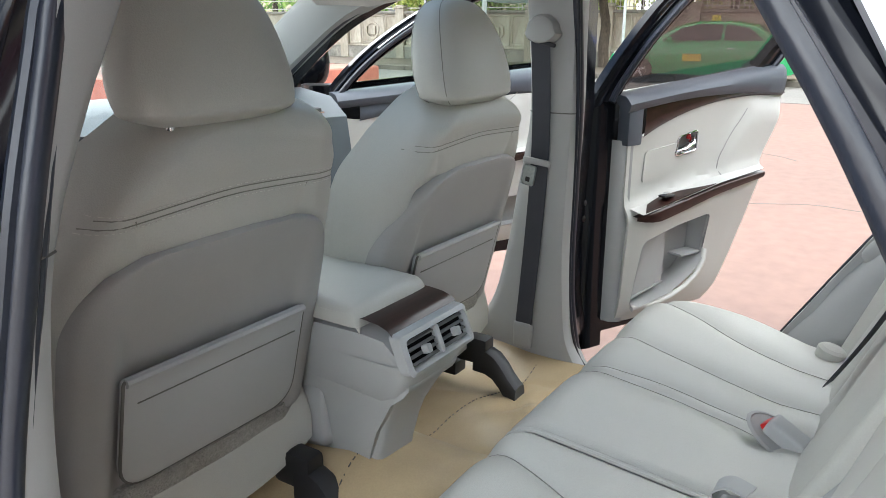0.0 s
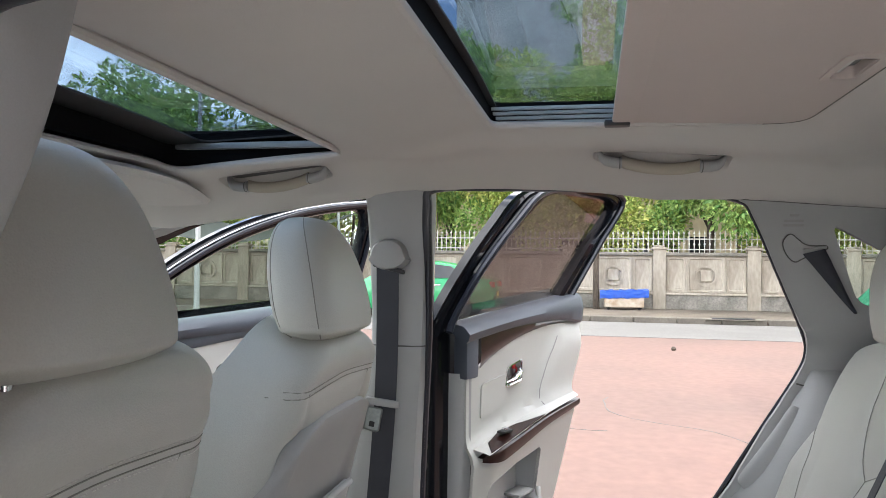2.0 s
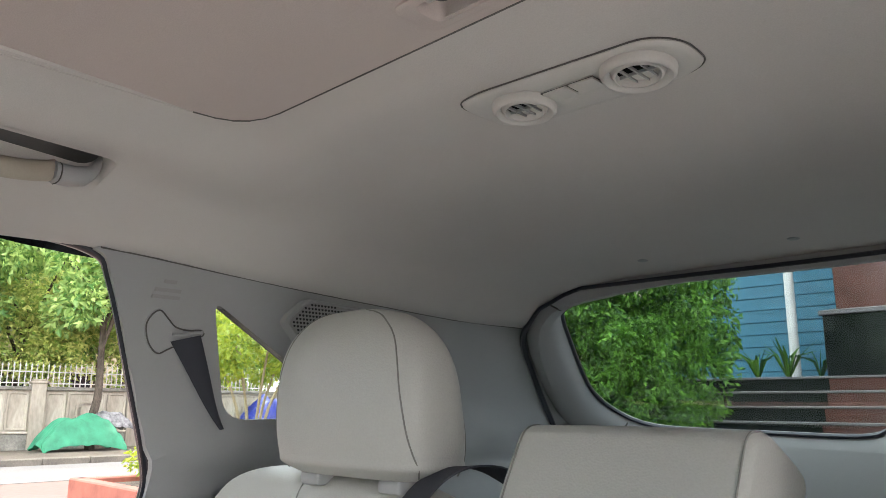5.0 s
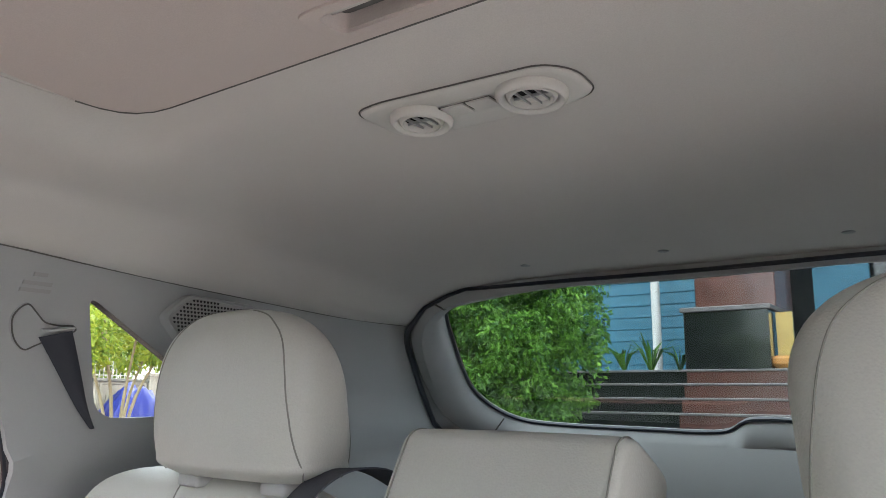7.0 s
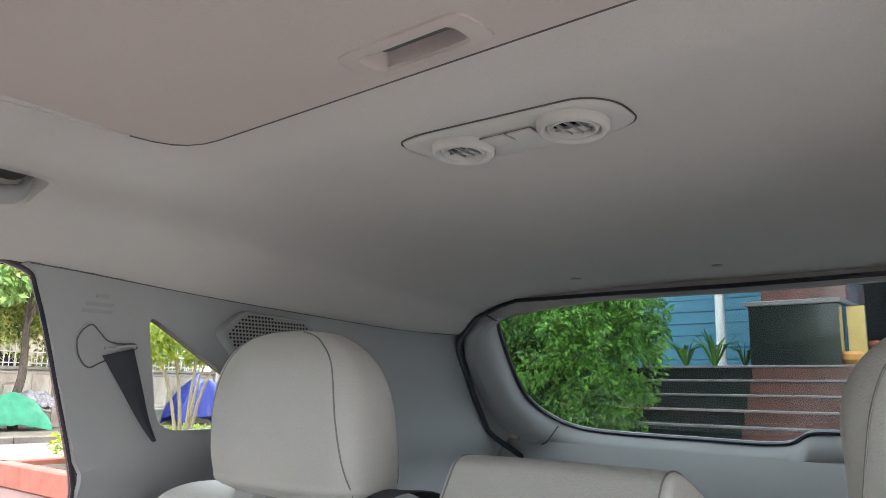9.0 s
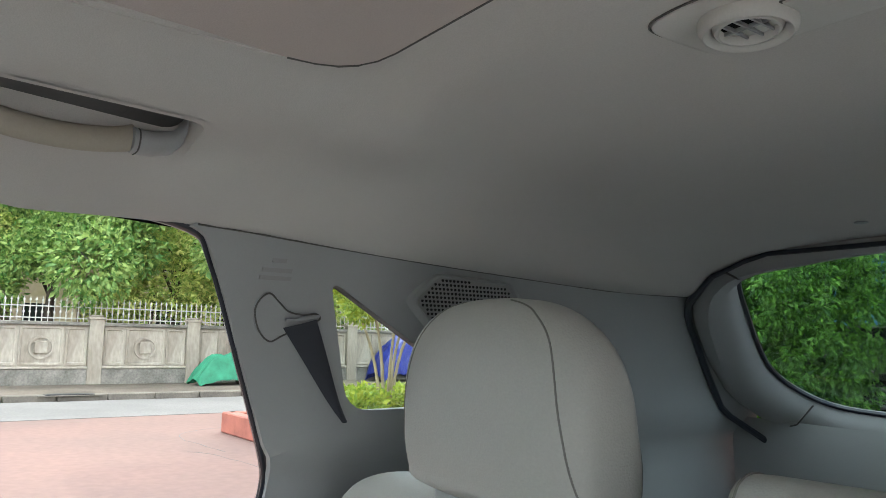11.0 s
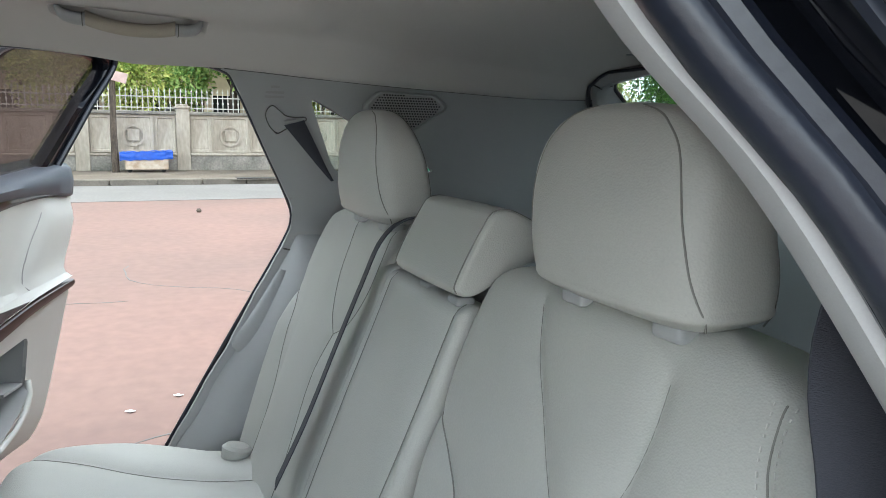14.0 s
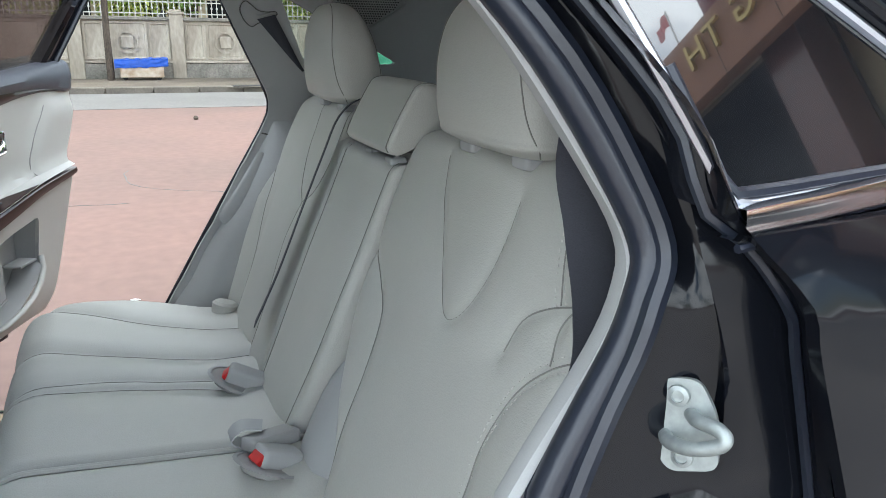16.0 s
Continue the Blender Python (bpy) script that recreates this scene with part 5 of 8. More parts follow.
# ---- front seats ----
def front_seat(cx, label):
    seat = thing("front_seat", label, "car seat", "front seats")
    pl = lambda x, s, h: Vector((cx + x, 0.89 - 0.24 * s - 0.97 * h + 0.9 * max(0, abs(x) - 0.17) ** 1.35, 0.91 + 0.97 * s - 0.24 * h))
    seams = [curve2([(-0.27, 0.232), (-0.15, 0.236), (0.0, 0.246), (0.15, 0.240), (0.27, 0.232)]), curve2([(-0.27, 0.222), (-0.15, 0.227), (0.0, 0.237), (0.15, 0.231), (0.27, 0.222)]), curve2([(-0.23, 0.286), (-0.12, 0.306), (0.0, 0.316), (0.12, 0.306), (0.23, 0.280)]), [(-0.150, 0.231), (-0.132, 0.165)], [(0.150, 0.231), (0.132, 0.165)]]
    drop = 0.034 if cx > 0 else 0.0
    cap_ = [(-0.26, 0.22), (-0.1, 0.250), (0.0, 0.260), (0.10, 0.257)] + [(s - drop, w - 0.3 * drop * (s > 0.2)) for s, w in ((0.19, 0.247), (0.235, 0.232), (0.275, 0.205), (0.31, 0.166), (0.332, 0.130), (0.345, 0.092), (0.35, 0.06))]
    far_ = 0.6 if cx > 0 else 1.0
    square = [(s, w + far_ * g) for (s, w), g in zip(cap_, (0.0, 0.004, 0.006, 0.010, 0.020, 0.032, 0.045, 0.060, 0.062, 0.050, 0.02))]
    slope = [(s, -w + (g if cx < 0 else 0.0)) for (s, w), g in zip(cap_, (0.0, 0.0, 0.0, 0.002, 0.012, 0.028, 0.046, 0.058, 0.055, 0.045, 0.03))]
    body = part("backrest", upholstery(slope, square, -0.26, 0.35 - drop, pl, seams, R=0.05, T=0.13, radii=(0.06, 0.02, 0.05), puff=0.003, groove=0.002, shape=lambda x, s: -0.030 / (1 + np.exp((np.abs(x) - 0.19) / 0.008)) / (1 + np.exp((s - 0.155) / 0.01))), LEATHER, seat, "pale leather backrest with double stitched seams")
    seam_lines(body, seams[:2] + seams[3:], pl, 0.0009)
    on_ = sewn(pl)
    if cx < 0:
        bm = stitches(seams[0], on_, 0.0011, 0.0045, 0.003, off=0.0045)
        part("stitching", stitches(seams[1], on_, 0.0011, 0.0045, 0.003, off=-0.0045, bm=bm), THREAD, body)
    # plastic back shell with a hollow above the pocket
    def hollow(x, s):
        inx = 1 / (1 + np.exp((np.abs(x + 0.004) - 0.168) / 0.006))
        top = 0.150 - 2.2 * np.clip(np.abs(x) - 0.09, 0, 1) ** 1.6
        ins = 1 / (1 + np.exp((s - top) / 0.012))
        return -0.020 * inx * ins * np.clip((0.17 - s) / 0.17, 0, 1) * 1.0
    half_ = [(-0.215, 0.215), (-0.18, 0.228), (-0.05, 0.236), (0.06, 0.236), (0.11, 0.228), (0.145, 0.210), (0.168, 0.175), (0.180, 0.125), (0.186, 0.05)]
    wide_ = [(-0.215, 0.235), (-0.18, 0.247), (-0.05, 0.255), (0.02, 0.252), (0.07, 0.240), (0.105, 0.220), (0.135, 0.190), (0.160, 0.150), (0.176, 0.105), (0.186, 0.05)]
    shell = part("back_shell", upholstery([(s, -w) for s, w in (half_ if cx < 0 else wide_)], half_, -0.215, 0.186, lambda x, s, h: pl(x, s, h + 0.011), [], R=0.012, T=0.03, radii=(0.01, 0.02, 0.016), shape=hollow, res=0.0075), TRIM_DARK, seat, "grey moulded plastic back shell")
    pk = round_poly([(-0.168, -0.178), (0.168, -0.178), (0.168, 0.010), (-0.168, 0.010)], [0.05, 0.05, 0.006, 0.006], 8)
    grow_ = lambda k: [(x * (1 - k / 0.168), -0.084 + (s + 0.084) * (1 - k / 0.094)) for x, s in pk]
    part("pocket", loft([[pl(x, s, h) for x, s in grow_(k)] for k, h in ((0.0, 0.004), (0.0, 0.0125), (0.002, 0.0148), (0.006, 0.0155), (0.03, 0.0158), (0.08, 0.016))], caps=True), TRIM, shell, "flat hinged storage pocket")
    part("pocket_gap", tube([pl(x, s, 0.012) for x, s in pk], 0.0026, 6, closed=True), SEAM, shell, "dark gap round the pocket")
    part("pocket_lip", tube([pl(x, 0.008, 0.014) for x in steps(-0.166, 0.166, 16)], 0.0065, 8), TRIM, shell, "rolled pocket lip")
    part("pocket_groove", tube([pl(x, -0.030, 0.0160) for x in steps(-0.148, 0.15, 16)], 0.0012, 6), SEAM, shell)
    felt = upholstery([(-0.33, -0.215), (-0.2, -0.225)], [(-0.33, 0.215), (-0.2, 0.225)], -0.33, -0.19, lambda x, s, h: pl(x, s, h + 0.004 - 0.25 * (s + 0.19) ** 2) + Vector((0, 0, 0.006 * noise.noise((x * 30, s * 30, 2.0)) * (1 if s < -0.31 else 0))), [], R=0.01, T=0.06, radii=(0.004, 0.01, 0.03))
    part("felt_skirt", felt, FELT, seat, "fuzzy pale felt under the back shell")
    part("cushion", upholstery([(0.94, -0.24), (1.2, -0.26), (1.5, -0.25)], [(0.94, 0.24), (1.2, 0.26), (1.5, 0.25)], 0.94, 1.5, lambda x, y, h: Vector((cx + x, y, 0.72 + h + 0.05 * abs(x / 0.26) ** 3)), [[(-0.17, 0.94), (-0.17, 1.5)], [(0.17, 0.94), (0.17, 1.5)]], R=0.05, T=0.14, res=0.012), LEATHER, seat)
    for sx in (-1, 1):
        rx = cx + sx * 0.19 - (0.032 if cx > 0 else 0.0)
        rail = box((0.052, 0.46, 0.035), (rx, 1.20, floor_z(rx, 0.9) + 0.045), 0.006, 2)
        part("rail", rail, BLACK_PLASTIC, seat, "black seat rail")
        if sx < 0 < cx:
            continue
        part("rail_cover", loft([[Vector((rx + dx, y, z + dz)) for dx, dz in ((-0.026, -0.01), (-0.026, 0.030), (-0.021, 0.045), (-0.010, 0.051), (0.010, 0.051), (0.021, 0.045), (0.026, 0.030), (0.026, -0.01))] for y, z in ((0.92, 0.545), (0.885, 0.543), (0.865, 0.535), (0.845, 0.515), (0.825, 0.488), (0.808, 0.470), (0.800, 0.462))], closed=True, caps=True), BLACK_PLASTIC, seat, "sloped black rail end cover")
        part("bracket", box((0.045, 0.09, 0.07), (rx, 0.93, 0.585), 0.012, 2), BLACK_PLASTIC, seat, "black rail bracket")
    part("side_cover", box((0.03, 0.34, 0.13), (cx + (0.26 if cx < 0 else -0.26), 1.08, 0.66), 0.014, 3), TRIM, seat, "grey plastic seat side cover")
    hz, hx = (1.240, cx) if cx < 0 else (1.211, cx - 0.010)
    headrest(seat, hx, hz, 0.856, 0.278, 0.126, 0.200, 0.046, -1, sewn_sides=(-1,) if cx > 0 else ())
    part("base_seam", tube([(hx + 0.116 * t, 0.862 - 0.051 * (1 - abs(t) ** 3), hz + 0.0115 + 0.004 * abs(t)) for t in steps(-1, 1, 20)], 0.0009, 5), SEAM, seat)
    return seat


front_seat(-0.33, "pale grey leather driver seat seen from behind")
front_seat(0.335, "pale grey leather passenger seat seen from behind")

# ---- centre console ----
console = thing("centre_console", "grey centre console with leather armrest lid and rear air vents", "console")
rings = []
for y, w, z0, z1 in ((0.725, 0.092, 0.765, 0.812), (0.735, 0.098, 0.75, 0.835), (0.76, 0.103, 0.73, 0.862), (0.80, 0.106, 0.66, 0.868), (0.835, 0.107, 0.565, 0.868), (0.90, 0.108, 0.55, 0.868), (1.05, 0.108, 0.55, 0.86), (1.40, 0.105, 0.55, 0.80)):
    taper = lambda z: w - 0.047 * min(max((0.84 - z) / 0.28, 0.0), 1.0) ** 0.8
    half_sec = [(taper(z), z) for z in steps(z0, z1 - 0.02, 6)] + [(w * 0.97, z1 - 0.006), (w * 0.8, z1)]
    rings.append([Vector((-x, y, z)) for x, z in half_sec] + [Vector((x, y, z)) for x, z in half_sec[::-1]])
part("body", loft(rings, caps=True), TRIM, console)
part("rear_foot", loft([[Vector((x, y, z)) for x, y in ((-w - 0.001, 0.98), (-w - 0.001, yy + 0.05), (-w, yy + 0.03), (-w * 0.93, yy + 0.010), (-w * 0.80, yy + 0.002), (-w * 0.5, yy), (w * 0.5, yy), (w * 0.80, yy + 0.002), (w * 0.93, yy + 0.010), (w, yy + 0.03), (w + 0.001, yy + 0.05), (w + 0.001, 0.98))] for z, w, yy in ((0.815, 0.100, 0.710), (0.790, 0.0985, 0.716), (0.765, 0.094, 0.727), (0.742, 0.086, 0.744), (0.715, 0.075, 0.763), (0.685, 0.067, 0.778), (0.65, 0.063, 0.790), (0.60, 0.061, 0.803), (0.55, 0.061, 0.812))], closed=False), TRIM, console, "grey plastic rear face of the console")
lid = upholstery([(0.805, -0.105), (0.83, -0.112), (1.0, -0.112), (1.13, -0.10)], [(0.805, 0.090), (0.83, 0.105), (1.0, 0.11), (1.13, 0.10)], 0.805, 1.13, lambda x, y, h: Vector((x, y, 0.915 + h + 0.02 * (y - 0.8))), [], R=0.025, T=0.042, radii=(0.02, 0.025, 0.02), shape=lambda x, y: -0.010 * (x / 0.11) ** 2)
lid = part("armrest_lid", lid, LEATHER, console, "padded pale leather armrest lid")
part("stitching", stitches([(-0.085, 0.815), (-0.112, 0.84), (-0.114, 0.9), (-0.113, 1.0), (-0.112, 1.1)], lambda x, y, h: Vector((x * (1 + h), y, 0.896)), 0.004), THREAD, lid)
part("wood_panel", loft([[Vector((x, y, z)) for x in steps(-0.100, 0.100, 10)] for y, z in ((0.84, 0.888), (0.80, 0.888), (0.77, 0.885), (0.750, 0.878), (0.738, 0.866), (0.734, 0.856))], closed=False), WOOD, console, "glossy dark wood strip")
vent = part("vent_frame", loft([[Vector((x, 0.716 - 0.02 * t + (z - 0.83) * 0.4, z)) for x, z in round_poly([(-a, 0.838 - c), (a, 0.838 - c), (a, 0.838 + c), (-a, 0.838 + c)], 0.01)] for a, c, t in ((0.102, 0.034, -0.8), (0.101, 0.033, 0.3), (0.092, 0.0265, 0.5), (0.088, 0.024, 0.2), (0.088, 0.024, -1.0))]), TRIM, console, "grey vent surround")
part("vent_bar", box((0.012, 0.012, 0.05), (0.0, 0.716, 0.838), 0.003, 2, (-22, 0, 0)), TRIM, vent)
part("vent_well", box((0.18, 0.004, 0.055), (0, 0.728, 0.838), 0, 1, (-22, 0, 0)), SHAFT, vent)
for sx in (-1, 1):
    for k in range(4):
        part("vane", box((0.076, 0.0065, 0.0022), (sx * 0.046, 0.717 + (k - 1.5) * 0.0048, 0.838 + (k - 1.5) * 0.0118), 0, 1, (12, 0, 0)), GREY_WELL, vent)
    part("vane_knob", box((0.012, 0.016, 0.016), (sx * 0.046, 0.708, 0.838), 0.003, 2, (-22, 0, 0)), TRIM, vent, "small sliding vent knob")

# ---- belts and buckles ----
def belt(points, wdir, label, width=0.047):
    bt = thing("seat_belt", label, "seat belt", "seat belts")
    part("webbing", band(spline(points, 6), wdir, width, 0.0016), BELT, bt)
    return bt


for side in (1, -1):
    b1 = belt([(side * 0.600, 0.832, 1.325), (side * 0.640, 0.842, 1.15), (side * 0.658, 0.852, 1.00), (side * 0.672, 0.870, 0.80), (side * 0.682, 0.890, 0.60), (side * 0.684, 0.893, 0.56)], (0, 1, 0), "dark grey front seat belt hanging down the centre pillar")
    part("tongue", box((0.008, 0.075, 0.016), (side * 0.646, 0.852, 1.040), 0.004, 3, (6, 0, 0)), TRIM, b1, "pale plastic belt tongue holder")
    part("tongue_plate", box((0.005, 0.034, 0.05), (side * 0.644, 0.872, 1.005), 0.006, 3, (10, 0, 0)), STEEL, b1, "metal belt tongue")
    part("tongue_slot", box((0.0056, 0.014, 0.014), (side * 0.6435, 0.874, 0.995), 0.002, 1, (10, 0, 0)), BLACK_PLASTIC, b1)
    part("anchor_cover", box((0.016, 0.056, 0.075), (side * 0.686, 0.893, 0.560), 0.010, 3), TRIM, b1, "rounded grey anchor cover")
    # quarter panel belts
    b2 = thing("seat_belt", "dark grey rear seat belt folded out of its outlet", "seat belt", "seat belts")
    place_q = quarter_place(side)
    ribbon = lambda a, b, t, d: place_q(a[0] + (b[0] - a[0]) * t, a[1] + (b[1] - a[1]) * t) + Vector((-side * d, 0, 0))
    rows_ = [[ribbon(a, b, t, d + 0.004 * math.sin(t * 3.1)) for t in steps(0, 1, 8)] for a, b, d in [((0.036 - 0.104 * k, 1.361 - 0.112 * k), (-0.001 - 0.072 * k, 1.371 - 0.120 * k), 0.006 + 0.010 * k - 0.010 * k * k) for k in steps(0, 1, 14)]]
    rib = loft(rows_, closed=False)
    part("webbing", join(rib, loft([[p + Vector((side * 0.0018, 0, 0)) for p in r] for r in rows_], closed=False)), BELT, b2)
    kidney = [(p.x, p.y) for p in spline([(0.072, 1.378, 0), (0.069, 1.391, 0), (0.060, 1.397, 0), (0.048, 1.389, 0), (0.034, 1.379, 0), (0.016, 1.376, 0), (-0.001, 1.377, 0), (-0.006, 1.371, 0), (0.012, 1.364, 0), (0.034, 1.352, 0), (0.047, 1.346, 0), (0.062, 1.358, 0)], 5, closed=True)]
    kid = lambda k, d: [place_q(0.040 + (y - 0.040) * k, 1.370 + (z - 1.370) * k) + Vector((-side * d, 0, 0)) for y, z in kidney]
    outlet = part("outlet", loft([kid(1.06, 0.0), kid(1.03, 0.0022), kid(1.0, 0.0024), kid(0.95, 0.0016), kid(0.90, 0.0012)], caps=True), TRIM, b2, "moulded belt outlet")
    part("outlet_shadow", tube(kid(1.0, 0.0026), 0.0010, 6, closed=True), SEAM, outlet)
    part("outlet_lip", tube([place_q(y, z) + Vector((-side * d, 0, 0)) for y, z, d in ((0.036, 1.370, 0.005), (0.024, 1.3700, 0.006), (0.008, 1.3735, 0.007), (-0.003, 1.3745, 0.006))], 0.0018, 8), TRIM, outlet, "rolled lip over the belt")
belt([(-0.570, -0.110, 1.36), (-0.592, -0.050, 1.31), (-0.603, -0.004, 1.25), (-0.606, -0.012, 1.185), (-0.608, -0.024, 1.11), (-0.608, -0.020, 1.04), (-0.600, 0.03, 0.92)], (0.2, 1, 0), "dark grey outer rear belt hanging beside the backrest")
belt([(0.175, -0.16, 1.19), (0.195, -0.105, 1.222), (0.222, -0.066, 1.218), (0.240, -0.035, 1.185), (0.249, -0.008, 1.12), (0.258, 0.032, 1.02), (0.266, 0.080, 0.90), (0.270, 0.128, 0.80)], [(1, -0.22, -0.1)] * 50, "dark grey centre belt lying over the backrest gap")
for bx, ang, lab in ((0.166, -14, "belt buckle with red button sunk in the cushion"), (-0.126, 18, "belt buckle with red button lying on the cushion")):
    bk = thing("belt_buckle", lab, "buckle", "belt buckles", at=pose(bx, 0.178, 0.742, 24, 0, ang))
    part("body", box((0.038, 0.066, 0.036), (0, -0.012, 0.004), 0.008, 3), TRIM, bk)
    part("button", box((0.028, 0.010, 0.026), (0, 0.018, 0.008), 0.003, 2, (30, 0, 0)), RED, bk, "red release button")
    part("well", loft([[Vector((a * math.cos(t), -0.012 + c * math.sin(t), z)) for t in [2 * math.pi * k / 22 for k in range(22)]] for a, c, z in ((0.050, 0.066, -0.004), (0.044, 0.060, -0.002), (0.036, 0.050, -0.016))], caps=True), TRIM_DARK, bk, "moulded grey recess")
fold = thing("belt_buckle", "folded grey centre buckle tucked in its strap", "buckle", "belt buckles")
part("body", box((0.04, 0.085, 0.022), (-0.075, 0.165, 0.748), 0.007, 3, (8, 6, 28)), TRIM_DARK, fold)
part("strap", band(spline([(-0.06, 0.20, 0.738), (-0.058, 0.222, 0.752), (-0.056, 0.205, 0.768), (-0.062, 0.175, 0.766)], 6), (1, 0, 0), 0.036, 0.002), TRIM, fold, "pale strap loop")

# ---- open doors on the far side ----
CREASE = [(0.90, 0.47), (0.945, 0.452), (0.97, 0.446), (1.02, 0.470), (1.09, 0.530), (1.16, 0.610)]


def open_door(hinge, swing, label, rear):
    """A side door swung out. Local axes: u from the hinge along the door, w towards the cabin side, z up."""
    U = Vector((math.sin(radians(swing)), -math.cos(radians(swing)), 0))
    N = Vector((-math.cos(radians(swing)), -math.sin(radians(swing)), 0))
    at = lambda u, w, z: Vector((hinge[0], hinge[1], 0)) + U * u + N * w + Vector((0, 0, z))
    door = thing("vehicle_door", label, "car door", "open car doors")
    if rear:
        end = [(1.235, 0.742), (1.16, 0.755), (1.05, 0.690), (0.95, 0.618), (0.90, 0.600), (0.80, 0.572), (0.70, 0.535), (0.60, 0.490), (0.55, 0.455)]
        top = [(0.125, 1.078), (0.20, 1.108), (0.32, 1.140), (0.46, 1.160), (0.60, 1.166), (0.752, 1.160)]
        L, belt_a, belt_b = 0.755, 1.168, 1.232
        frame_in = [(0.065, 1.195), (0.16, 1.345), (0.30, 1.475), (0.40, 1.528), (0.60, 1.540), (0.86, 1.530), (0.76, 1.400), (0.632, 1.238)]
        frame_out = [(-0.030, 1.150), (0.045, 1.290), (0.15, 1.430), (0.27, 1.530), (0.60, 1.582), (0.935, 1.572), (0.85, 1.400), (0.752, 1.232)]
        arm = [(0.085, 0.866), (0.25, 0.892), (0.41, 0.918), (0.61, 0.938)]
    else:
        end = [(1.20, 1.02), (1.10, 1.02), (0.95, 1.02), (0.75, 1.02), (0.55, 1.00)]
        top = [(0.10, 1.06), (0.30, 1.085), (0.60, 1.11), (0.85, 1.115), (1.02, 1.11)]
        L, belt_a, belt_b = 1.02, 1.130, 1.190
        frame_in = [(0.075, 1.150), (0.22, 1.270), (0.42, 1.385), (0.66, 1.470), (0.88, 1.512), (0.985, 1.510), (1.000, 1.400), (0.985, 1.195)]
        frame_out = [(0.010, 1.140), (0.16, 1.290), (0.38, 1.425), (0.64, 1.512), (0.90, 1.556), (1.04, 1.552), (1.06, 1.400), (1.045, 1.195)]
        arm = [(0.20, 0.85), (0.45, 0.87), (0.70, 0.89), (0.98, 0.90)]
    u0 = 0.072 if rear else 0.030
    white = [(u0, 0.560), (u0, 1.070)] + top + [(u, z) for z, u in end if z < top[-1][1] - 0.01]
    def surf(u, z):
        az = lerp_table([(a, b) for a, b in arm], u)
        shelf = 0.055 / (1 + math.exp((z - az - 0.012) / 0.008)) * math.exp(-max(0, az - z) / 0.30) * min(1, max(0, (u - 0.03) / 0.09)) * min(1, max(0, (L - u) / 0.05))
        uc = lerp_table(CREASE, z) * L / 0.755
        pull = 0.024 / (1 + math.exp(-(u - uc) / 0.010)) * min(1.0, max(0.0, (z - az) / 0.02)) * min(1.0, max(0.0, (1.16 - z) / 0.05)) * min(1.0, max(0.0, (L + 0.02 - u) / 0.06))
        edge_ = 0.0
        rim = 0.02 * math.exp(-max(0, z - 0.555) / 0.03)
        return 0.062 + shelf + pull - edge_ - rim
    pocket = round_poly([(0.105, 0.602), (0.240, 0.618), (0.335, 0.662), (0.392, 0.716), (0.396, 0.842), (0.250, 0.826), (0.116, 0.798)] if rear else [(0.3, 0.62), (0.9, 0.62), (0.9, 0.74), (0.3, 0.72)], 0.02)
    hw = (0.305, 1.043) if rear else (0.42, 1.00)
    recess = round_poly([(hw[0] - 0.045, hw[1] - 0.030), (hw[0] + 0.048, hw[1] - 0.020), (hw[0] + 0.048, hw[1] + 0.036), (hw[0] - 0.030, hw[1] + 0.022)], 0.012)
    skin = part("inner_panel", panel(white, lambda u, z: at(u, surf(u, z), z), [pocket, recess], 0.022, 0.008, -N), DOOR_WHITE, door, "light grey moulded inner panel")
    part("edge_trim", loft([[at(u0 + du, w, z) for du, w in ((-0.018, -0.02), (-0.017, 0.028), (-0.011, 0.048), (0.004, 0.060), (0.020, 0.064))] for z in steps(0.56, 1.07, 8)], closed=False), TRIM, door, "grey edge trim")
    # map pocket
    part("map_pocket", loft([[at(u, surf(u, z) + 0.001, z) for u, z in pocket], [at(u, 0.030, z) for u, z in pocket]], caps=False), TRIM, skin, "recessed map pocket")
    part("pocket_back", panel([(u, z) for u, z in pocket], lambda u, z: at(u, 0.030, z), [], 0.05), TRIM, skin)
    if rear:
        part("pocket_flap", prism(round_poly([(0.106, 0.628), (0.240, 0.655), (0.246, 0.822), (0.118, 0.794)], 0.008), lambda u, z: at(u, 0.066, z), lambda u, z: at(u, 0.074, z)), TRIM, skin, "flat grey pocket flap")
        part("flap_edge", tube([at(u, 0.076, z) for u, z in ((0.106, 0.626), (0.17, 0.640), (0.240, 0.655))], 0.003, 6), TRIM_DARK, skin)
        part("bin_rim", tube([at(u, 0.104 + dw, z) for u, z, dw in ((0.100, 0.604, -0.012), (0.17, 0.606, 0.0), (0.240, 0.618, 0.006), (0.30, 0.640, 0.010), (0.345, 0.668, 0.010), (0.380, 0.700, 0.004), (0.394, 0.730, -0.006))], 0.008, 10), DOOR_WHITE, skin, "rolled rim of the door bin")
        part("bin_floor", loft([[at(u, w, z) for u, z in ((0.11, 0.612), (0.24, 0.628), (0.335, 0.672), (0.39, 0.722))] for w in (0.032, 0.07, 0.108)], closed=False), TRIM, skin)
        part("cup_ledge", box((0.085, 0.050, 0.008), at(0.345, 0.064, 0.722), 0.003, 2, (0, 0, swing - 90)), TRIM, skin, "small ledge in the door bin")
        part("fabric_insert", panel(round_poly([(0.135, 0.950), (0.270, 0.972), (0.275, 1.050), (0.140, 1.036)], 0.012), lambda u, z: at(u, surf(u, z) + 0.004, z), [], 0.02, 0.004, -N), DOOR_WHITE, skin, "raised padded insert")
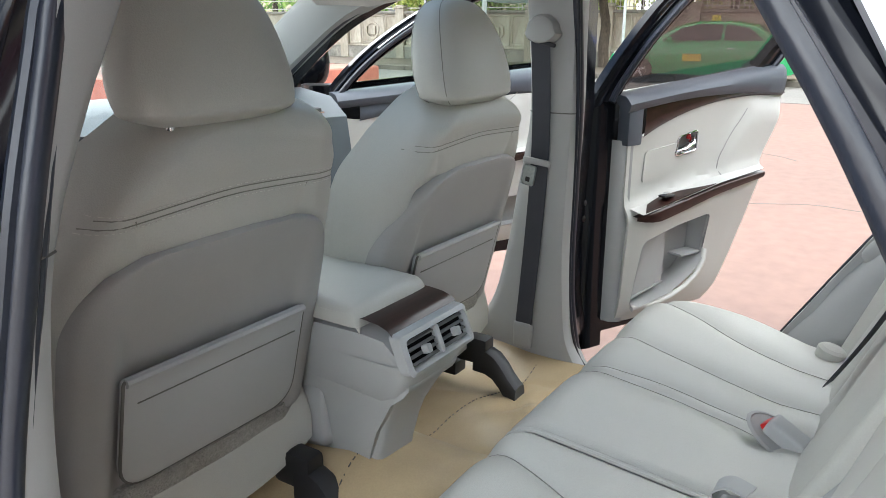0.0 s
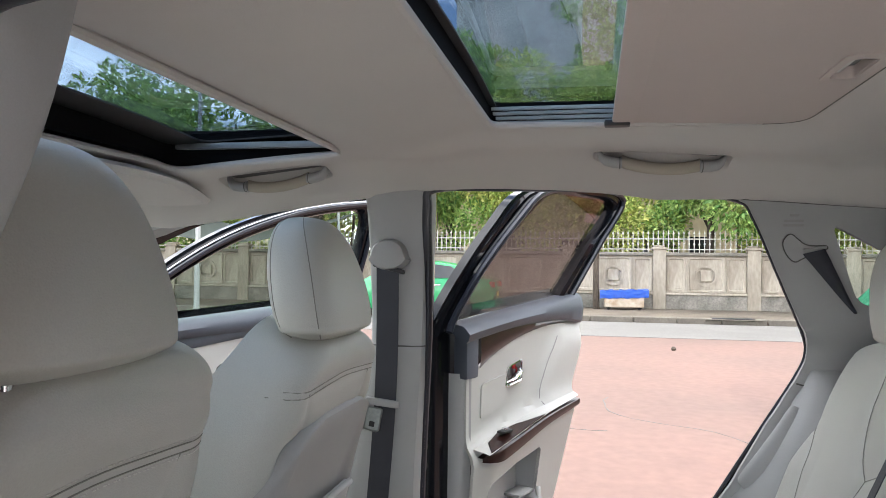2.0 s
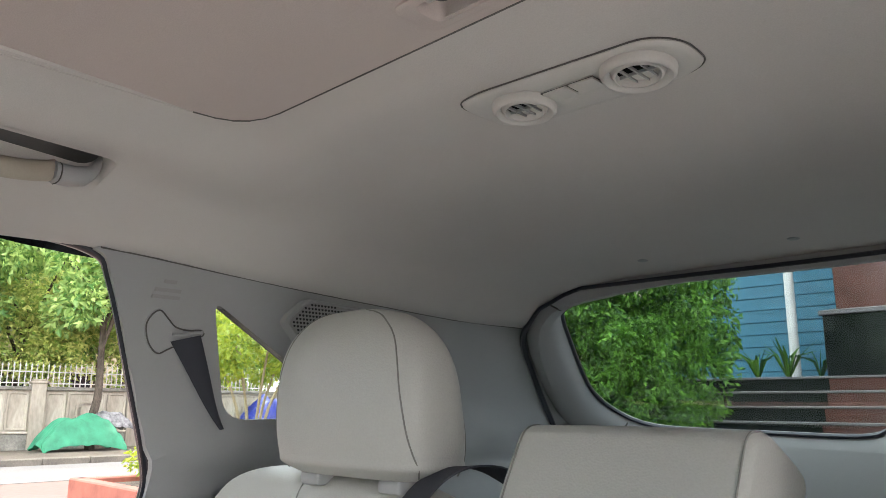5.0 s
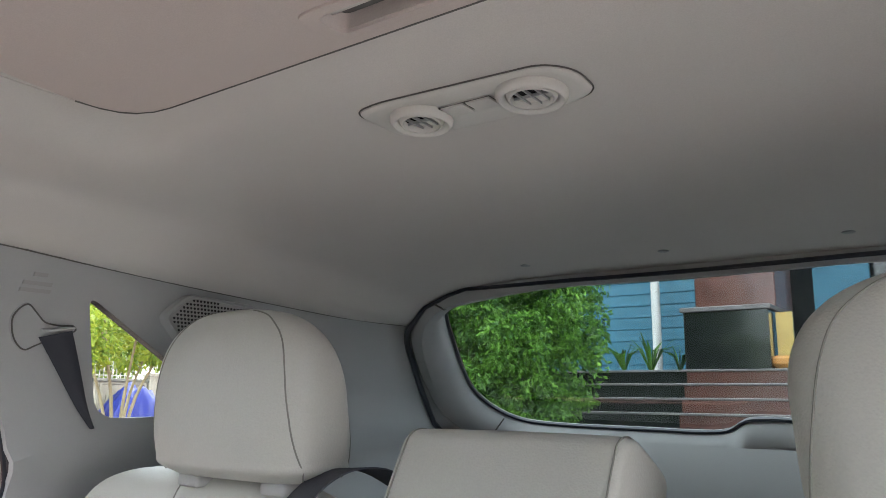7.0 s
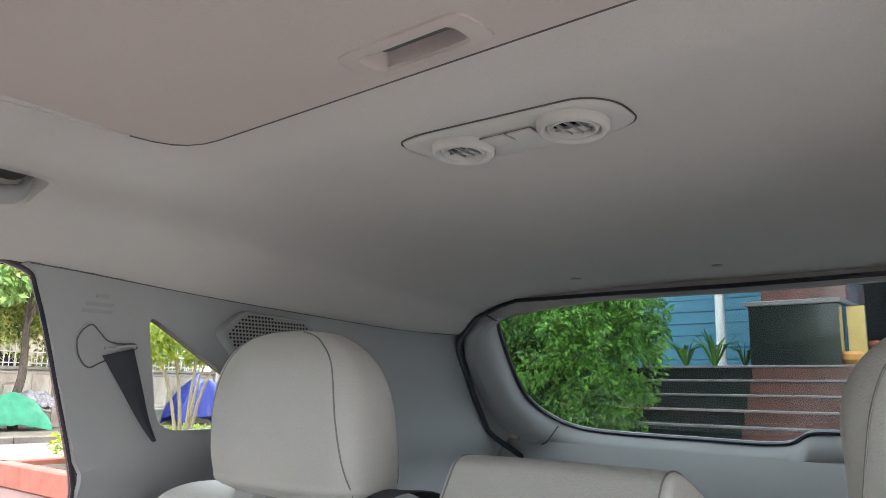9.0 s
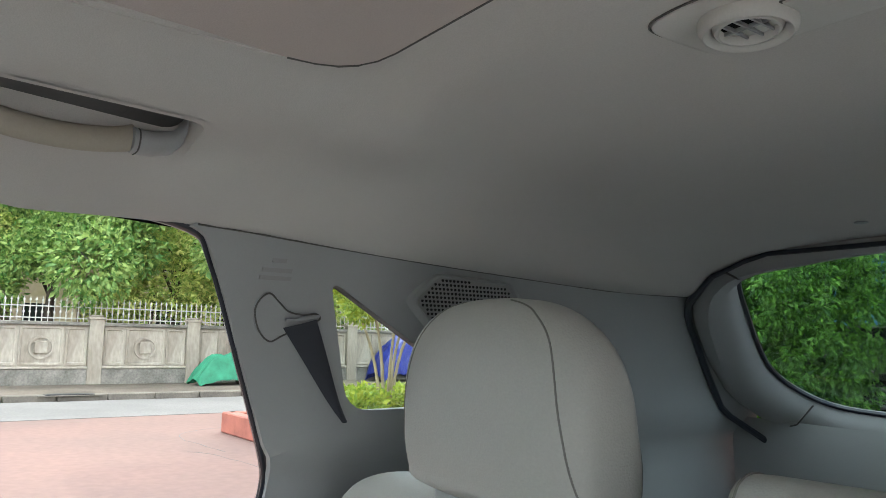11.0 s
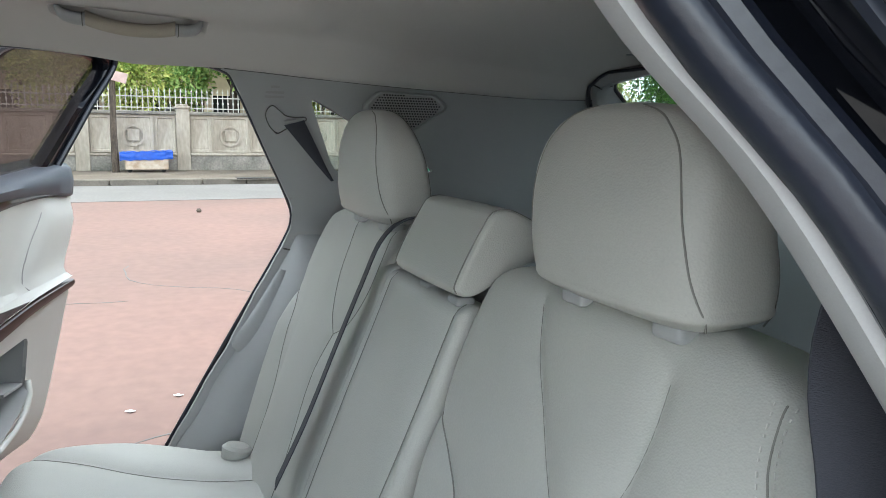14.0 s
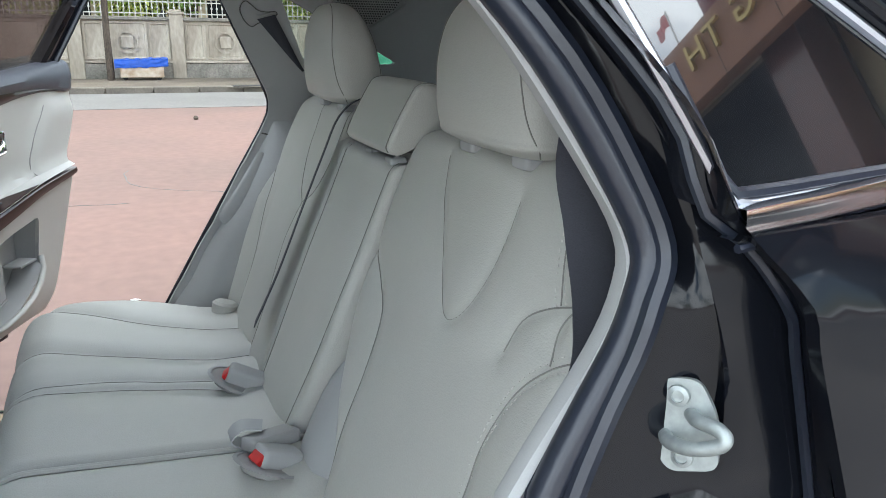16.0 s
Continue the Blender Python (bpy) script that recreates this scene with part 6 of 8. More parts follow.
    part("panel_crease", tube([at(u * L / 0.755, surf(u * L / 0.755, z) + 0.0005, z) for z, u in [(p.x, p.y) for p in spline([(z, u, 0) for z, u in CREASE], 6)] if z < 1.145], 0.0016, 6), TRIM_DARK, skin, "sharp moulded crease")
    # handle in its recess
    part("handle_cup", loft([[at(u, surf(u, z) + 0.003, z) for u, z in recess], [at(hw[0] + (u - hw[0]) * 0.9, 0.040, hw[1] + (z - hw[1]) * 0.9) for u, z in recess]]), TRIM, skin)
    part("cup_back", panel(recess, lambda u, z: at(hw[0] + (u - hw[0]) * 0.9, 0.040, hw[1] + (z - hw[1]) * 0.9), [], 0.03), TRIM_DARK, skin)
    part("cup_rim", tube([at(u, surf(u, z) + 0.004, z) for u, z in recess], 0.0025, 6, closed=True), CHROME, skin, "chrome rim")
    part("handle", tube([at(hw[0] + a, 0.058 + b, hw[1] + c) for a, b, c in ((0.040, 0.0, 0.016), (0.020, 0.014, 0.004), (-0.010, 0.016, -0.010), (-0.036, 0.002, -0.020))], [0.006, 0.010, 0.010, 0.006], 10, flat=0.6), CHROME, skin, "chrome door handle")
    part("lock_flag", box((0.012, 0.010, 0.022), at(hw[0] + 0.028, 0.052, hw[1] + 0.022), 0.002), RED, skin, "red lock flag")
    # armrest strip of wood with the window switch
    strip = [Vector(at(u, surf(u, z - 0.03) + 0.008, z)) for u, z in [(p.x, p.y) for p in spline([(u, z, 0) for u, z in arm], 6)]]
    part("wood_strip", loft([[p + N * (dn if dn < 0 else dn * min(1, 0.2 + k_ / 4)) + Vector((0, 0, dz * min(1, 0.25 + k_ / 4) * (1 - 0.55 * k_ / len(strip)))) for k_, p in enumerate(strip)] for dn, dz in ((-0.03, 0.014), (0.002, 0.013), (0.007, 0.008), (0.008, -0.010), (0.004, -0.026), (-0.02, -0.028))], closed=False), WOOD, door, "dark wood armrest strip")
    sw = (0.2026, 0.917) if rear else (0.40, 0.885)
    part("armrest_top", loft([[at(u, 0.062 + (0.060 * k + 0.045 * (1 - k) * (u - arm[0][0]) / (arm[-1][0] - arm[0][0])), lerp_table(arm, u) + 0.024 - 0.010 * k) for u in steps(arm[0][0], arm[-1][0], 16)] for k in (0.0, 0.3, 0.7, 1.0)], closed=False), DOOR_WHITE, door, "light grey armrest top")
    plate = round_poly([(arm[0][0] + 0.01, 0.98), (arm[0][0] + 0.05, 0.40), (arm[0][0] + 0.12, 0.12), (arm[0][0] + 0.19, 0.30), (arm[0][0] + 0.30, 0.98)], 0.004)
    part("switch_plate", panel(plate, lambda u, k: at(u, 0.062 + (0.060 * k + 0.045 * (1 - k) * (u - arm[0][0]) / (arm[-1][0] - arm[0][0])), lerp_table(arm, u) + 0.0275 - 0.010 * k), [], 0.05, 0.002, Vector((0, 0, -1))), WOOD, door, "dark wood switch plate")
    part("switch_panel", box((0.044, 0.024, 0.006), at(sw[0], 0.098, sw[1] - 0.002), 0.003, 2, (0, 0, swing - 90)), BLACK_PLASTIC, door, "black window switch base")
    part("switch", box((0.018, 0.013, 0.008), at(sw[0], 0.098, sw[1] + 0.003), 0.003, 2, (12, 0, swing - 90)), CHROME, door, "window switch")
    # wooden wedge under the belt line, soft top
    wl = [(p.x, p.y) for p in spline([(u, z, 0) for u, z in top], 5)]
    zl = smooth_table([(0.03, 1.140), (0.10, 1.150), (0.3, 1.168), (0.5, 1.172), (0.6, 1.170), (0.70, 1.158), (0.80, 1.150)] if rear else [(0.03, 1.10), (0.4, 1.115), (1.05, 1.12)])
    z_low, z_top = (lambda u: lerp_table(zl, u)), (lambda u: belt_a + (belt_b - belt_a) * (u - 0.06) / (L - 0.06) + 0.022)
    part("wood_wedge", loft([[at(u, 0.064, z - 0.004) for u, z in wl], [at(u, 0.068, z + 0.001) for u, z in wl], [at(u, 0.072, max((z + z_low(u)) / 2, z + 0.002)) for u, z in wl], [at(u, 0.070, max(z_low(u), z + 0.003) + 0.004) for u, z in wl]], closed=False), WOOD if rear else BLUEGREY, door, "dark wood wedge under the window sill")
    soft = []
    for u in steps(0.050 if rear else 0.015, L + 0.005, 30):
        a, b = z_low(u), z_top(u)
        e = min(1.0, max(0.0, (L + 0.008 - u) / 0.03)) ** 0.5
        m_ = (a + b) / 2
        a, b = m_ - (m_ - a) * (0.6 + 0.4 * e), m_ + (b - m_) * (0.6 + 0.4 * e)
        soft.append([at(u, w * (0.7 + 0.3 * e), z) for w, z in ((0.060, a), (0.073, a + 0.001), (0.080, a + 0.008), (0.084, (a + b) / 2), (0.078, b - 0.016), (0.066, b - 0.004), (0.040, b), (0.012, b))])
    part("sill_pad", loft(soft, closed=False, caps=True), BLUEGREY, door, "dark blue grey padded window sill")
    if rear:
        part("corner_block", box((0.056, 0.040, 0.108), at(0.090 if rear else 0.060, 0.050, 1.110 if rear else 1.08), 0.008, 2, (0, 0, swing - 90)), BLUEGREY, door, "dark corner block")
    # window frame and glass
    fi, fo = [(p.x, p.y) for p in spline([(u, z, 0) for u, z in frame_in], 5)], [(p.x, p.y) for p in spline([(u, z, 0) for u, z in frame_out], 5)]
    lean = lambda z: 0.02 + 0.30 * max(0.0, z - 1.2)
    part("window_frame", loft([[at(u * (1 - t) + a * t, w + lean(z * (1 - t) + b * t), z * (1 - t) + b * t) for (u, z), (a, b) in zip(fi, fo)] for t, w in ((0.0, -0.020), (0.0, 0.012), (0.12, 0.022), (0.45, 0.022), (0.55, 0.008), (0.7, 0.008), (0.8, 0.0), (1.0, -0.004), (1.0, -0.030), (0.0, -0.020))], closed=False), BLACK_PAINT, door, "glossy black window frame")
    part("frame_seal", tube([at(u * 0.5 + a * 0.5, 0.026 + lean((z + b) / 2), (z + b) / 2) for (u, z), (a, b) in zip(fi, fo)], 0.009, 8), RUBBER, door, "black rubber frame seal")
    if not rear:
        part("frame_trim", tube([at(u * 0.25 + a * 0.75, 0.020 + lean(z * 0.25 + b * 0.75), z * 0.25 + b * 0.75) for (u, z), (a, b) in zip(fi[5:], fo[5:])], 0.003, 8), ALLOY_EDGE, door, "bright frame trim")
    part("glass", panel([(u, z) for u, z in fi], lambda u, z: at(u, -0.004 + lean(z), z), [], 0.10, 0.004, -N), GLASS_TINT if rear else GLASS_LIGHT, door, "lightly tinted window glass")
    # outer skin, hinge edge and hardware
    skin_out = [(-0.03, 0.48), (-0.03, 1.16), (L, 1.22)] + [(u + 0.05, z) for z, u in end[1:]] + [(end[-1][1], 0.46)]
    part("outer_skin", panel(skin_out, lambda u, z: at(u, -0.070 - 0.03 * math.exp(-(((z - 0.85) / 0.2) ** 2)), z), [], 0.06, 0.008, N), BLACK_PAINT, door, "black painted outer skin")
    part("hinge_face", loft([[at(u, w, z) for u, w in ((-0.03, -0.072), (-0.036, -0.03), (-0.030, 0.0), (-0.015, 0.012), (0.010, 0.020), (u0 - 0.012, 0.022), (u0 - 0.005, -0.01))] for z in steps(0.48, 1.17, 10)], closed=False), BLACK_PAINT, door, "black painted hinge face")
    for z in (0.66, 1.00):
        hg = box((0.05, 0.07, 0.05), at(-0.055, -0.020, z), 0.008, 2, (0, 0, swing - 60))
        part("hinge", cyl(0.011, 0.07, at(-0.062, -0.010, z), bm=hg), BLACK_PAINT, door, "black door hinge")
    part("check_strap", box((0.14, 0.008, 0.022), at(-0.045, 0.000, 0.885), 0.003, 2, (0, 0, swing - 70)), STEEL, door, "steel door check strap")
    for dz in (-0.022, 0.022):
        part("bolt", cyl(0.010, 0.012, at(-0.026, 0.006, 0.885 + dz), (90, 0, swing), 10), BLACK_PLASTIC, door, "black bolt head")
    part("cable_boot", tube([at(-0.03, -0.03, 0.775), at(-0.07, -0.03, 0.77), at(-0.11, -0.015, 0.765)], [0.017, 0.021, 0.017], 12), RUBBER, door, "ribbed rubber cable boot")
    return door, at


rear_door, _ = open_door((0.86, 0.80), 68.0, "open rear car door with light grey panel and wood strip", True)
front_door, fd_at = open_door((0.855, 1.73), 67.0, "open front car door with light grey panel and chrome handle", False)
mirror = thing("wing_mirror", "black painted wing mirror on the open front door", "mirror")
part("housing", pillow([(1.145 + 0.20 * t, 0.070 * a, 0.105 * b, fd_at(0.02, -0.20, 0).x, fd_at(0.02, -0.20, 0).y) for t, a, b in ((0.0, 0.3, 0.4), (0.1, 0.8, 0.8), (0.35, 1, 1), (0.7, 0.95, 0.95), (0.92, 0.7, 0.7), (1.0, 0.3, 0.3))], 28), BLACK_PAINT, mirror)
part("foot", box((0.05, 0.12, 0.04), tuple(fd_at(0.03, -0.08, 1.15)), 0.012, 2, (0, 0, 20)), BLACK_PLASTIC, mirror, "black mirror foot")

# ---- fittings on the roof and the pillars ----
def grab_handle(cx, cy, length, label):
    """A folded handle in a hollow of the lining: two hinge caps and a bowed grip between them."""
    g = thing("grab_handle", label, "grab handle", "grab handles")
    z = liner_bulge
    hollow = [[Vector((x, y, z(x, y) + d)) for x, y in handle_ring(cx, cy, length, k)] for k, d in ((0.010, -0.0012), (0.004, -0.0014), (0.001, 0.004), (-0.003, 0.020), (-0.010, 0.031), (-0.022, 0.034))]
    part("tray", loft(hollow[:4]), LINER, g, "moulded hollow in the lining")
    # the hollow's shade is painted: its floor is dark grey, not lining
    part("tray_floor", loft(hollow[3:], caps=True), GREY_WELL, g, "hollow floor coloured dark for its shade")
    path = []
    for t in steps(-1, 1, 24):
        y = cy + t * length / 2 * 0.70
        path.append((cx + 0.010, y, z(cx + 0.010, y) - 0.004 - 0.012 * (1 - t * t) ** 0.8))
    part("bar", tube(path, 0.0110, 14, flat=0.72, up=(1, 0, 0)), GRIP, g, "curved cream grip")
    for e in (-1, 1):
        rings_ = []
        for a, lift, wd in ((0.66, -0.010, 0.0150), (0.70, -0.011, 0.0158), (0.84, -0.010, 0.0165), (0.98, -0.006, 0.0160), (1.06, 0.002, 0.0145), (1.09, 0.010, 0.0125)):
            y = cy + e * a * length / 2
            rings_.append([Vector((cx + 0.008 + wd * math.copysign(abs(math.cos(q)) ** 0.7, math.cos(q)), y, z(cx, y) + lift + 0.010 * math.sin(q))) for q in [2 * math.pi * k / 16 for k in range(16)]])
        part("end_cap", loft(rings_, caps=True), TRIM, g, "grey hinge cap")
        part("cap_joint", tube([Vector(v) for v in rings_[1]] , 0.0007, 5, closed=True), SEAM, g)
    return g


grab_handle(*HANDLES[0], "folded grab handle with cream grip over the open rear door")
grab_handle(*HANDLES[1], "folded grab handle with cream grip over the open front door")

# overhead console: a shallow plate with two round swivel vents
unit = thing("overhead_console", "pale grey overhead console with two round vents", "overhead console")
ocz = liner_bulge
body = round_poly([(0.108, 0.034), (0.102, -0.022), (0.080, -0.032), (-0.068, -0.034), (-0.087, -0.024), (-0.088, 0.012), (-0.070, 0.032), (0.080, 0.040)], [0.02, 0.02, 0.02, 0.02, 0.02, 0.02, 0.02, 0.02])
oc_ring = lambda k, d: [Vector((0.010 + (x - 0.010) * (1 - k / 0.10), y * (1 - k / 0.036), ocz(x, y) + d)) for x, y in body]
part("plate", loft([oc_ring(k, d) for k, d in ((-0.002, 0.004), (-0.001, -0.0018), (0.001, -0.0034), (0.004, -0.0042), (0.016, -0.0044), (0.030, -0.0044))], caps=True), TRIM_PALE, unit)
part("plate_joint", tube(oc_ring(-0.0022, -0.0006), 0.0007, 6, closed=True), SEAM, unit)
for x, y, r in ((0.060, 0.004, 0.0275), (-0.046, 0.001, 0.0290)):
    z0 = ocz(x, y) - 0.004
    bezel = part("ring", lathe([(r, 0.003), (r, -0.0014), (r * 0.985, -0.0046), (r * 0.94, -0.0070), (r * 0.88, -0.0078), (r * 0.80, -0.0068), (r * 0.745, -0.0040), (r * 0.71, -0.0008)], (x, y, z0), (3, 0, 0), 40, caps=False), TRIM_PALE, unit, "round pale vent bezel")
    # flat black disc stands in for the shade deep in the vent
    part("core", cyl(r * 0.74, 0.0006, (x, y, z0 - 0.0009), seg=28), SHAFT, bezel)
    ball = part("swivel", lathe([(r * 0.72, -0.0010), (r * 0.70, -0.0040), (r * 0.645, -0.0062), (r * 0.59, -0.0064), (r * 0.555, -0.0044), (r * 0.55, -0.0010)], (x, y, z0), (4, 2, 0), 32, caps=False), TRIM_PALE, unit, "turning vent collar")
    for k in range(3):
        dx = (k - 1) * r * 0.30
        half_ = math.sqrt(max((r * 0.55) ** 2 - dx * dx, 0))
        part("vane", box((0.0011, 2 * half_, 0.0030), (x + dx, y, z0 - 0.0028), 0, 1, (0, 14, 0)), TRIM, ball)
    part("cross_vane", box((r * 1.08, 0.0012, 0.0024), (x, y, z0 - 0.0026)), TRIM, ball)
for x in (0.022, -0.003):
    part("switch", box((0.0225, 0.025, 0.003), (x, 0.002, ocz(x, 0) - 0.0044), 0.001, 2), TRIM_PALE, unit, "flush push switch")
    part("switch_gap", tube([Vector((x + a, 0.002 + b, ocz(x, 0) - 0.0046)) for a, b in ((-0.0122, -0.0135), (0.0122, -0.0135), (0.0122, 0.0135), (-0.0122, 0.0135))], 0.0005, 4, closed=True), SEAM, unit)

# speaker grille on the rear pillar
spk = thing("speaker_grille", "grey perforated speaker grille behind the side window", "speaker")
gp = quarter_place(1)
go = round_poly([(-0.118, 1.398), (-0.145, 1.428), (-0.262, 1.424), (-0.292, 1.400), (-0.225, 1.352), (-0.190, 1.345)], 0.012)
gc = (-0.20, 1.393)
sc_ = lambda k: [(gc[0] + (y - gc[0]) * k, gc[1] + (z - gc[1]) * k) for y, z in go]
part("surround", loft([[gp(y, z) + Vector((-d, 0, 0)) for y, z in sc_(k)] for k, d in ((1.10, 0.0), (1.05, 0.007), (0.98, 0.009), (0.93, 0.006))]), TRIM, spk)
part("mesh_plate", panel(sc_(0.94), lambda y, z: gp(y, z) + Vector((-0.0065, 0, 0)), [], 0.03), TRIM_DARK, spk)
pts_ = []
for i in range(-16, 17):
    for j in range(-9, 10):
        p = (gc[0] + (i + 0.5 * (j % 2)) * 0.0058, gc[1] + j * 0.0050)
        if inside(p, sc_(0.90)):
            pts_.append(p)
bm = bmesh.new()
for y, z in pts_:
    c = gp(y, z) + Vector((-0.0072, 0, 0))
    vs = [bm.verts.new(c + Vector((0, 0.0021 * math.cos(t), 0.0021 * math.sin(t)))) for t in [math.pi * k / 3 for k in range(6)]]
    bm.faces.new(vs)
tagged(part("perforation", bm, BLACK_PLASTIC, spk), kind="stuff")

# moulded lettering below the lining, far too small to read
lab = thing("airbag_label", "tiny embossed lettering on the pillar trim", "label")
for k, (w, dz) in enumerate(((0.016, 0.010), (0.034, 0.0), (0.036, -0.008))):
    part("line", prism([(-w / 2, -0.0022), (w / 2, -0.0022), (w / 2, 0.0022), (-w / 2, 0.0022)], lambda y, z: gp(0.058 + y, 1.421 + dz + z) + Vector((-0.0005, 0, 0)), lambda y, z: gp(0.058 + y, 1.421 + dz + z) + Vector((-0.0014, 0, 0))), TRIM_DARK, lab)

# door striker on the near jamb
stk = thing("door_striker", "zinc steel door striker loop on its bolted plate", "striker", at=pose(-0.735, -0.013, 1.072, 0, 0, 0))
SQ = Matrix.LocRotScale((0, 0, 0), Euler((radians(6), radians(10), radians(36))), (0.74, 0.74, 0.74))
pl_ = round_poly([(-0.028, -0.040), (0.020, -0.046), (0.032, -0.020), (0.034, 0.022), (0.018, 0.046), (-0.016, 0.046), (-0.030, 0.012)], 0.012)
part("plate", prism(pl_, lambda a, c: SQ @ Vector((a, 0.0, c)), lambda a, c: SQ @ Vector((a, 0.006, c))), STEEL, stk)
part("loop", tube([SQ @ Vector(v) for v in spline([(0.020, 0.004, -0.010), (0.012, 0.018, -0.012), (-0.010, 0.030, -0.012), (-0.034, 0.034, -0.006), (-0.042, 0.034, 0.002), (-0.034, 0.030, 0.009), (-0.016, 0.022, 0.012), (-0.006, 0.004, 0.012)], 6)], 0.0052, 12), STEEL, stk, "bent steel loop")
for c in (0.030, -0.029):
    o = SQ @ Vector((0.004, 0.008, c))
    scr = part("screw", lathe([(0.0105, 0.0), (0.010, 0.003), (0.006, 0.0042), (0.0055, 0.002), (0.0, 0.002)], (0, 0, 0), (0, 0, 0), 16), STEEL, stk, "star head screw")
    scr.matrix_basis = Matrix.Translation(o) @ SQ @ pose(0, 0, 0, -90)
plate_lab = thing("body_plate", "small dark data sticker with pale bars on the jamb", "label", at=pose(-0.728, 0.012, 1.005, 6, 8, 36))
part("sticker", box((0.050, 0.0016, 0.020), (0, 0.0, 0)), BLACK_PLASTIC, plate_lab)
part("bar", box((0.030, 0.001, 0.005), (0.006, 0.0014, 0.002)), TRIM, plate_lab, "pale bar")
part("disc", cyl(0.005, 0.001, (-0.017, 0.0014, 0.002), (90, 0, 0), 12), TRIM, plate_lab, "pale disc")

# ---- near side rear quarter: panel, side window, bright strip ----
def outer_x(y, z):
    return -(0.800 - 0.32 * max(z - 1.17, 0.0) + 0.07 * (1 - math.exp(-max(0.0, -0.03 - y) / 0.30)) * (1 - ease(1.20, 1.24, z)) - 0.05 * max(0.0, 0.9 - z) ** 2 - 0.25 * max(0.0, -0.6 - y) ** 2)


def glass_x(z):
    return -(0.757 - 0.36 * (z - 1.24))


edge_o = [(lerp_table(PILLAR["panel"][0], z), z) for z in steps(1.22, 1.0, 20)] + [(-0.06, 0.93), (0.02, 0.80), (0.13, 0.62), (0.22, 0.50)]
part("rear_quarter", panel(edge_o + [(0.22, 0.40), (-1.4, 0.40), (-1.45, 1.0), (-1.15, 1.262), (-0.50, 1.246)], lambda y, z: Vector((outer_x(y, z), y, z)), [], 0.04, 0.01, (1, 0, 0)), BLACK_PAINT, car_body, "glossy black rear quarter panel")
win = round_poly([(0.137, 1.480), (0.100, 1.418), (0.060, 1.355), (0.021, 1.287), (-0.006, 1.233), (-0.142, 1.242), (-0.285, 1.252), (-0.161, 1.328), (-0.109, 1.358), (0.0, 1.421)], [0.01, 0.01, 0.01, 0.01, 0.018, 0.01, 0.012, 0.02, 0.02, 0.02])
glass_o = thing("quarter_window", "dark glossy rear side window in a satin metal edge", "window", kind="structure")
part("glass", panel(win, lambda y, z: Vector((glass_x(z), y, z)), [], 0.08, 0.004, (1, 0, 0)), MIRROR_GLASS, glass_o, "dark mirroring side glass")
part("window_edge", tube([Vector((glass_x(z) - 0.001, y, z)) for y, z in win], 0.0045, 8, closed=True), ALLOY_EDGE, glass_o, "satin metal window edge")
part("corner_seal", tube([Vector((glass_x(z) - 0.002, y, z)) for y, z in ((0.030, 1.315), (0.012, 1.275), (0.002, 1.250), (-0.008, 1.240), (-0.040, 1.241), (-0.12, 1.246), (-0.26, 1.254))], 0.005, 8), RUBBER, glass_o, "soft black rubber corner")
# black frame between jamb and glass, roof edge above the glass
part("window_frame", loft([[Vector((-(lerp_table(PILLAR["groove"][1], z) + a) , lerp_table(PILLAR["groove"][0], z) + b, z)) for z in steps(1.232, 1.47, 18)] for a, b in ((-0.03, -0.005), (0.0, 0.0), (0.006, -0.004), (0.004, -0.016), (-0.004, -0.026), (-0.03, -0.03))], closed=False), BLACK_PAINT, car_body, "glossy black window frame")
part("roof_edge", loft([[Vector((glass_x(z) - a, y, z + b)) for y, z in ((0.20, 1.515), (0.137, 1.484), (0.0, 1.425), (-0.109, 1.362), (-0.161, 1.332), (-0.29, 1.256), (-0.60, 1.276), (-0.95, 1.30))] for a, b in ((0.0, 0.0), (0.012, 0.004), (0.014, 0.016), (0.0, 0.05), (-0.05, 0.14))], closed=False), BLACK_PAINT, car_body, "black roof edge over the side window")
strip_ = [(0.000, 1.224), (-0.03, 1.2265), (-0.06, 1.2285), (-0.12, 1.234), (-0.3, 1.248), (-0.6, 1.270), (-0.9, 1.292)]
part("bright_strip", loft([[Vector((-(0.775 - 0.36 * (z - 1.224) + a), y + c, z + b)) for y, z in strip_] for a, b, c in ((-0.02, 0.011, -0.004), (0.0, 0.010, -0.003), (0.004, 0.004, 0.0), (0.004, -0.004, 0.0), (0.0, -0.009, 0.0), (-0.02, -0.010, 0.0))], closed=False), CHROME, car_body, "chrome strip under the side window")
part("strip_shadow_gap", tube([Vector((-(0.778 - 0.36 * (z - 1.224)), y + 0.004, z - 0.012)) for y, z in strip_], 0.003, 6), RUBBER, car_body)

# ---- dashboard and windscreen, glimpsed ahead ----
dash = thing("dashboard", "blue grey dashboard with radio buttons and a round knob", "dashboard")
part("top", loft([[Vector((x, y - 0.10 * (abs(x) / 0.7) ** 2, z)) for x in steps(-0.72, 0.72, 20)] for y, z in ((1.62, 0.70), (1.60, 0.96), (1.62, 1.10), (1.68, 1.155), (1.80, 1.175), (2.10, 1.15))], closed=False), DASH, dash)
part("radio_panel", box((0.30, 0.02, 0.10), (0.02, 1.605, 1.075), 0.01, 2, (-14, 0, 0)), BLACK_PLASTIC, dash, "dark radio panel")
for k in range(4):
    part("button", box((0.046, 0.012, 0.014), (-0.07 + k * 0.055, 1.592, 1.105), 0.003, 2, (-14, 0, 0)), DASH, dash, "radio button")
part("knob", cyl(0.018, 0.02, (-0.10, 1.588, 1.05), (76, 0, 0), 18, bevel=0.003), BLACK_PLASTIC, dash, "round knob")
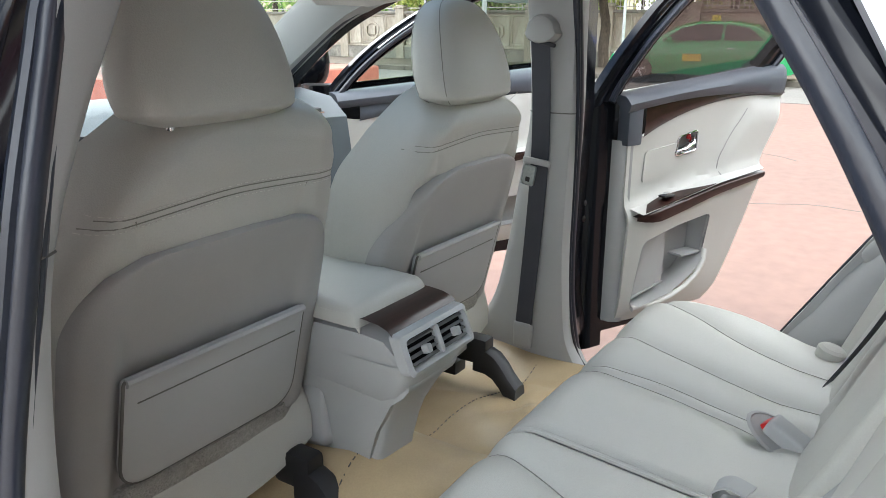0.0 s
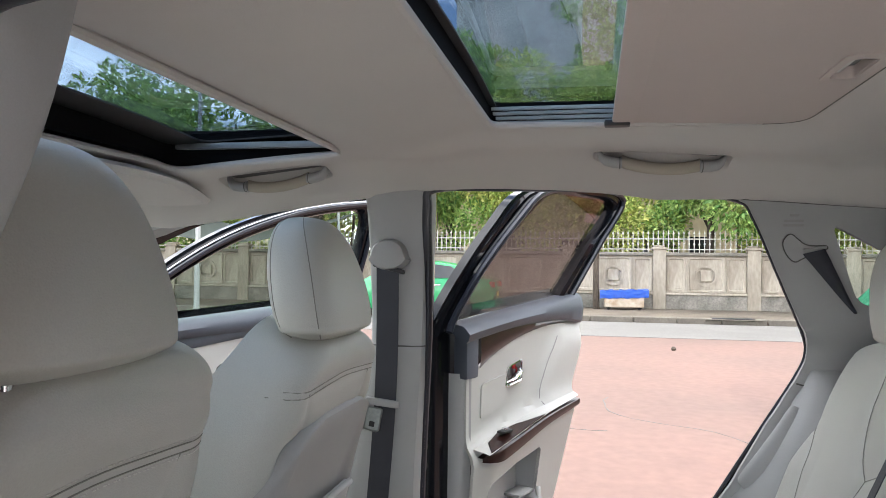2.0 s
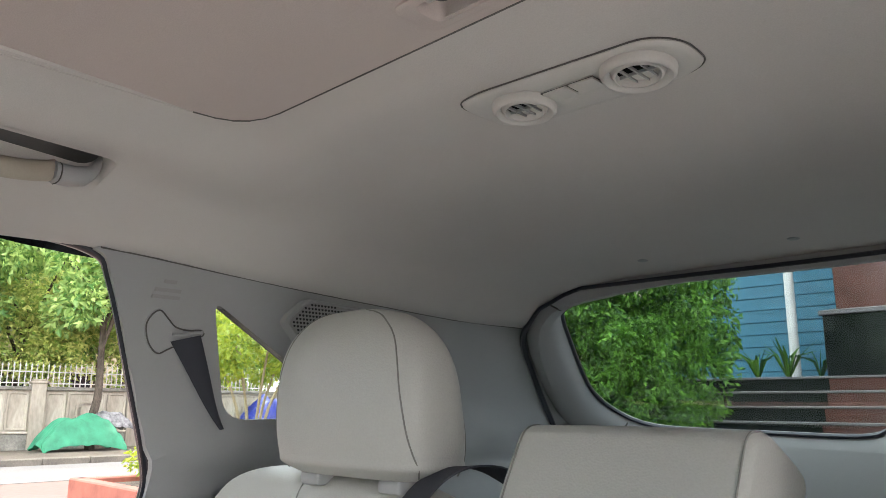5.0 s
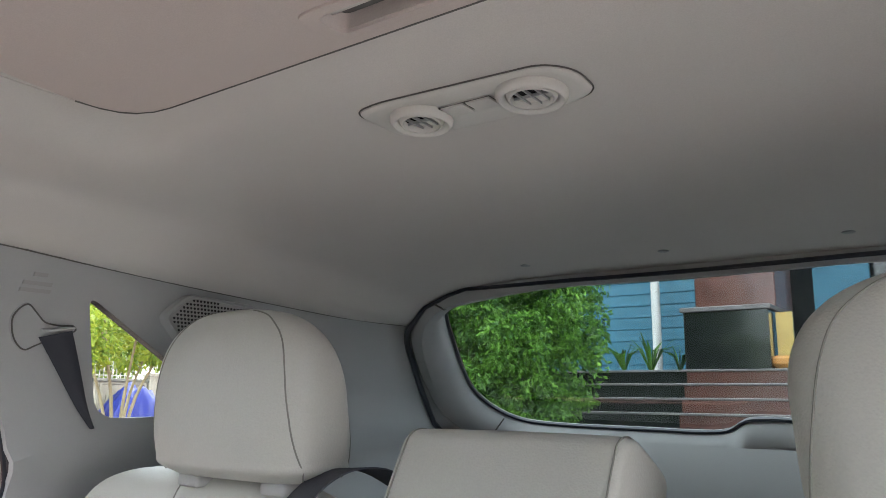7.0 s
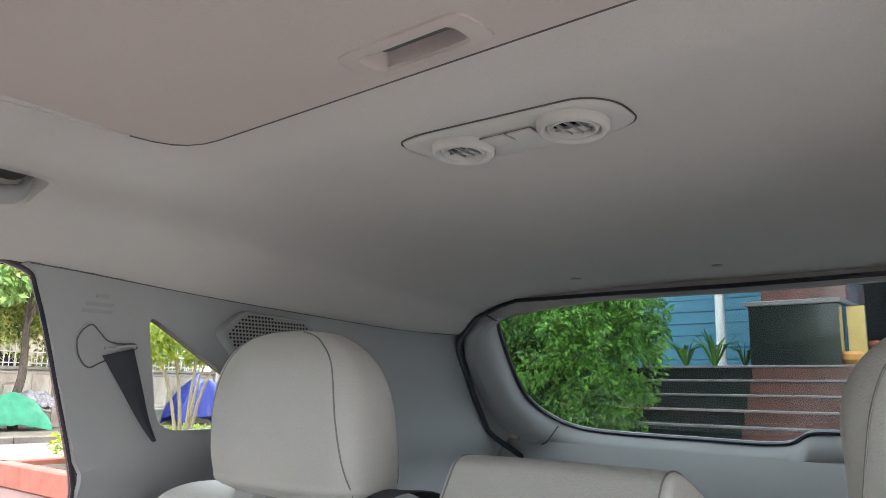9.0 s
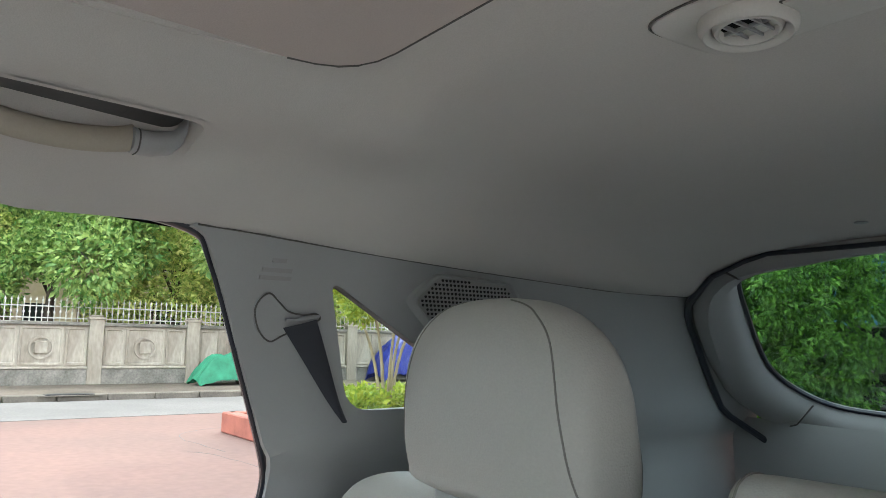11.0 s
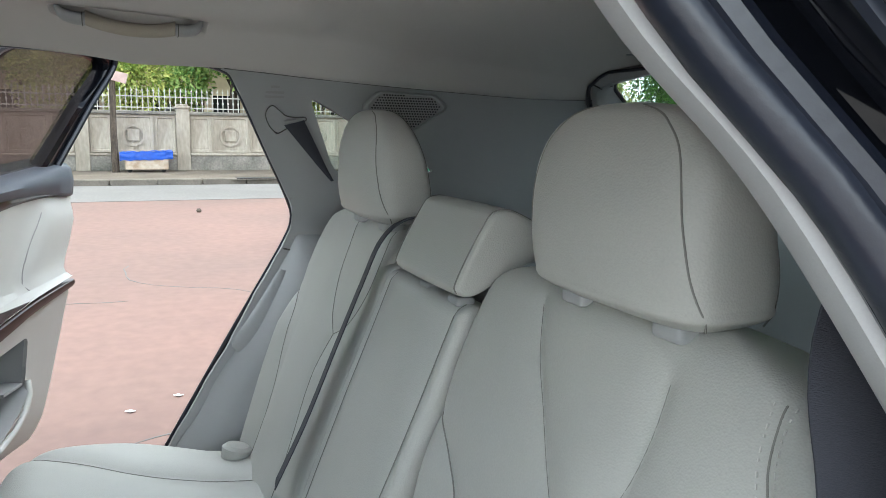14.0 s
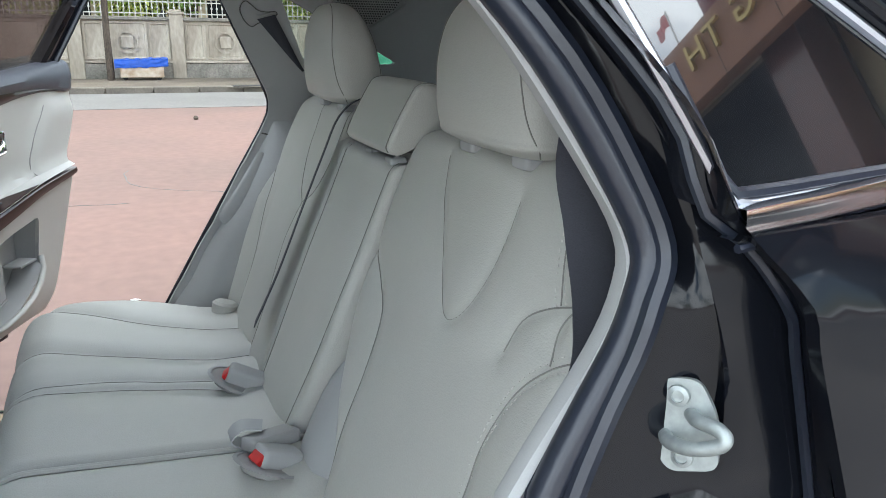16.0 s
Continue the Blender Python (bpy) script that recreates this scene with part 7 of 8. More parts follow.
for sx in (-1, 1):
    dv = part("side_vent", box((0.10, 0.03, 0.07), (sx * 0.60, 1.56, 1.095), 0.01, 2), BLACK_PLASTIC, dash, "dark side air vent")
    for k in range(4):
        part("vane", box((0.09, 0.012, 0.004), (sx * 0.60, 1.540, 1.072 + k * 0.015)), CHROME, dv)
part("windscreen", loft([[Vector((x, y - 0.05 * (x / 0.6) ** 2, z)) for x in steps(-w, w, 12)] for w, y, z in ((0.60, 1.46, 1.475), (0.66, 1.80, 1.30), (0.72, 2.12, 1.13))], closed=False), GLASS, car_body, "windscreen glass")
for side in (1, -1):
    ap = [(0.595, 1.20, 1.478), (0.612, 1.395, 1.420), (0.655, 1.62, 1.300), (0.700, 1.85, 1.16), (0.735, 2.05, 1.04)]
    pil = loft([[Vector((side * (x + a), y + b, z + c)) for a, b, c in ((0.05, -0.02, -0.015), (0.020, -0.025, -0.035), (-0.020, 0.0, -0.035), (-0.055, 0.05, 0.0), (-0.06, 0.08, 0.03), (0.06, 0.06, 0.05))] for x, y, z in spline(ap, 5)], closed=True)
    tagged(link_mesh("a_pillar_trim", pil, TRIM), "pale grey windscreen pillar trim", "pillar trim", "pillar trims", kind="structure")
    fs_ = spline([(side * 0.652, 0.900, 1.500), (side * 0.656, 1.15, 1.486), (side * 0.650, 1.40, 1.395), (side * 0.690, 1.62, 1.275), (side * 0.725, 1.76, 1.17), (side * 0.745, 1.80, 1.05), (side * 0.750, 1.79, 0.80), (side * 0.750, 1.70, 0.50)], 6)
    part("front_jamb", tube(fs_, 0.030, 8), BLACK_PAINT, car_body, "black front door jamb")
    sl = link_mesh("door_seal", tube([p + Vector((-side * 0.03, 0, -0.006)) for p in fs_], 0.013, 8), RUBBER)
    tagged(sl, "black rubber seal of the front door opening", "door seal", "door seals")
part("quarter_light", panel([(1.66, 1.06), (1.78, 1.06), (1.76, 1.15)], lambda y, z: Vector((0.745, y, z)), [], 0.05, 0.004, (1, 0, 0)), GLASS, car_body)
visor = thing("sun_visor", "folded pale grey sun visor against the roof", "sun visor")
part("pad", loft([[Vector((x, y + dy, roof_z(x, y) - 0.008 + dz)) for dy, dz in ((0.09, 0.0), (0.085, -0.010), (0.0, -0.014), (-0.08, -0.012), (-0.09, -0.002), (-0.08, 0.006), (0.08, 0.006))] for x, y in [(0.14 + 0.36 * t, 1.285 - 0.02 * t) for t in steps(0, 1, 12)]], caps=True), LINER, visor)
part("pivot", tube([(0.50, 1.36, roof_z(0.5, 1.36) - 0.012), (0.14, 1.38, roof_z(0.14, 1.38) - 0.012)], 0.006, 8), TRIM, visor, "visor pivot rod")
# near side front door, shut
part("front_door_near", panel([(0.86, 0.45), (0.80, 1.10), (0.775, 1.15), (1.80, 1.10), (1.80, 0.45)], lambda y, z: Vector((-(0.905 - 0.1 * max(0, z - 1.0)), y, z)), [], 0.1, 0.012, (1, 0, 0)), BLACK_PAINT, car_body, "closed black front door")
nf = [(0.800, 1.13), (0.745, 1.30), (0.720, 1.45), (0.80, 1.52), (1.10, 1.51), (1.40, 1.43), (1.70, 1.22), (1.78, 1.12)]
nfi = [(0.880, 1.15), (0.835, 1.30), (0.810, 1.43), (0.86, 1.475), (1.10, 1.468), (1.36, 1.395), (1.60, 1.23), (1.68, 1.14)]
nx = lambda z: -(0.895 - 0.50 * max(0.0, z - 1.12))
part("front_window_frame", loft([[Vector((nx(z * (1 - t) + b * t) - w, y * (1 - t) + a * t, z * (1 - t) + b * t)) for (y, z), (a, b) in zip([(p.x, p.y) for p in spline([(y, z, 0) for y, z in nfi], 5)], [(p.x, p.y) for p in spline([(y, z, 0) for y, z in nf], 5)])] for t, w in ((0, -0.02), (0.0, 0.0), (0.2, 0.006), (0.5, 0.004), (0.6, 0.010), (1.0, 0.008), (1.0, -0.03))], closed=False), BLACK_PAINT, car_body, "glossy black front window frame")
part("front_glass_near", panel(nfi, lambda y, z: Vector((nx(z) + 0.006, y, z)), [], 0.1, 0.004, (1, 0, 0)), GLASS_TINT, car_body, "front side window glass")

# ---- outside: ground, road, wall ----
ground = link_mesh("ground", sheet(lambda x, y: Vector((x, y, 0.0)), [-600, -60, -20, 0, 8, 14, 30, 80, 600], [-600, -60, -20, 0, 20, 60, 600], 0.3, direction=(0, 0, -1)), PINK, smooth=False)
tagged(ground, "red painted plaza with greyer patches", "ground", kind="structure")
road = link_mesh("road", box((3.9, 160, 0.02), (15.75, 0, -0.002)), ROAD)
tagged(road, "pale dusty asphalt street", "road", kind="structure")
# assumed ground out of view, added as a reflector for the near side
forecourt = link_mesh("forecourt", box((30, 60, 0.02), (-16.65, 0, -0.004)), FORECOURT)
tagged(forecourt, "unseen ground beside the car, made pale to bounce light", "pavement", kind="structure")
crack_rng = random.Random(5)
for n_, (x, y, ang, ll) in enumerate(((3.2, 1.0, 20, 1.8), (4.5, -0.9, -8, 3.0), (6.0, -2.5, 14, 3.4), (7.5, 1.2, 60, 4.0), (5.4, 0.3, 100, 2.0), (2.6, -0.2, 75, 1.4), (9.0, -3.0, 5, 4.0))):
    pts, a = [Vector((x, y, 0.001))], radians(ang)
    for k in range(16):
        a += crack_rng.uniform(-0.35, 0.35)
        pts.append(pts[-1] + Vector((math.cos(a), math.sin(a), 0)) * ll / 16)
    tagged(link_mesh("ground_crack", tube(pts, [0.004 + 0.006 * crack_rng.random() for _ in pts], 5, flat=0.25), SEAM), "thin dark crack in the painted plaza", "crack", "ground cracks", kind="structure")
tagged(link_mesh("pebble", pillow([(0.0, 0.04, 0.03, 11.7, -0.84), (0.03, 0.05, 0.04, 11.7, -0.84), (0.06, 0.03, 0.02, 11.71, -0.84)], 10), BARK), "small dry leaf lump on the plaza", "litter")
for x, y in ((2.9, 0.33), (3.05, 0.1)):
    tagged(link_mesh("paper_scrap", box((0.05, 0.03, 0.004), (x, y, 0.004), 0.001, 1, (4, 8, 30)), WHITE_PAINT), "tiny white paper scrap on the plaza", "litter", "paper scraps")
pavement = link_mesh("pavement", box((4.3, 160, 0.12), (19.85, 0, 0.06)), PAVE)
tagged(pavement, "dirty raised pavement along the wall", "pavement", kind="structure")
kerb = new("kerb")
tagged(kerb, "grey concrete kerb stones", "kerb", kind="structure")
kerb_bm = box((0.18, 0.98, 0.16), (0, 0, 0), 0.02, 1)
k0 = link_mesh("kerb_stone", kerb_bm, KERB, kerb)
k0.location = (17.68, -22, 0.068)
for k in range(1, 44):
    o = k0.copy()
    scene.collection.objects.link(o)
    o.location = (17.68 + crack_rng.uniform(-0.01, 0.01), -22 + k, 0.068)
drain = link_mesh("drain", box((0.35, 0.95, 0.05), (17.72, -2.75, 0.13), 0.005, 1), BLACK_PLASTIC)
tagged(drain, "dark drain slot in the kerb", "drain", kind="structure")
gutter = link_mesh("drain_rim", box((0.5, 1.25, 0.02), (17.75, -2.75, 0.125), 0.004, 1), KERB)
tagged(gutter, "concrete rim of the drain", "drain", kind="structure")

WX, BAY, W0 = 21.7, 2.57, -1.42
wall = new("wall_street")
tagged(wall, "stained cream street wall with pillars and round ornaments", "wall", kind="structure")
part("wall_core", box((0.16, 80, 1.62), (WX + 0.10, 0, 0.12 + 0.81)), PLASTER, wall)
part("plinth", box((0.30, 80, 0.42), (WX + 0.07, 0, 0.12 + 0.20), 0.02, 1), PLASTER_D, wall)
part("ledge", box((0.34, 80, 0.06), (WX + 0.06, 0, 0.56), 0.015, 1), PLASTER, wall)
part("coping", box((0.30, 80, 0.10), (WX + 0.07, 0, 1.70), 0.02, 1), PLASTER_D, wall)
pil_bm = box((0.34, 0.36, 1.74), (0, 0, 0.99), 0.012, 1)
pil_bm = box((0.42, 0.44, 0.07), (0, 0, 1.86), 0.015, 1, bm=pil_bm)
pil_bm = box((0.30, 0.32, 0.06), (0, 0, 1.92), 0.02, 1, bm=pil_bm)
def frame_bm(w, h):
    return loft([[Vector((x, y, z)) for y, z in round_poly([(-w / 2 + k, -h / 2 + k), (w / 2 - k, -h / 2 + k), (w / 2 - k, h / 2 - k), (-w / 2 + k, h / 2 - k)], 0.05, 3)] for x, k in ((0.01, 0.0), (-0.035, 0.0), (-0.035, 0.05), (-0.006, 0.07), (-0.006, 0.2))], caps=True)
first = {}
def piece(name, bm_fn, material, loc):
    if name not in first:
        first[name] = part(name, bm_fn(), material, wall)
        first[name].location = loc
        return first[name]
    o = first[name].copy()
    scene.collection.objects.link(o)
    o.location = loc
    return o
def medal_bm():
    b = lathe([(0.30, 0.0), (0.30, 0.045), (0.245, 0.045), (0.245, 0.0)], (0, 0, 0), (0, -90, 0), 28, caps=False)
    b = box((0.05, 0.30, 0.30), (-0.022, 0, 0), 0.008, 1, bm=b)
    return box((0.05, 0.60, 0.035), (-0.012, 0, 0.16), 0.0, 1, bm=b)
for k in range(-9, 10):
    y = W0 + BAY * k
    piece("pillar", lambda: pil_bm, PLASTER, (WX + 0.05, y, 0))
    m = y - BAY / 2
    piece("side_panel", lambda: frame_bm(0.52, 0.98), PLASTER, (WX + 0.02, m + 0.82, 1.12))
    piece("side_panel", None, PLASTER, (WX + 0.02, m - 0.82, 1.12))
    piece("centre_panel", lambda: frame_bm(1.02, 1.00), PLASTER, (WX + 0.02, m, 1.12))
    piece("medallion", medal_bm, PLASTER, (WX - 0.005, m, 1.08))

fence = thing("iron_fence", "cream iron spear fence on top of the wall", "fence")
part("rail", box((0.03, 80, 0.03), (WX + 0.08, 0, 1.84), 0.004, 1), FENCE, fence)
part("rail", box((0.03, 80, 0.03), (WX + 0.08, 0, 2.14), 0.004, 1), FENCE, fence)
def picket_bm():
    b = box((0.022, 0.022, 0.56), (0, 0, 2.02), 0.0, 1)
    b = lathe([(0.026, 2.28), (0.030, 2.30), (0.014, 2.33), (0.0, 2.40)], seg=8, bm=b)
    return lathe([(0.012, 1.95), (0.028, 1.98), (0.028, 2.0), (0.012, 2.03)], seg=8, bm=b)
p0 = None
for k in range(-115, 85):
    y = k * 0.142 + 0.02
    if p0 is None:
        p0 = part("picket", picket_bm(), FENCE, fence)
        o = p0
    else:
        o = p0.copy()
        scene.collection.objects.link(o)
    o.location = (WX + 0.08, y, 0.0)


# ---- plants ----
def leaf_cloud(rng, centres, count, size, material, name, parent, fold=0.35, label="", squash=(1, 1, 1), droop=0.3):
    """Many single bent leaves scattered through overlapping clumps."""
    verts, faces = [], []
    tot = sum(c[3] ** 2 for c in centres)
    for cx, cy, cz, r in centres:
        for _ in range(int(count * r * r / tot)):
            d = Vector((rng.gauss(0, 1), rng.gauss(0, 1), rng.gauss(0, 1))).normalized()
            rad = r * (0.45 + 0.6 * rng.random() ** 0.6)
            c = Vector((cx + d.x * rad * squash[0], cy + d.y * rad * squash[1], cz + d.z * rad * squash[2]))
            ax = (d + Vector((rng.uniform(-1, 1), rng.uniform(-1, 1), rng.uniform(-1, 1) - droop)) * 0.9).normalized()
            sd = ax.cross(Vector((rng.uniform(-1, 1), rng.uniform(-1, 1), rng.uniform(-1, 1)))).normalized()
            nn = ax.cross(sd)
            s = size * rng.uniform(0.6, 1.3)
            o = len(verts)
            verts += [c - ax * s, c + sd * s * 0.42 + nn * s * fold * 0.4, c + ax * s * 0.9 - nn * s * fold, c - sd * s * 0.42 + nn * s * fold * 0.4, c]
            faces += [(o, o + 1, o + 4), (o + 1, o + 2, o + 4), (o + 2, o + 3, o + 4), (o + 3, o, o + 4)]
    me = bpy.data.meshes.new(name)
    me.from_pydata(verts, [], faces)
    me.materials.append(material)
    ob = new(name, me)
    ob.parent = parent
    if label:
        ob["label"] = label
    return ob


def tree(x, y, height, crown_r, label, seed, trunk_r=0.12, leaves=7000, size=0.13, material=None, trunk_to=None, low=0.5, lean=0.0, base=0.1):
    rng = random.Random(seed)
    t = thing("tree", label, "tree", "street trees")
    top = trunk_to or height * 0.55
    pts = [(x + lean * k / 6 + rng.uniform(-0.08, 0.08), y + rng.uniform(-0.08, 0.08), base + top * k / 6) for k in range(7)]
    bm = tube(spline(pts, 3), [trunk_r * (1 - 0.5 * i / 18) for i in range(19)], 10)
    ends = []
    for k in range(7):
        a = 2 * math.pi * k / 7 + rng.uniform(-0.4, 0.4)
        z0 = base + top * rng.uniform(0.55, 1.0)
        e = (x + lean + math.cos(a) * crown_r * rng.uniform(0.5, 0.95), y + math.sin(a) * crown_r * rng.uniform(0.5, 0.95), base + height * rng.uniform(low + 0.1, 0.95))
        ends.append(e)
        mid = ((x + e[0]) / 2, (y + e[1]) / 2, (z0 + e[2]) / 2 + 0.2)
        bm = tube(spline([(x + lean * 0.8, y, z0), mid, e], 4), [trunk_r * 0.45 * (1 - 0.8 * i / 8) for i in range(9)], 6, bm=bm)
    part("trunk", bm, BARK, t, "grey brown trunk and limbs")
    centres = [(e[0], e[1], e[2], crown_r * rng.uniform(0.30, 0.48)) for e in ends]
    for _ in range(9):
        a, rr = rng.uniform(0, 2 * math.pi), crown_r * math.sqrt(rng.random()) * 0.9
        centres.append((x + lean + math.cos(a) * rr, y + math.sin(a) * rr, base + height * rng.uniform(low, 1.0), crown_r * rng.uniform(0.26, 0.42)))
    leaf_cloud(rng, centres, leaves, size, material or LEAF, "crown", t, label="uneven leafy crown")
    return t


tree(24.4, 5.2, 7.0, 2.9, "leafy garden tree behind the street wall", 1, leaves=16000, low=0.28, size=0.095, material=LEAF_Y)
tree(24.2, 1.2, 7.5, 2.6, "yellow green garden tree above the wall", 2, leaves=16000, low=0.30, size=0.095, material=LEAF_Y)
tree(23.9, -3.2, 7.2, 2.6, "dense dark green tree above the wall", 3, leaves=14000, low=0.27, size=0.11)
tree(23.7, -6.6, 7.6, 2.7, "broad leaved tree hanging over the wall", 4, leaves=14000, low=0.26, size=0.115)
tree(24.4, -10.5, 7.8, 2.9, "tall garden tree behind the wall", 5, leaves=13000, low=0.28, size=0.11, material=LEAF_Y)
tree(24.6, -15.0, 7.4, 3.0, "tall garden tree behind the wall", 6, leaves=9000, low=0.28)
tree(24.8, 9.6, 7.6, 3.2, "tall garden tree behind the wall", 7, leaves=8000, low=0.28, material=LEAF_Y)
tree(25.2, 15.0, 8.2, 3.4, "tall garden tree behind the wall", 8, leaves=8000, low=0.28)
tree(33.0, -3.0, 13.0, 4.6, "high crowned tree beyond the garden wall", 9, leaves=14000, size=0.16, low=0.35, trunk_r=0.25)
tree(32.0, 7.5, 10.5, 4.0, "high crowned tree beyond the garden wall", 10, leaves=14000, size=0.16, low=0.35, trunk_r=0.25)
tree(34.0, 13.5, 14.0, 5.0, "high crowned tree beyond the garden wall", 11, leaves=14000, size=0.16, low=0.35, trunk_r=0.25)
tree(32.0, -13.0, 13.0, 5.0, "high crowned tree beyond the garden wall", 12, leaves=13000, size=0.16, low=0.35, trunk_r=0.25)
tree(20.9, -7.75, 6.2, 1.7, "slim street tree on the pavement", 13, trunk_r=0.13, leaves=4500, low=0.55, trunk_to=4.0)
tree(20.8, -10.4, 6.5, 1.8, "street tree with pale smooth trunk", 14, trunk_r=0.20, leaves=4500, low=0.6, trunk_to=4.4)
tree(20.6, 8.6, 6.5, 2.0, "street tree on the pavement", 15, trunk_r=0.17, leaves=5000, low=0.5, trunk_to=3.6)
tree(20.6, 14.0, 6.0, 2.3, "street tree on the pavement", 21, trunk_r=0.17, leaves=5000, low=0.5, trunk_to=3.4)
for k in range(13):
    y = -17.0 + k * 2.8
    gs = thing("garden_shrub", "tall leafy shrub growing over the street wall", "shrub", "garden shrubs")
    r_ = random.Random(300 + k)
    part("stem", tube([(23.0, y, 0.0), (23.05, y + 0.1, 1.5), (23.0, y, 3.0)], [0.09, 0.07, 0.03], 7), BARK, gs)
    cs_ = [(23.1 + r_.uniform(-0.5, 0.7), y + r_.uniform(-1.6, 1.6), r_.uniform(2.0, 4.4), r_.uniform(0.55, 0.95)) for _ in range(9)]
    leaf_cloud(r_, cs_, 6000, 0.09, LEAF_Y if k % 3 != 2 else LEAF, "foliage", gs)
post = thing("wooden_post", "rough wooden post with a small tilted board", "post")
part("shaft", tube([(20.9, 0.35, 0.1), (20.92, 0.36, 1.2), (20.9, 0.33, 2.6)], [0.10, 0.085, 0.075], 9), BARK, post)
part("board", box((0.03, 0.72, 0.26), (20.8, 0.33, 2.62), 0.004, 1, (14, 0, 0)), mat("faded pink board", (0.55, 0.40, 0.36), 0.8, fine=40), post, "faded pink notice board")

# ---- parked green taxi ----
taxi = thing("taxi", "bright green taxi saloon parked at the kerb", "car", at=pose(17.75, 4.85, 0, 0, 0, 0))
def taxi_section(y, zs, ws):
    return [Vector((w, y, z)) for z, w in zip(zs, ws)] + [Vector((-w, y, z)) for z, w in zip(zs[::-1], ws[::-1])]
st_ = [(-2.10, 0.42, 0.80, 0.78, 0.70), (-2.02, 0.30, 0.98, 0.83, 0.76), (-1.6, 0.26, 1.02, 0.86, 0.80), (-0.9, 0.24, 0.98, 0.87, 0.82), (0.5, 0.24, 0.94, 0.87, 0.82), (1.2, 0.25, 0.90, 0.86, 0.80), (1.75, 0.27, 0.78, 0.84, 0.74), (2.05, 0.32, 0.66, 0.76, 0.66), (2.14, 0.42, 0.58, 0.66, 0.58)]
part("body", loft([taxi_section(y, (z0, (z0 + z1) * 0.5, z1 - 0.12, z1), (w * 0.94, w, w * 0.98, t)) for y, z0, z1, w, t in st_], caps=True), GREEN_PAINT, taxi)
cab = [(-1.75, 0.98, 0.99, 0.74, 0.72), (-1.15, 0.97, 1.34, 0.76, 0.60), (-0.6, 0.96, 1.42, 0.77, 0.60), (0.1, 0.94, 1.42, 0.77, 0.60), (0.55, 0.93, 1.32, 0.76, 0.58), (1.15, 0.90, 0.93, 0.74, 0.70)]
part("roof", loft([taxi_section(y, (z0, z1 - (z1 - z0) * 0.12, z1), (w, t + (w - t) * 0.15, t * 0.86)) for y, z0, z1, w, t in cab], caps=True), GREEN_PAINT, taxi)
for sx in (-1, 1):
    for pts in ([(-1.42, 1.0), (-1.05, 1.28), (-0.55, 1.34), (-0.55, 1.0)], [(-0.48, 1.0), (-0.48, 1.345), (0.05, 1.345), (0.42, 1.26), (0.85, 0.98)]):
        part("window", prism(round_poly(pts, 0.04, 3), lambda y, z: Vector((sx * (0.775 - 0.38 * (z - 0.97)), y, z)), lambda y, z: Vector((sx * (0.790 - 0.38 * (z - 0.97)), y, z))), CAR_GLASS, taxi, "dark side window")
    for y in (-1.28, 1.32):
        wh = part("wheel", lathe([(0.19, -0.10), (0.30, -0.09), (0.315, -0.06), (0.315, 0.06), (0.30, 0.09), (0.19, 0.10)], (sx * 0.78, y, 0.315), (0, 90, 0), 26), TYRE, taxi, "black tyre")
        part("rim", lathe([(0.205, -0.098), (0.20, 0.085), (0.185, 0.104), (0.17, 0.08), (0.05, 0.09), (0.0, 0.10)] if sx > 0 else [(0.0, -0.10), (0.05, -0.09), (0.17, -0.08), (0.185, -0.104), (0.20, -0.085), (0.205, 0.098)], (sx * 0.78, y, 0.315), (0, 90, 0), 24), TRIM_DARK, wh, "wheel well of the rim")
        for a in range(5):
            part("spoke", box((0.016, 0.05, 0.16), (sx * 0.885, y + 0.10 * math.sin(a * 1.2566), 0.315 + 0.10 * math.cos(a * 1.2566)), 0.006, 1, (math.degrees(-a * 1.2566), 0, 0)), ALLOY, wh)
    part("tail_lamp", box((0.20, 0.22, 0.16), (sx * 0.70, -1.99, 0.86), 0.05, 2, (0, 0, sx * 20)), TAIL, taxi, "red tail lamp")
    part("head_lamp", box((0.22, 0.30, 0.13), (sx * 0.62, 1.88, 0.66), 0.05, 2, (0, 0, -sx * 22)), ALLOY, taxi, "clear head lamp")
    part("mirror", box((0.16, 0.10, 0.11), (sx * 0.90, 0.62, 1.02), 0.04, 2), GREEN_PAINT, taxi, "green wing mirror")
    part("door_line", tube([(sx * 0.868, -0.52, 0.32), (sx * 0.872, -0.52, 0.7), (sx * 0.835, -0.52, 0.96)], 0.006, 5), BLACK_PLASTIC, taxi)
    part("door_handle", box((0.02, 0.16, 0.03), (sx * 0.872, -0.75, 0.83), 0.008, 2), CHROME, taxi)
    part("company_panel", box((0.006, 0.42, 0.16), (sx * 0.874, 0.10, 0.62), 0.0), YELLOW, taxi, "yellow door panel")
part("rear_window", prism(round_poly([(-0.55, 1.02), (0.55, 1.02), (0.48, 1.30), (-0.48, 1.30)], 0.04, 3), lambda x, z: Vector((x, -1.70 + (z - 0.98) * 1.55, z + 0.02)), lambda x, z: Vector((x, -1.72 + (z - 0.98) * 1.55, z + 0.04))), CAR_GLASS, taxi, "dark rear window")
part("roof_sign", box((0.34, 0.14, 0.12), (0, -0.15, 1.48), 0.03, 2), YELLOW, taxi, "yellow roof sign")
part("number_plate", box((0.34, 0.02, 0.12), (0, -2.10, 0.62), 0.004, 1), YELLOW, taxi, "yellow plate with plain bars")
part("bumper", box((1.55, 0.14, 0.20), (0, -2.06, 0.42), 0.05, 2), GREEN_PAINT, taxi, "green rear bumper")

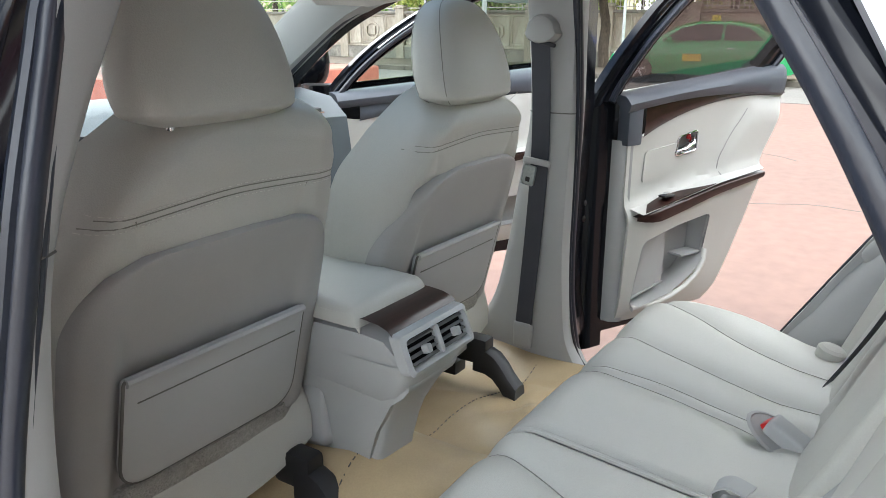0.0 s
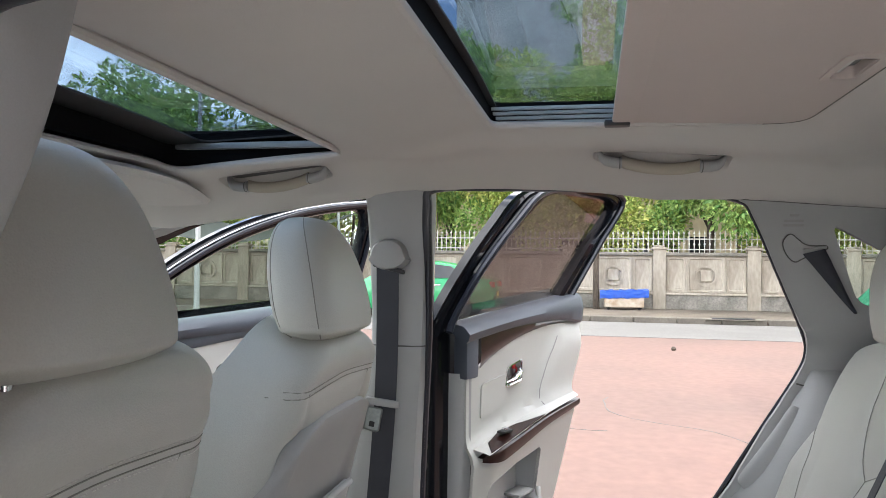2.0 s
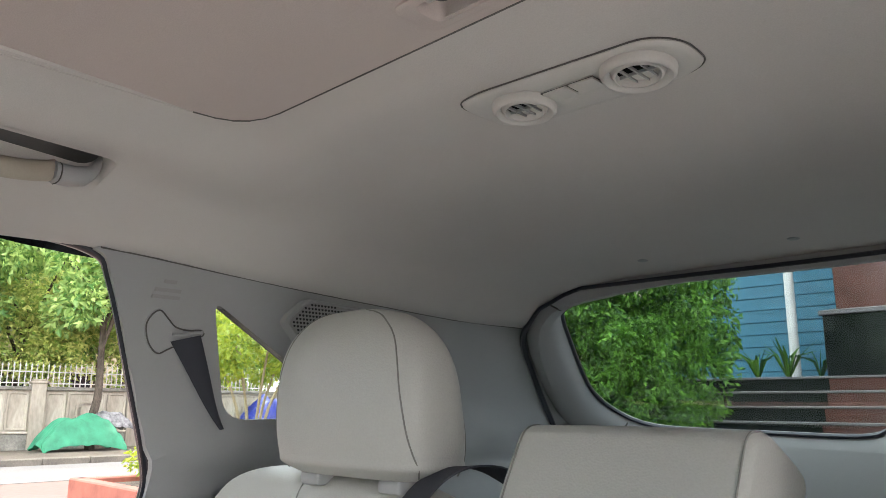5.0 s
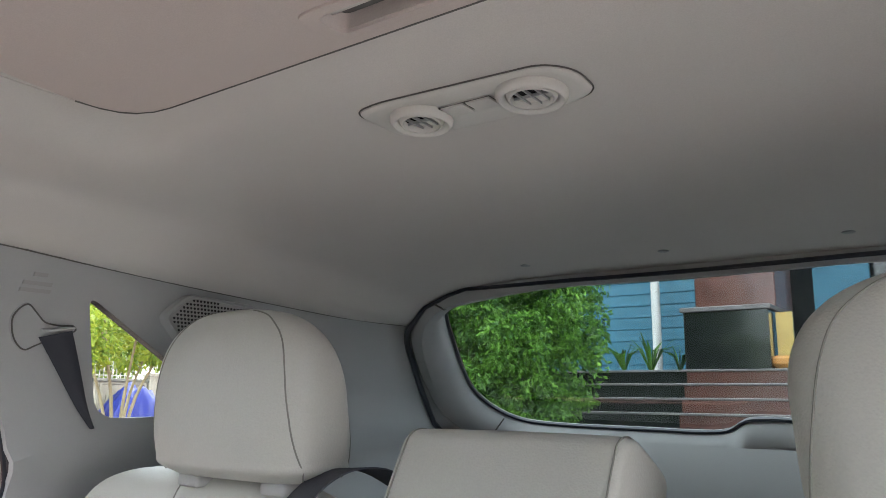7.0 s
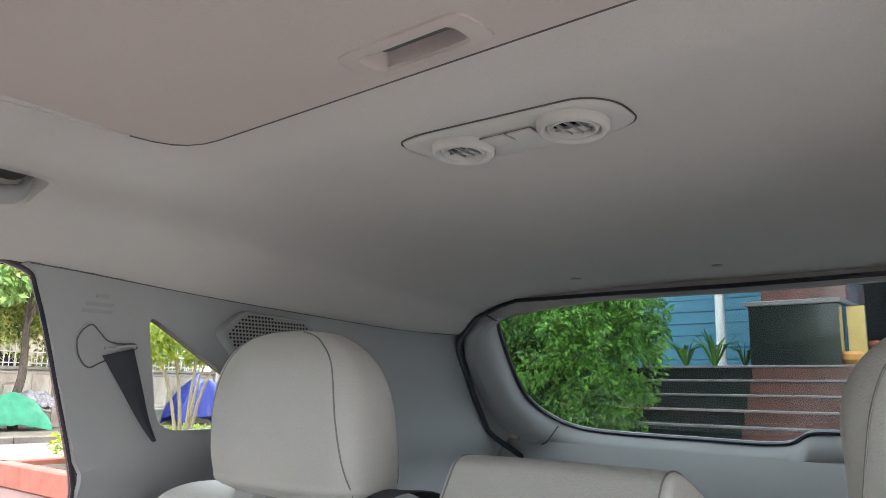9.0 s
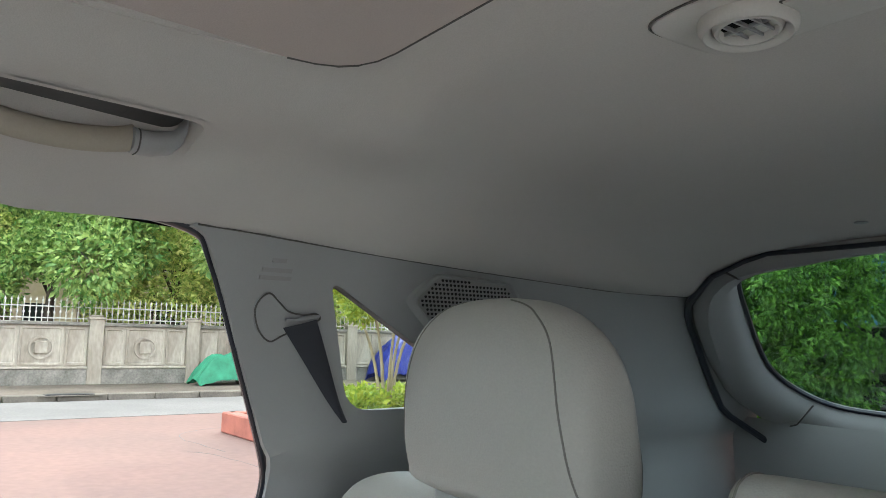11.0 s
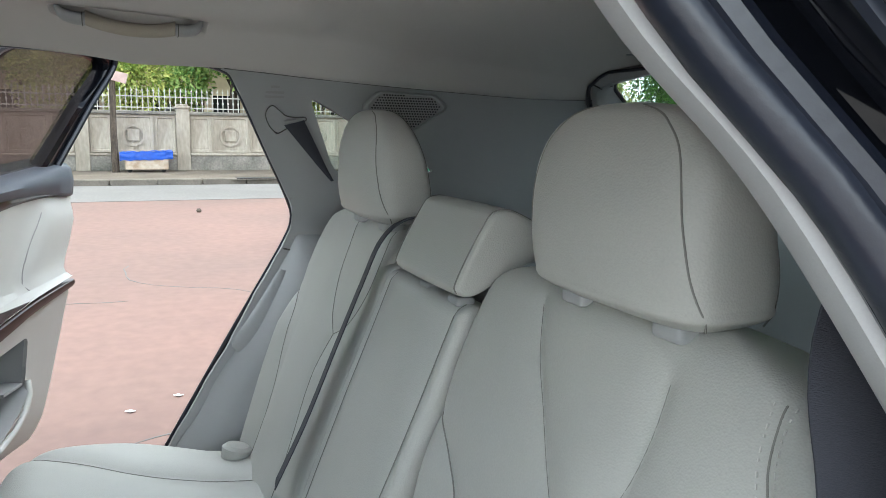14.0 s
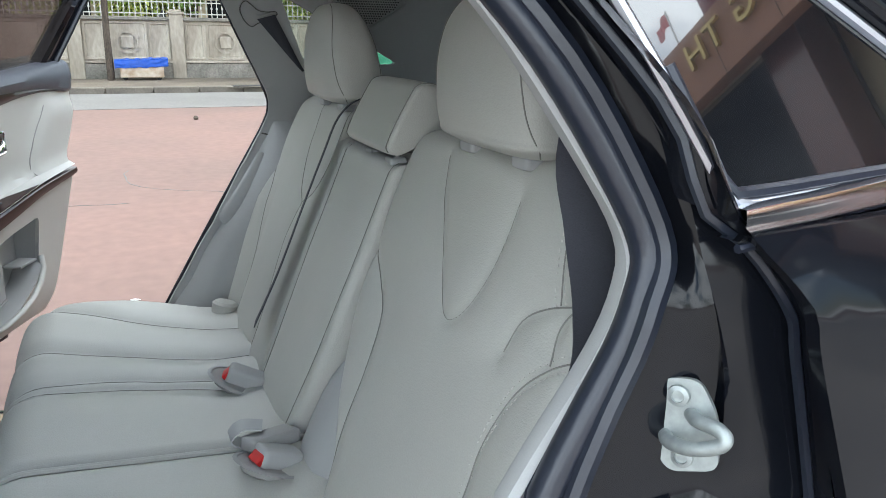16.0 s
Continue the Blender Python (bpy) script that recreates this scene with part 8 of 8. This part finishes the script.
# ---- cart, tarpaulins, planting ----
cart = thing("street_cart", "low white cart under a bright blue tarpaulin", "cart")
part("box", box((0.55, 1.08, 0.30), (21.0, -0.41, 0.34), 0.02, 1), mat("scuffed pale board", (0.62, 0.56, 0.46), 0.8, vary=0.3, scale=4, fine=30, bump=0.2, tint=(0.36, 0.25, 0.16)), cart, "scuffed pale cart box")
for dy in (-0.42, 0.42):
    part("wheel", cyl(0.06, 0.05, (20.80, -0.41 + dy, 0.18), (0, 90, 0), 14), TYRE, cart)
def drape(cx, cy, z0, lx, ly, h, seed, mat_, name, parent, peak=0.0, n=34):
    rng_off = seed * 3.7
    def fn(u, v):
        ex, ey = abs(u) ** 4, abs(v) ** 4
        top = h * (1 - max(ex, ey) * 0.9) + peak * (1 - (u * u + v * v) * 0.6)
        z = max(0.0, top) * (0.9 + 0.2 * noise.noise((u * 2.2 + rng_off, v * 2.2, 0.3))) + 0.06 * noise.noise((u * 6, v * 6, rng_off))
        r = 1 + 0.10 * noise.noise((u * 4, v * 4, rng_off + 2))
        return Vector((cx + u * lx * r, cy + v * ly * r, max(z0 + z, z0)))
    return part(name, sheet(fn, steps(-1, 1, n), steps(-1, 1, n), 0.012, direction=(0, 0, -1)), mat_, parent)
def hang_bm():
    def fn(u, v):
        y = -0.41 + v * 0.66
        if u < 0:
            return Vector((20.70 - 0.02 * noise.noise((v * 5, u * 3, 1)), y, 0.66 + u * (0.20 + 0.05 * noise.noise((v * 3, 0, 2))) - 0.10 * v * 0.3))
        return Vector((20.70 + u * 0.6, y, 0.66 + 0.05 * noise.noise((u * 3, v * 4, 5)) - 0.03 * v))
    return sheet(fn, steps(-1, 1, 20), steps(-1, 1, 30), 0.01, direction=(0.3, 0, -1))
part("tarpaulin", hang_bm(), BLUE_TARP, cart, "bright blue plastic tarpaulin")
heap = thing("covered_heap", "heap of goods under a green shade net", "heap")
drape(20.6, -7.35, 0.12, 0.55, 1.05, 0.62, 1, GREEN_NET, "net", heap, 0.35)
drape(20.75, -8.05, 0.62, 0.40, 0.62, 0.30, 2, GREY_BAG, "sack", heap, 0.25, 22)
navy = thing("covered_heap", "tall heap under a dark blue tarpaulin by the wall", "heap")
drape(20.9, -13.1, 0.12, 0.60, 0.95, 1.05, 3, NAVY_TARP, "tarpaulin", navy, 0.45)

planter = thing("planter", "low red brick planter with clipped lime hedge", "planter")
for nm, sx_, loc in (("kerb_side", (0.20, 9.0, 0.30), (8.6, -8.2, 0.15)), ("kerb_side", (0.20, 9.0, 0.30), (10.8, -8.2, 0.15)), ("kerb_end", (2.4, 0.20, 0.30), (9.7, -3.72, 0.15))):
    part(nm, box(sx_, loc, 0.02, 1), BRICK_RED, planter, "red brick planter edge")
rg = random.Random(31)
part("soil", box((2.1, 8.9, 0.20), (9.7, -8.2, 0.12)), BARK, planter)
hedge = thing("hedge", "clipped lime green hedge in the brick planter", "hedge", kind="stuff")
leaf_cloud(rg, [(9.0 + dx, -4.5 - 0.42 * k, 0.52, 0.36) for k in range(18) for dx in (0.0, 0.45, 0.9, 1.35)], 17000, 0.055, LEAF_H, "leaves", hedge, squash=(1, 1, 0.55))
sap = thing("sapling", "bare stemmed young tree with yellow green leaves", "tree")
bm, ends = None, []
for k in range(6):
    a = 2 * math.pi * k / 6 + rg.uniform(-0.3, 0.3)
    e = (9.3 + math.cos(a) * 0.55, -5.45 + math.sin(a) * 0.75, 2.0 + rg.uniform(0, 0.8))
    mid_ = (9.3 + math.cos(a) * 0.18, -5.45 + math.sin(a) * 0.25, 1.25)
    bm = tube(spline([(9.3 + 0.04 * math.cos(a), -5.45 + 0.05 * math.sin(a), 0.25), mid_, e], 5), [0.030 * (1 - 0.06 * i) for i in range(11)], 7, bm=bm)
    ends.append((*e, 0.34))
    ends.append((e[0], e[1] + rg.uniform(-0.4, 0.4), e[2] - 0.25, 0.26))
part("stems", bm, mat("pale sapling bark", (0.36, 0.29, 0.18), 0.9, fine=60), sap, "pale thin stems")
leaf_cloud(rg, ends, 3800, 0.06, LEAF_H, "leaves", sap)
tuft = thing("dry_tuft", "tuft of dry straw coloured leaves in the planter", "plant")
bm = None
for k in range(40):
    a, b_ = rg.uniform(0, 6.28), rg.uniform(0.3, 0.6)
    bm = tube([(8.75, -5.75, 0.35), (8.75 + math.cos(a) * b_ * 0.5, -5.75 + math.sin(a) * b_ * 0.5, 0.70), (8.75 + math.cos(a) * b_, -5.75 + math.sin(a) * b_, 0.45)], [0.012, 0.010, 0.003], 4, flat=0.2, bm=bm)
part("blades", bm, STRAW, tuft)

# ---- behind the car: bush, granite steps, school front ----
bush = thing("bush", "large dense glossy green bush beside the steps", "bush")
rb = random.Random(77)
cs = []
for k in range(150):
    a, z = rb.uniform(0, 2 * math.pi), rb.uniform(0.25, 3.9)
    w = min(1.0, 0.72 + 0.16 * z) if z < 2.6 else max(0.4, 1.0 - (z - 2.6) * 0.4)
    rr = math.sqrt(rb.random())
    cs.append((4.02 + math.cos(a) * 1.55 * w * rr, -5.2 + math.sin(a) * 0.85 * w * rr, z, 0.36))
leaf_cloud(rb, cs, 80000, 0.036, LEAF_D, "foliage", bush, droop=0.15)
sprays = []
for k in range(900):
    a, z = rb.uniform(0, 2 * math.pi), rb.uniform(0.15, 3.9)
    w = min(1.0, 0.72 + 0.16 * z) if z < 2.6 else max(0.4, 1.0 - (z - 2.6) * 0.4)
    rr = 1.0 + rb.uniform(-0.16, 0.14)
    sprays.append((4.05 + math.cos(a) * 1.62 * w * rr, -5.2 + math.sin(a) * 1.06 * w * rr, z, rb.uniform(0.08, 0.16)))
leaf_cloud(rb, sprays, 105000, 0.028, LEAF_D, "sprays", bush, droop=0.9)
part("stems", tube([(3.85, -5.2, 0), (3.9, -5.2, 1.2), (3.85, -5.25, 2.6)], [0.10, 0.07, 0.04], 8), BARK, bush, "hidden woody stem")

stairs = new("stairs_school")
tagged(stairs, "broad steps of black and red granite", "stairs", kind="structure")
for k in range(11):
    z, y = 0.145 * (k + 1), -5.6 - 0.19 * k
    for x0, x1, m_ in ((1.95 + 0.03 * k, 6.5, GRANITE_D), (-7.0, 1.95 + 0.03 * k, GRANITE_R)):
        part("riser", box((x1 - x0, 0.03, 0.125), ((x0 + x1) / 2, y - 0.015, z - 0.0825)), m_, stairs, "polished granite riser")
    part("tread", box((13.5, 0.32, 0.024), (-0.25, y - 0.145, z - 0.012), 0.005, 1), GRANITE_G, stairs, "worn granite tread")
part("landing", box((13.5, 3.2, 0.10), (-0.25, -9.4, 1.545)), GRANITE_G, stairs)
ped = thing("granite_plinth", "black polished granite plinth on the landing", "plinth")
part("block", box((0.86, 0.70, 0.60), (1.86, -7.95, 1.90), 0.006, 1), GRANITE_D, ped)
part("cap", box((0.92, 0.76, 0.05), (1.86, -7.95, 2.225), 0.008, 1), GRANITE_G, ped, "grey granite cap")
part("brass_face", box((0.16, 0.05, 0.60), (1.33, -7.85, 1.88)), BRASS, ped, "brass sheet beside the plinth")
front_wall = new("wall_school")
tagged(front_wall, "school front with blue boards and red granite columns", "wall", kind="structure")
part("blue_wall", box((3.2, 0.10, 3.4), (3.6, -9.6, 3.2)), BLUE_WALL, front_wall, "blue boarded wall")
bb0 = None
for k in range(20):
    z = 1.66 + k * 0.16
    if bb0 is None:
        bb0 = part("board", box((3.2, 0.02, 0.148), (0, 0, 0), 0.003, 1), BLUE_WALL, front_wall)
        bb0.location = (3.6, -9.54, z)
    else:
        o = bb0.copy()
        scene.collection.objects.link(o)
        o.location = (3.6, -9.54, z)
part("red_column", box((0.85, 0.85, 4.5), (1.86, -8.45, 3.8), 0.01, 1), GRANITE_R, front_wall, "red granite column")
part("red_column", box((0.85, 0.85, 4.5), (-0.55, -8.45, 3.8), 0.01, 1), GRANITE_R, front_wall, "red granite column")
part("dark_door", box((3.6, 0.12, 3.2), (0.2, -9.7, 3.1)), GRANITE_D, front_wall, "dark entrance")
part("blue_wall", box((0.60, 0.10, 3.2), (0.98, -9.4, 3.1)), BLUE_WALL, front_wall)
for x in (-0.9, -1.1, -1.6):
    part("brass_bar", box((0.05, 0.05, 3.0), (x, -9.2, 3.1), 0.01, 1), BRASS, front_wall, "brass door bar")
part("white_pipe", cyl(0.055, 4.2, (2.98, -8.7, 3.6), seg=14), WHITE_PAINT, front_wall, "white drain pipe")
part("upper_wall", box((22.6, 0.4, 2.6), (-4.8, -10.1, 6.1)), HOUSE_WARM, front_wall, "cream upper storeys")
part("stair_tower", box((7.2, 0.4, 9.2), (6.0, -10.12, 6.1)), HOUSE_WARM, front_wall, "cream gable beside the entrance")
pot = thing("flower_pot", "terracotta pot standing on the landing", "flower pot")
part("pot", lathe([(0.13, 0.0), (0.17, 0.18), (0.20, 0.20), (0.20, 0.24), (0.17, 0.24), (0.16, 0.20), (0.0, 0.19)], (1.13, -8.1, 1.60), seg=20), TERRACOTTA, pot)
tall = thing("brass_urn", "low orange ceramic bowl beside the plinth", "bowl")
part("bowl", lathe([(0.06, 0.0), (0.12, 0.05), (0.13, 0.10), (0.10, 0.13), (0.0, 0.12)], (1.38, -7.78, 1.60), seg=18), mat("orange ceramic", (0.62, 0.30, 0.09), 0.35, fine=40), tall)
for n_, (x, y, s_) in enumerate(((2.45, -7.9, 0.30), (3.1, -7.9, 0.36), (2.85, -8.1, 0.45), (3.5, -7.9, 0.4))):
    pt = thing("potted_plant", "spiky green plant beside the steps", "plant", "plants by the steps")
    bm = None
    for k in range(16):
        a, b_ = rb.uniform(0, 6.28), rb.uniform(0.4, 1.0) * s_
        bm = tube([(x, y, 1.58), (x + math.cos(a) * b_ * 0.35, y + math.sin(a) * b_ * 0.35, 1.58 + s_ * 0.6), (x + math.cos(a) * b_ * 0.8, y + math.sin(a) * b_ * 0.8, 1.58 + s_ * rb.uniform(0.5, 1.0))], [0.016, 0.018, 0.004], 4, flat=0.25, bm=bm)
    part("blades", bm, LEAF_D, pt)

# ---- the school's long front: canopy with its sign, black panel for the hall's shade, tall block behind ----
part("canopy", box((15.0, 1.7, 0.16), (-7.0, -9.05, 7.42)), HOUSE_WARM, front_wall, "canopy slab over the entrance")
# no recess is built: black colour stands in for the hall's darkness
part("hall_shade_panel", box((9.2, 0.2, 6.2), (-11.6, -9.9, 4.1)), BLACK_PLASTIC, front_wall, "flat black panel for the shade of the entrance hall")
for k in range(4):
    part("pale_panel", box((0.9, 0.06, 0.6), (-8.6 - k * 1.9, -9.76, 4.6 + 0.5 * (k % 2))), HOUSE, front_wall, "pale notice panel")
for x in (-2.6, -7.0, -11.4):
    part("red_column", box((0.7, 0.7, 6.0), (x, -8.9, 4.4), 0.01, 1), GRANITE_R, front_wall, "red granite column")
fascia = thing("school_sign", "terracotta fascia with raised gold letters over the entrance", "sign")
fascia_board = part("board", box((14.4, 0.28, 1.05), (-7.0, -8.2, 6.95), 0.01, 1), SIGN_BROWN, fascia, "terracotta tiled board")
for k in range(12):
    part("tile_joint", box((0.012, 0.01, 1.05), (-13.6 + 1.2 * k, -8.056, 6.95)), SEAM, fascia_board)
txt = bpy.data.curves.new("letters", "FONT")
txt.body, txt.size, txt.extrude, txt.space_character, txt.align_x, txt.align_y = "TRƯỜNG TH", 0.62, 0.035, 1.12, "CENTER", "CENTER"
letters = new("letters", txt)
letters.parent = fascia
letters.matrix_basis = Matrix.Translation((-6.2, -8.0, 7.02)) @ pose(0, 0, 0, 90, 0, 180)
txt.materials.append(GOLD)
def flag(x, y, z, tall):
    fl = thing("flag", "small red flag on a thin white pole over the school front", "flag", "flags")
    part("pole", cyl(0.018, tall, (x, y, z + tall / 2), seg=8), WHITE_PAINT, fl)
    part("cloth", sheet(lambda u, v: Vector((x - u * 0.36, y + 0.05 * math.sin(u * 6), z + tall - 0.03 - v * 0.24 - u * 0.10)), steps(0, 1, 8), steps(0, 1, 4), 0.004, direction=(0, 1, 0)), RED_PAINT, fl, "red cloth")


for k in range(7):
    flag(-4.0 - k * 1.1, -8.25, 7.47, 0.79)
for k in range(5):
    flag(3.06 + k * 1.5, -10.1, 10.69, 1.35)


def school_wing(x0, x1, h, label):
    wing = thing("school_building", label, "building", "school wings")
    part("wall_body", box((x1 - x0, 8.0, h), ((x0 + x1) / 2, -26.0, h / 2)), MAROON, wing)
    part("cornice", box((x1 - x0 + 0.6, 8.6, 0.6), ((x0 + x1) / 2, -26.0, h + 0.1)), HOUSE, wing, "pale roof cornice")
    for k in range(int((x1 - x0) / 3.5)):
        for zz in [9.6 + 3.4 * j for j in range(int((h - 9.6) / 3.4))]:
            wx = x0 + 1.8 + k * 3.5
            w_ = part("window", box((1.7, 0.10, 1.6), (wx, -21.98, zz)), CAR_GLASS, wing, "dark window")
            part("frame", box((1.9, 0.14, 0.12), (wx, -21.97, zz - 0.86)), WHITE_PAINT, w_)
            part("frame", box((0.07, 0.13, 1.6), (wx, -21.97, zz)), WHITE_PAINT, w_)


school_wing(-19.4, -9.5, 24.0, "tall maroon school block with rows of windows")
# added out of view, only to keep the sun off the car
school_wing(1.3, 6.0, 33.0, "unseen high maroon block added to shade the car")

# ---- houses far beyond the wall, seen over the trees and through the roof glass ----
def far_house(x, y, w, d, h, material, label, panes=True):
    hs = thing("house", label, "house", "far houses")
    part("wall_body", box((d, w, h), (x, y, h / 2)), material, hs)
    part("cornice", box((d + 0.6, w + 0.6, 0.5), (x, y, h + 0.2)), HOUSE, hs, "pale roof cornice")
    part("parapet", box((d * 0.7, w * 0.55, 1.6), (x, y - w * 0.15, h + 1.2)), HOUSE, hs, "roof parapet block")
    for k in range(max(1, int(w / 3)) if panes else 0):
        for j in range(max(1, int(h / 3.4))):
            wn = part("window", box((0.2, 1.2, 1.5), (x - d / 2 - 0.02, y - w / 2 + 1.5 + k * 3.0, 2.0 + j * 3.4)), CAR_GLASS, hs, "dark window")
            part("sill", box((0.35, 1.5, 0.12), (x - d / 2 - 0.05, y - w / 2 + 1.5 + k * 3.0, 1.18 + j * 3.4)), HOUSE, wn)
    return hs
far_house(66.0, 5.0, 13.0, 14.0, 23.0, HOUSE, "tall pale apartment house beyond the garden", False)
far_house(58.0, -6.0, 11.0, 12.0, 20.5, HOUSE, "grey apartment house with stepped roof", False)
far_house(40.0, 2.0, 16.0, 8.0, 6.5, HOUSE_WARM, "low cream house behind the garden trees")
far_house(42.0, -14.0, 14.0, 8.0, 7.0, HOUSE_WARM, "low cream house behind the garden trees")

# ---- ahead of the car: junction, planters, posts ----
side_road = link_mesh("road", box((60, 26, 0.02), (45, 30, -0.004)), ROAD)
tagged(side_road, "pale side street at the junction", "road", kind="structure")
pl2 = thing("planter", "low red brick planter at the street corner", "planter")
part("edge", box((3.2, 2.0, 0.55), (9.5, 10.4, 0.275), 0.03, 1), BRICK_RED, pl2)
part("edge", box((1.4, 1.6, 0.45), (7.4, 11.6, 0.225), 0.03, 1), BRICK_RED, pl2)
pole1 = thing("striped_post", "red and white striped traffic post", "post")
for k in range(6):
    part("band", cyl(0.05, 0.28, (7.3, 9.0, 0.14 + k * 0.28), seg=14), (RED_PAINT if k % 2 else WHITE_PAINT), pole1)
lamp_post = thing("lamp_post", "grey galvanised street lamp post", "lamp post")
part("shaft", cyl(0.075, 6.5, (16.9, 10.4, 3.25), seg=14, r2=0.05), POLE, lamp_post)
part("foot", box((0.34, 0.34, 0.10), (16.9, 10.4, 0.05), 0.01, 1), POLE, lamp_post)
awn = thing("awning", "dark net awning stretched over the pavement", "awning")
part("net", sheet(lambda u, v: Vector((17.8 + 2.6 * v, 7.0 + 6.0 * u, 2.9 - 0.55 * math.sin(math.pi * u) - 0.5 * (1 - v))), steps(0, 1, 14), steps(0, 1, 8), 0.01, direction=(0, 0, 1)), SHADE_NET, awn)
for u in (0, 1):
    part("pole", cyl(0.04, 2.8, (18.0, 7.0 + 6.0 * u, 1.4), seg=10), POLE, awn)
for k, (x, y, r) in enumerate(((24.0, 22.0, 0.9), (27.5, 24.0, 1.0), (31.0, 25.0, 1.0), (19.5, 23.0, 0.8), (35.0, 27.0, 1.1))):
    tp = thing("topiary", "clipped round shrub by the street", "shrub", "round shrubs")
    leaf_cloud(random.Random(90 + k), [(x, y, r * 0.9, r * 0.8)], 2600, 0.11, LEAF_Y, "foliage", tp)
    part("stem", cyl(0.08, 0.6, (x, y, 0.3), seg=8), BARK, tp)
for k, (x, y) in enumerate(((26.0, 31.0), (33.0, 34.0), (41.0, 33.0), (18.0, 33.0), (49.0, 30.0), (10.0, 34.0), (2.0, 34.0))):
    tree(x, y, 8.0, 3.6, "roadside tree beyond the junction", 40 + k, base=0.0, leaves=4500, size=0.2, low=0.3, trunk_r=0.22)
far_house(52.0, 40.0, 40.0, 8.0, 9.0, HOUSE_WARM, "long cream house across the junction")
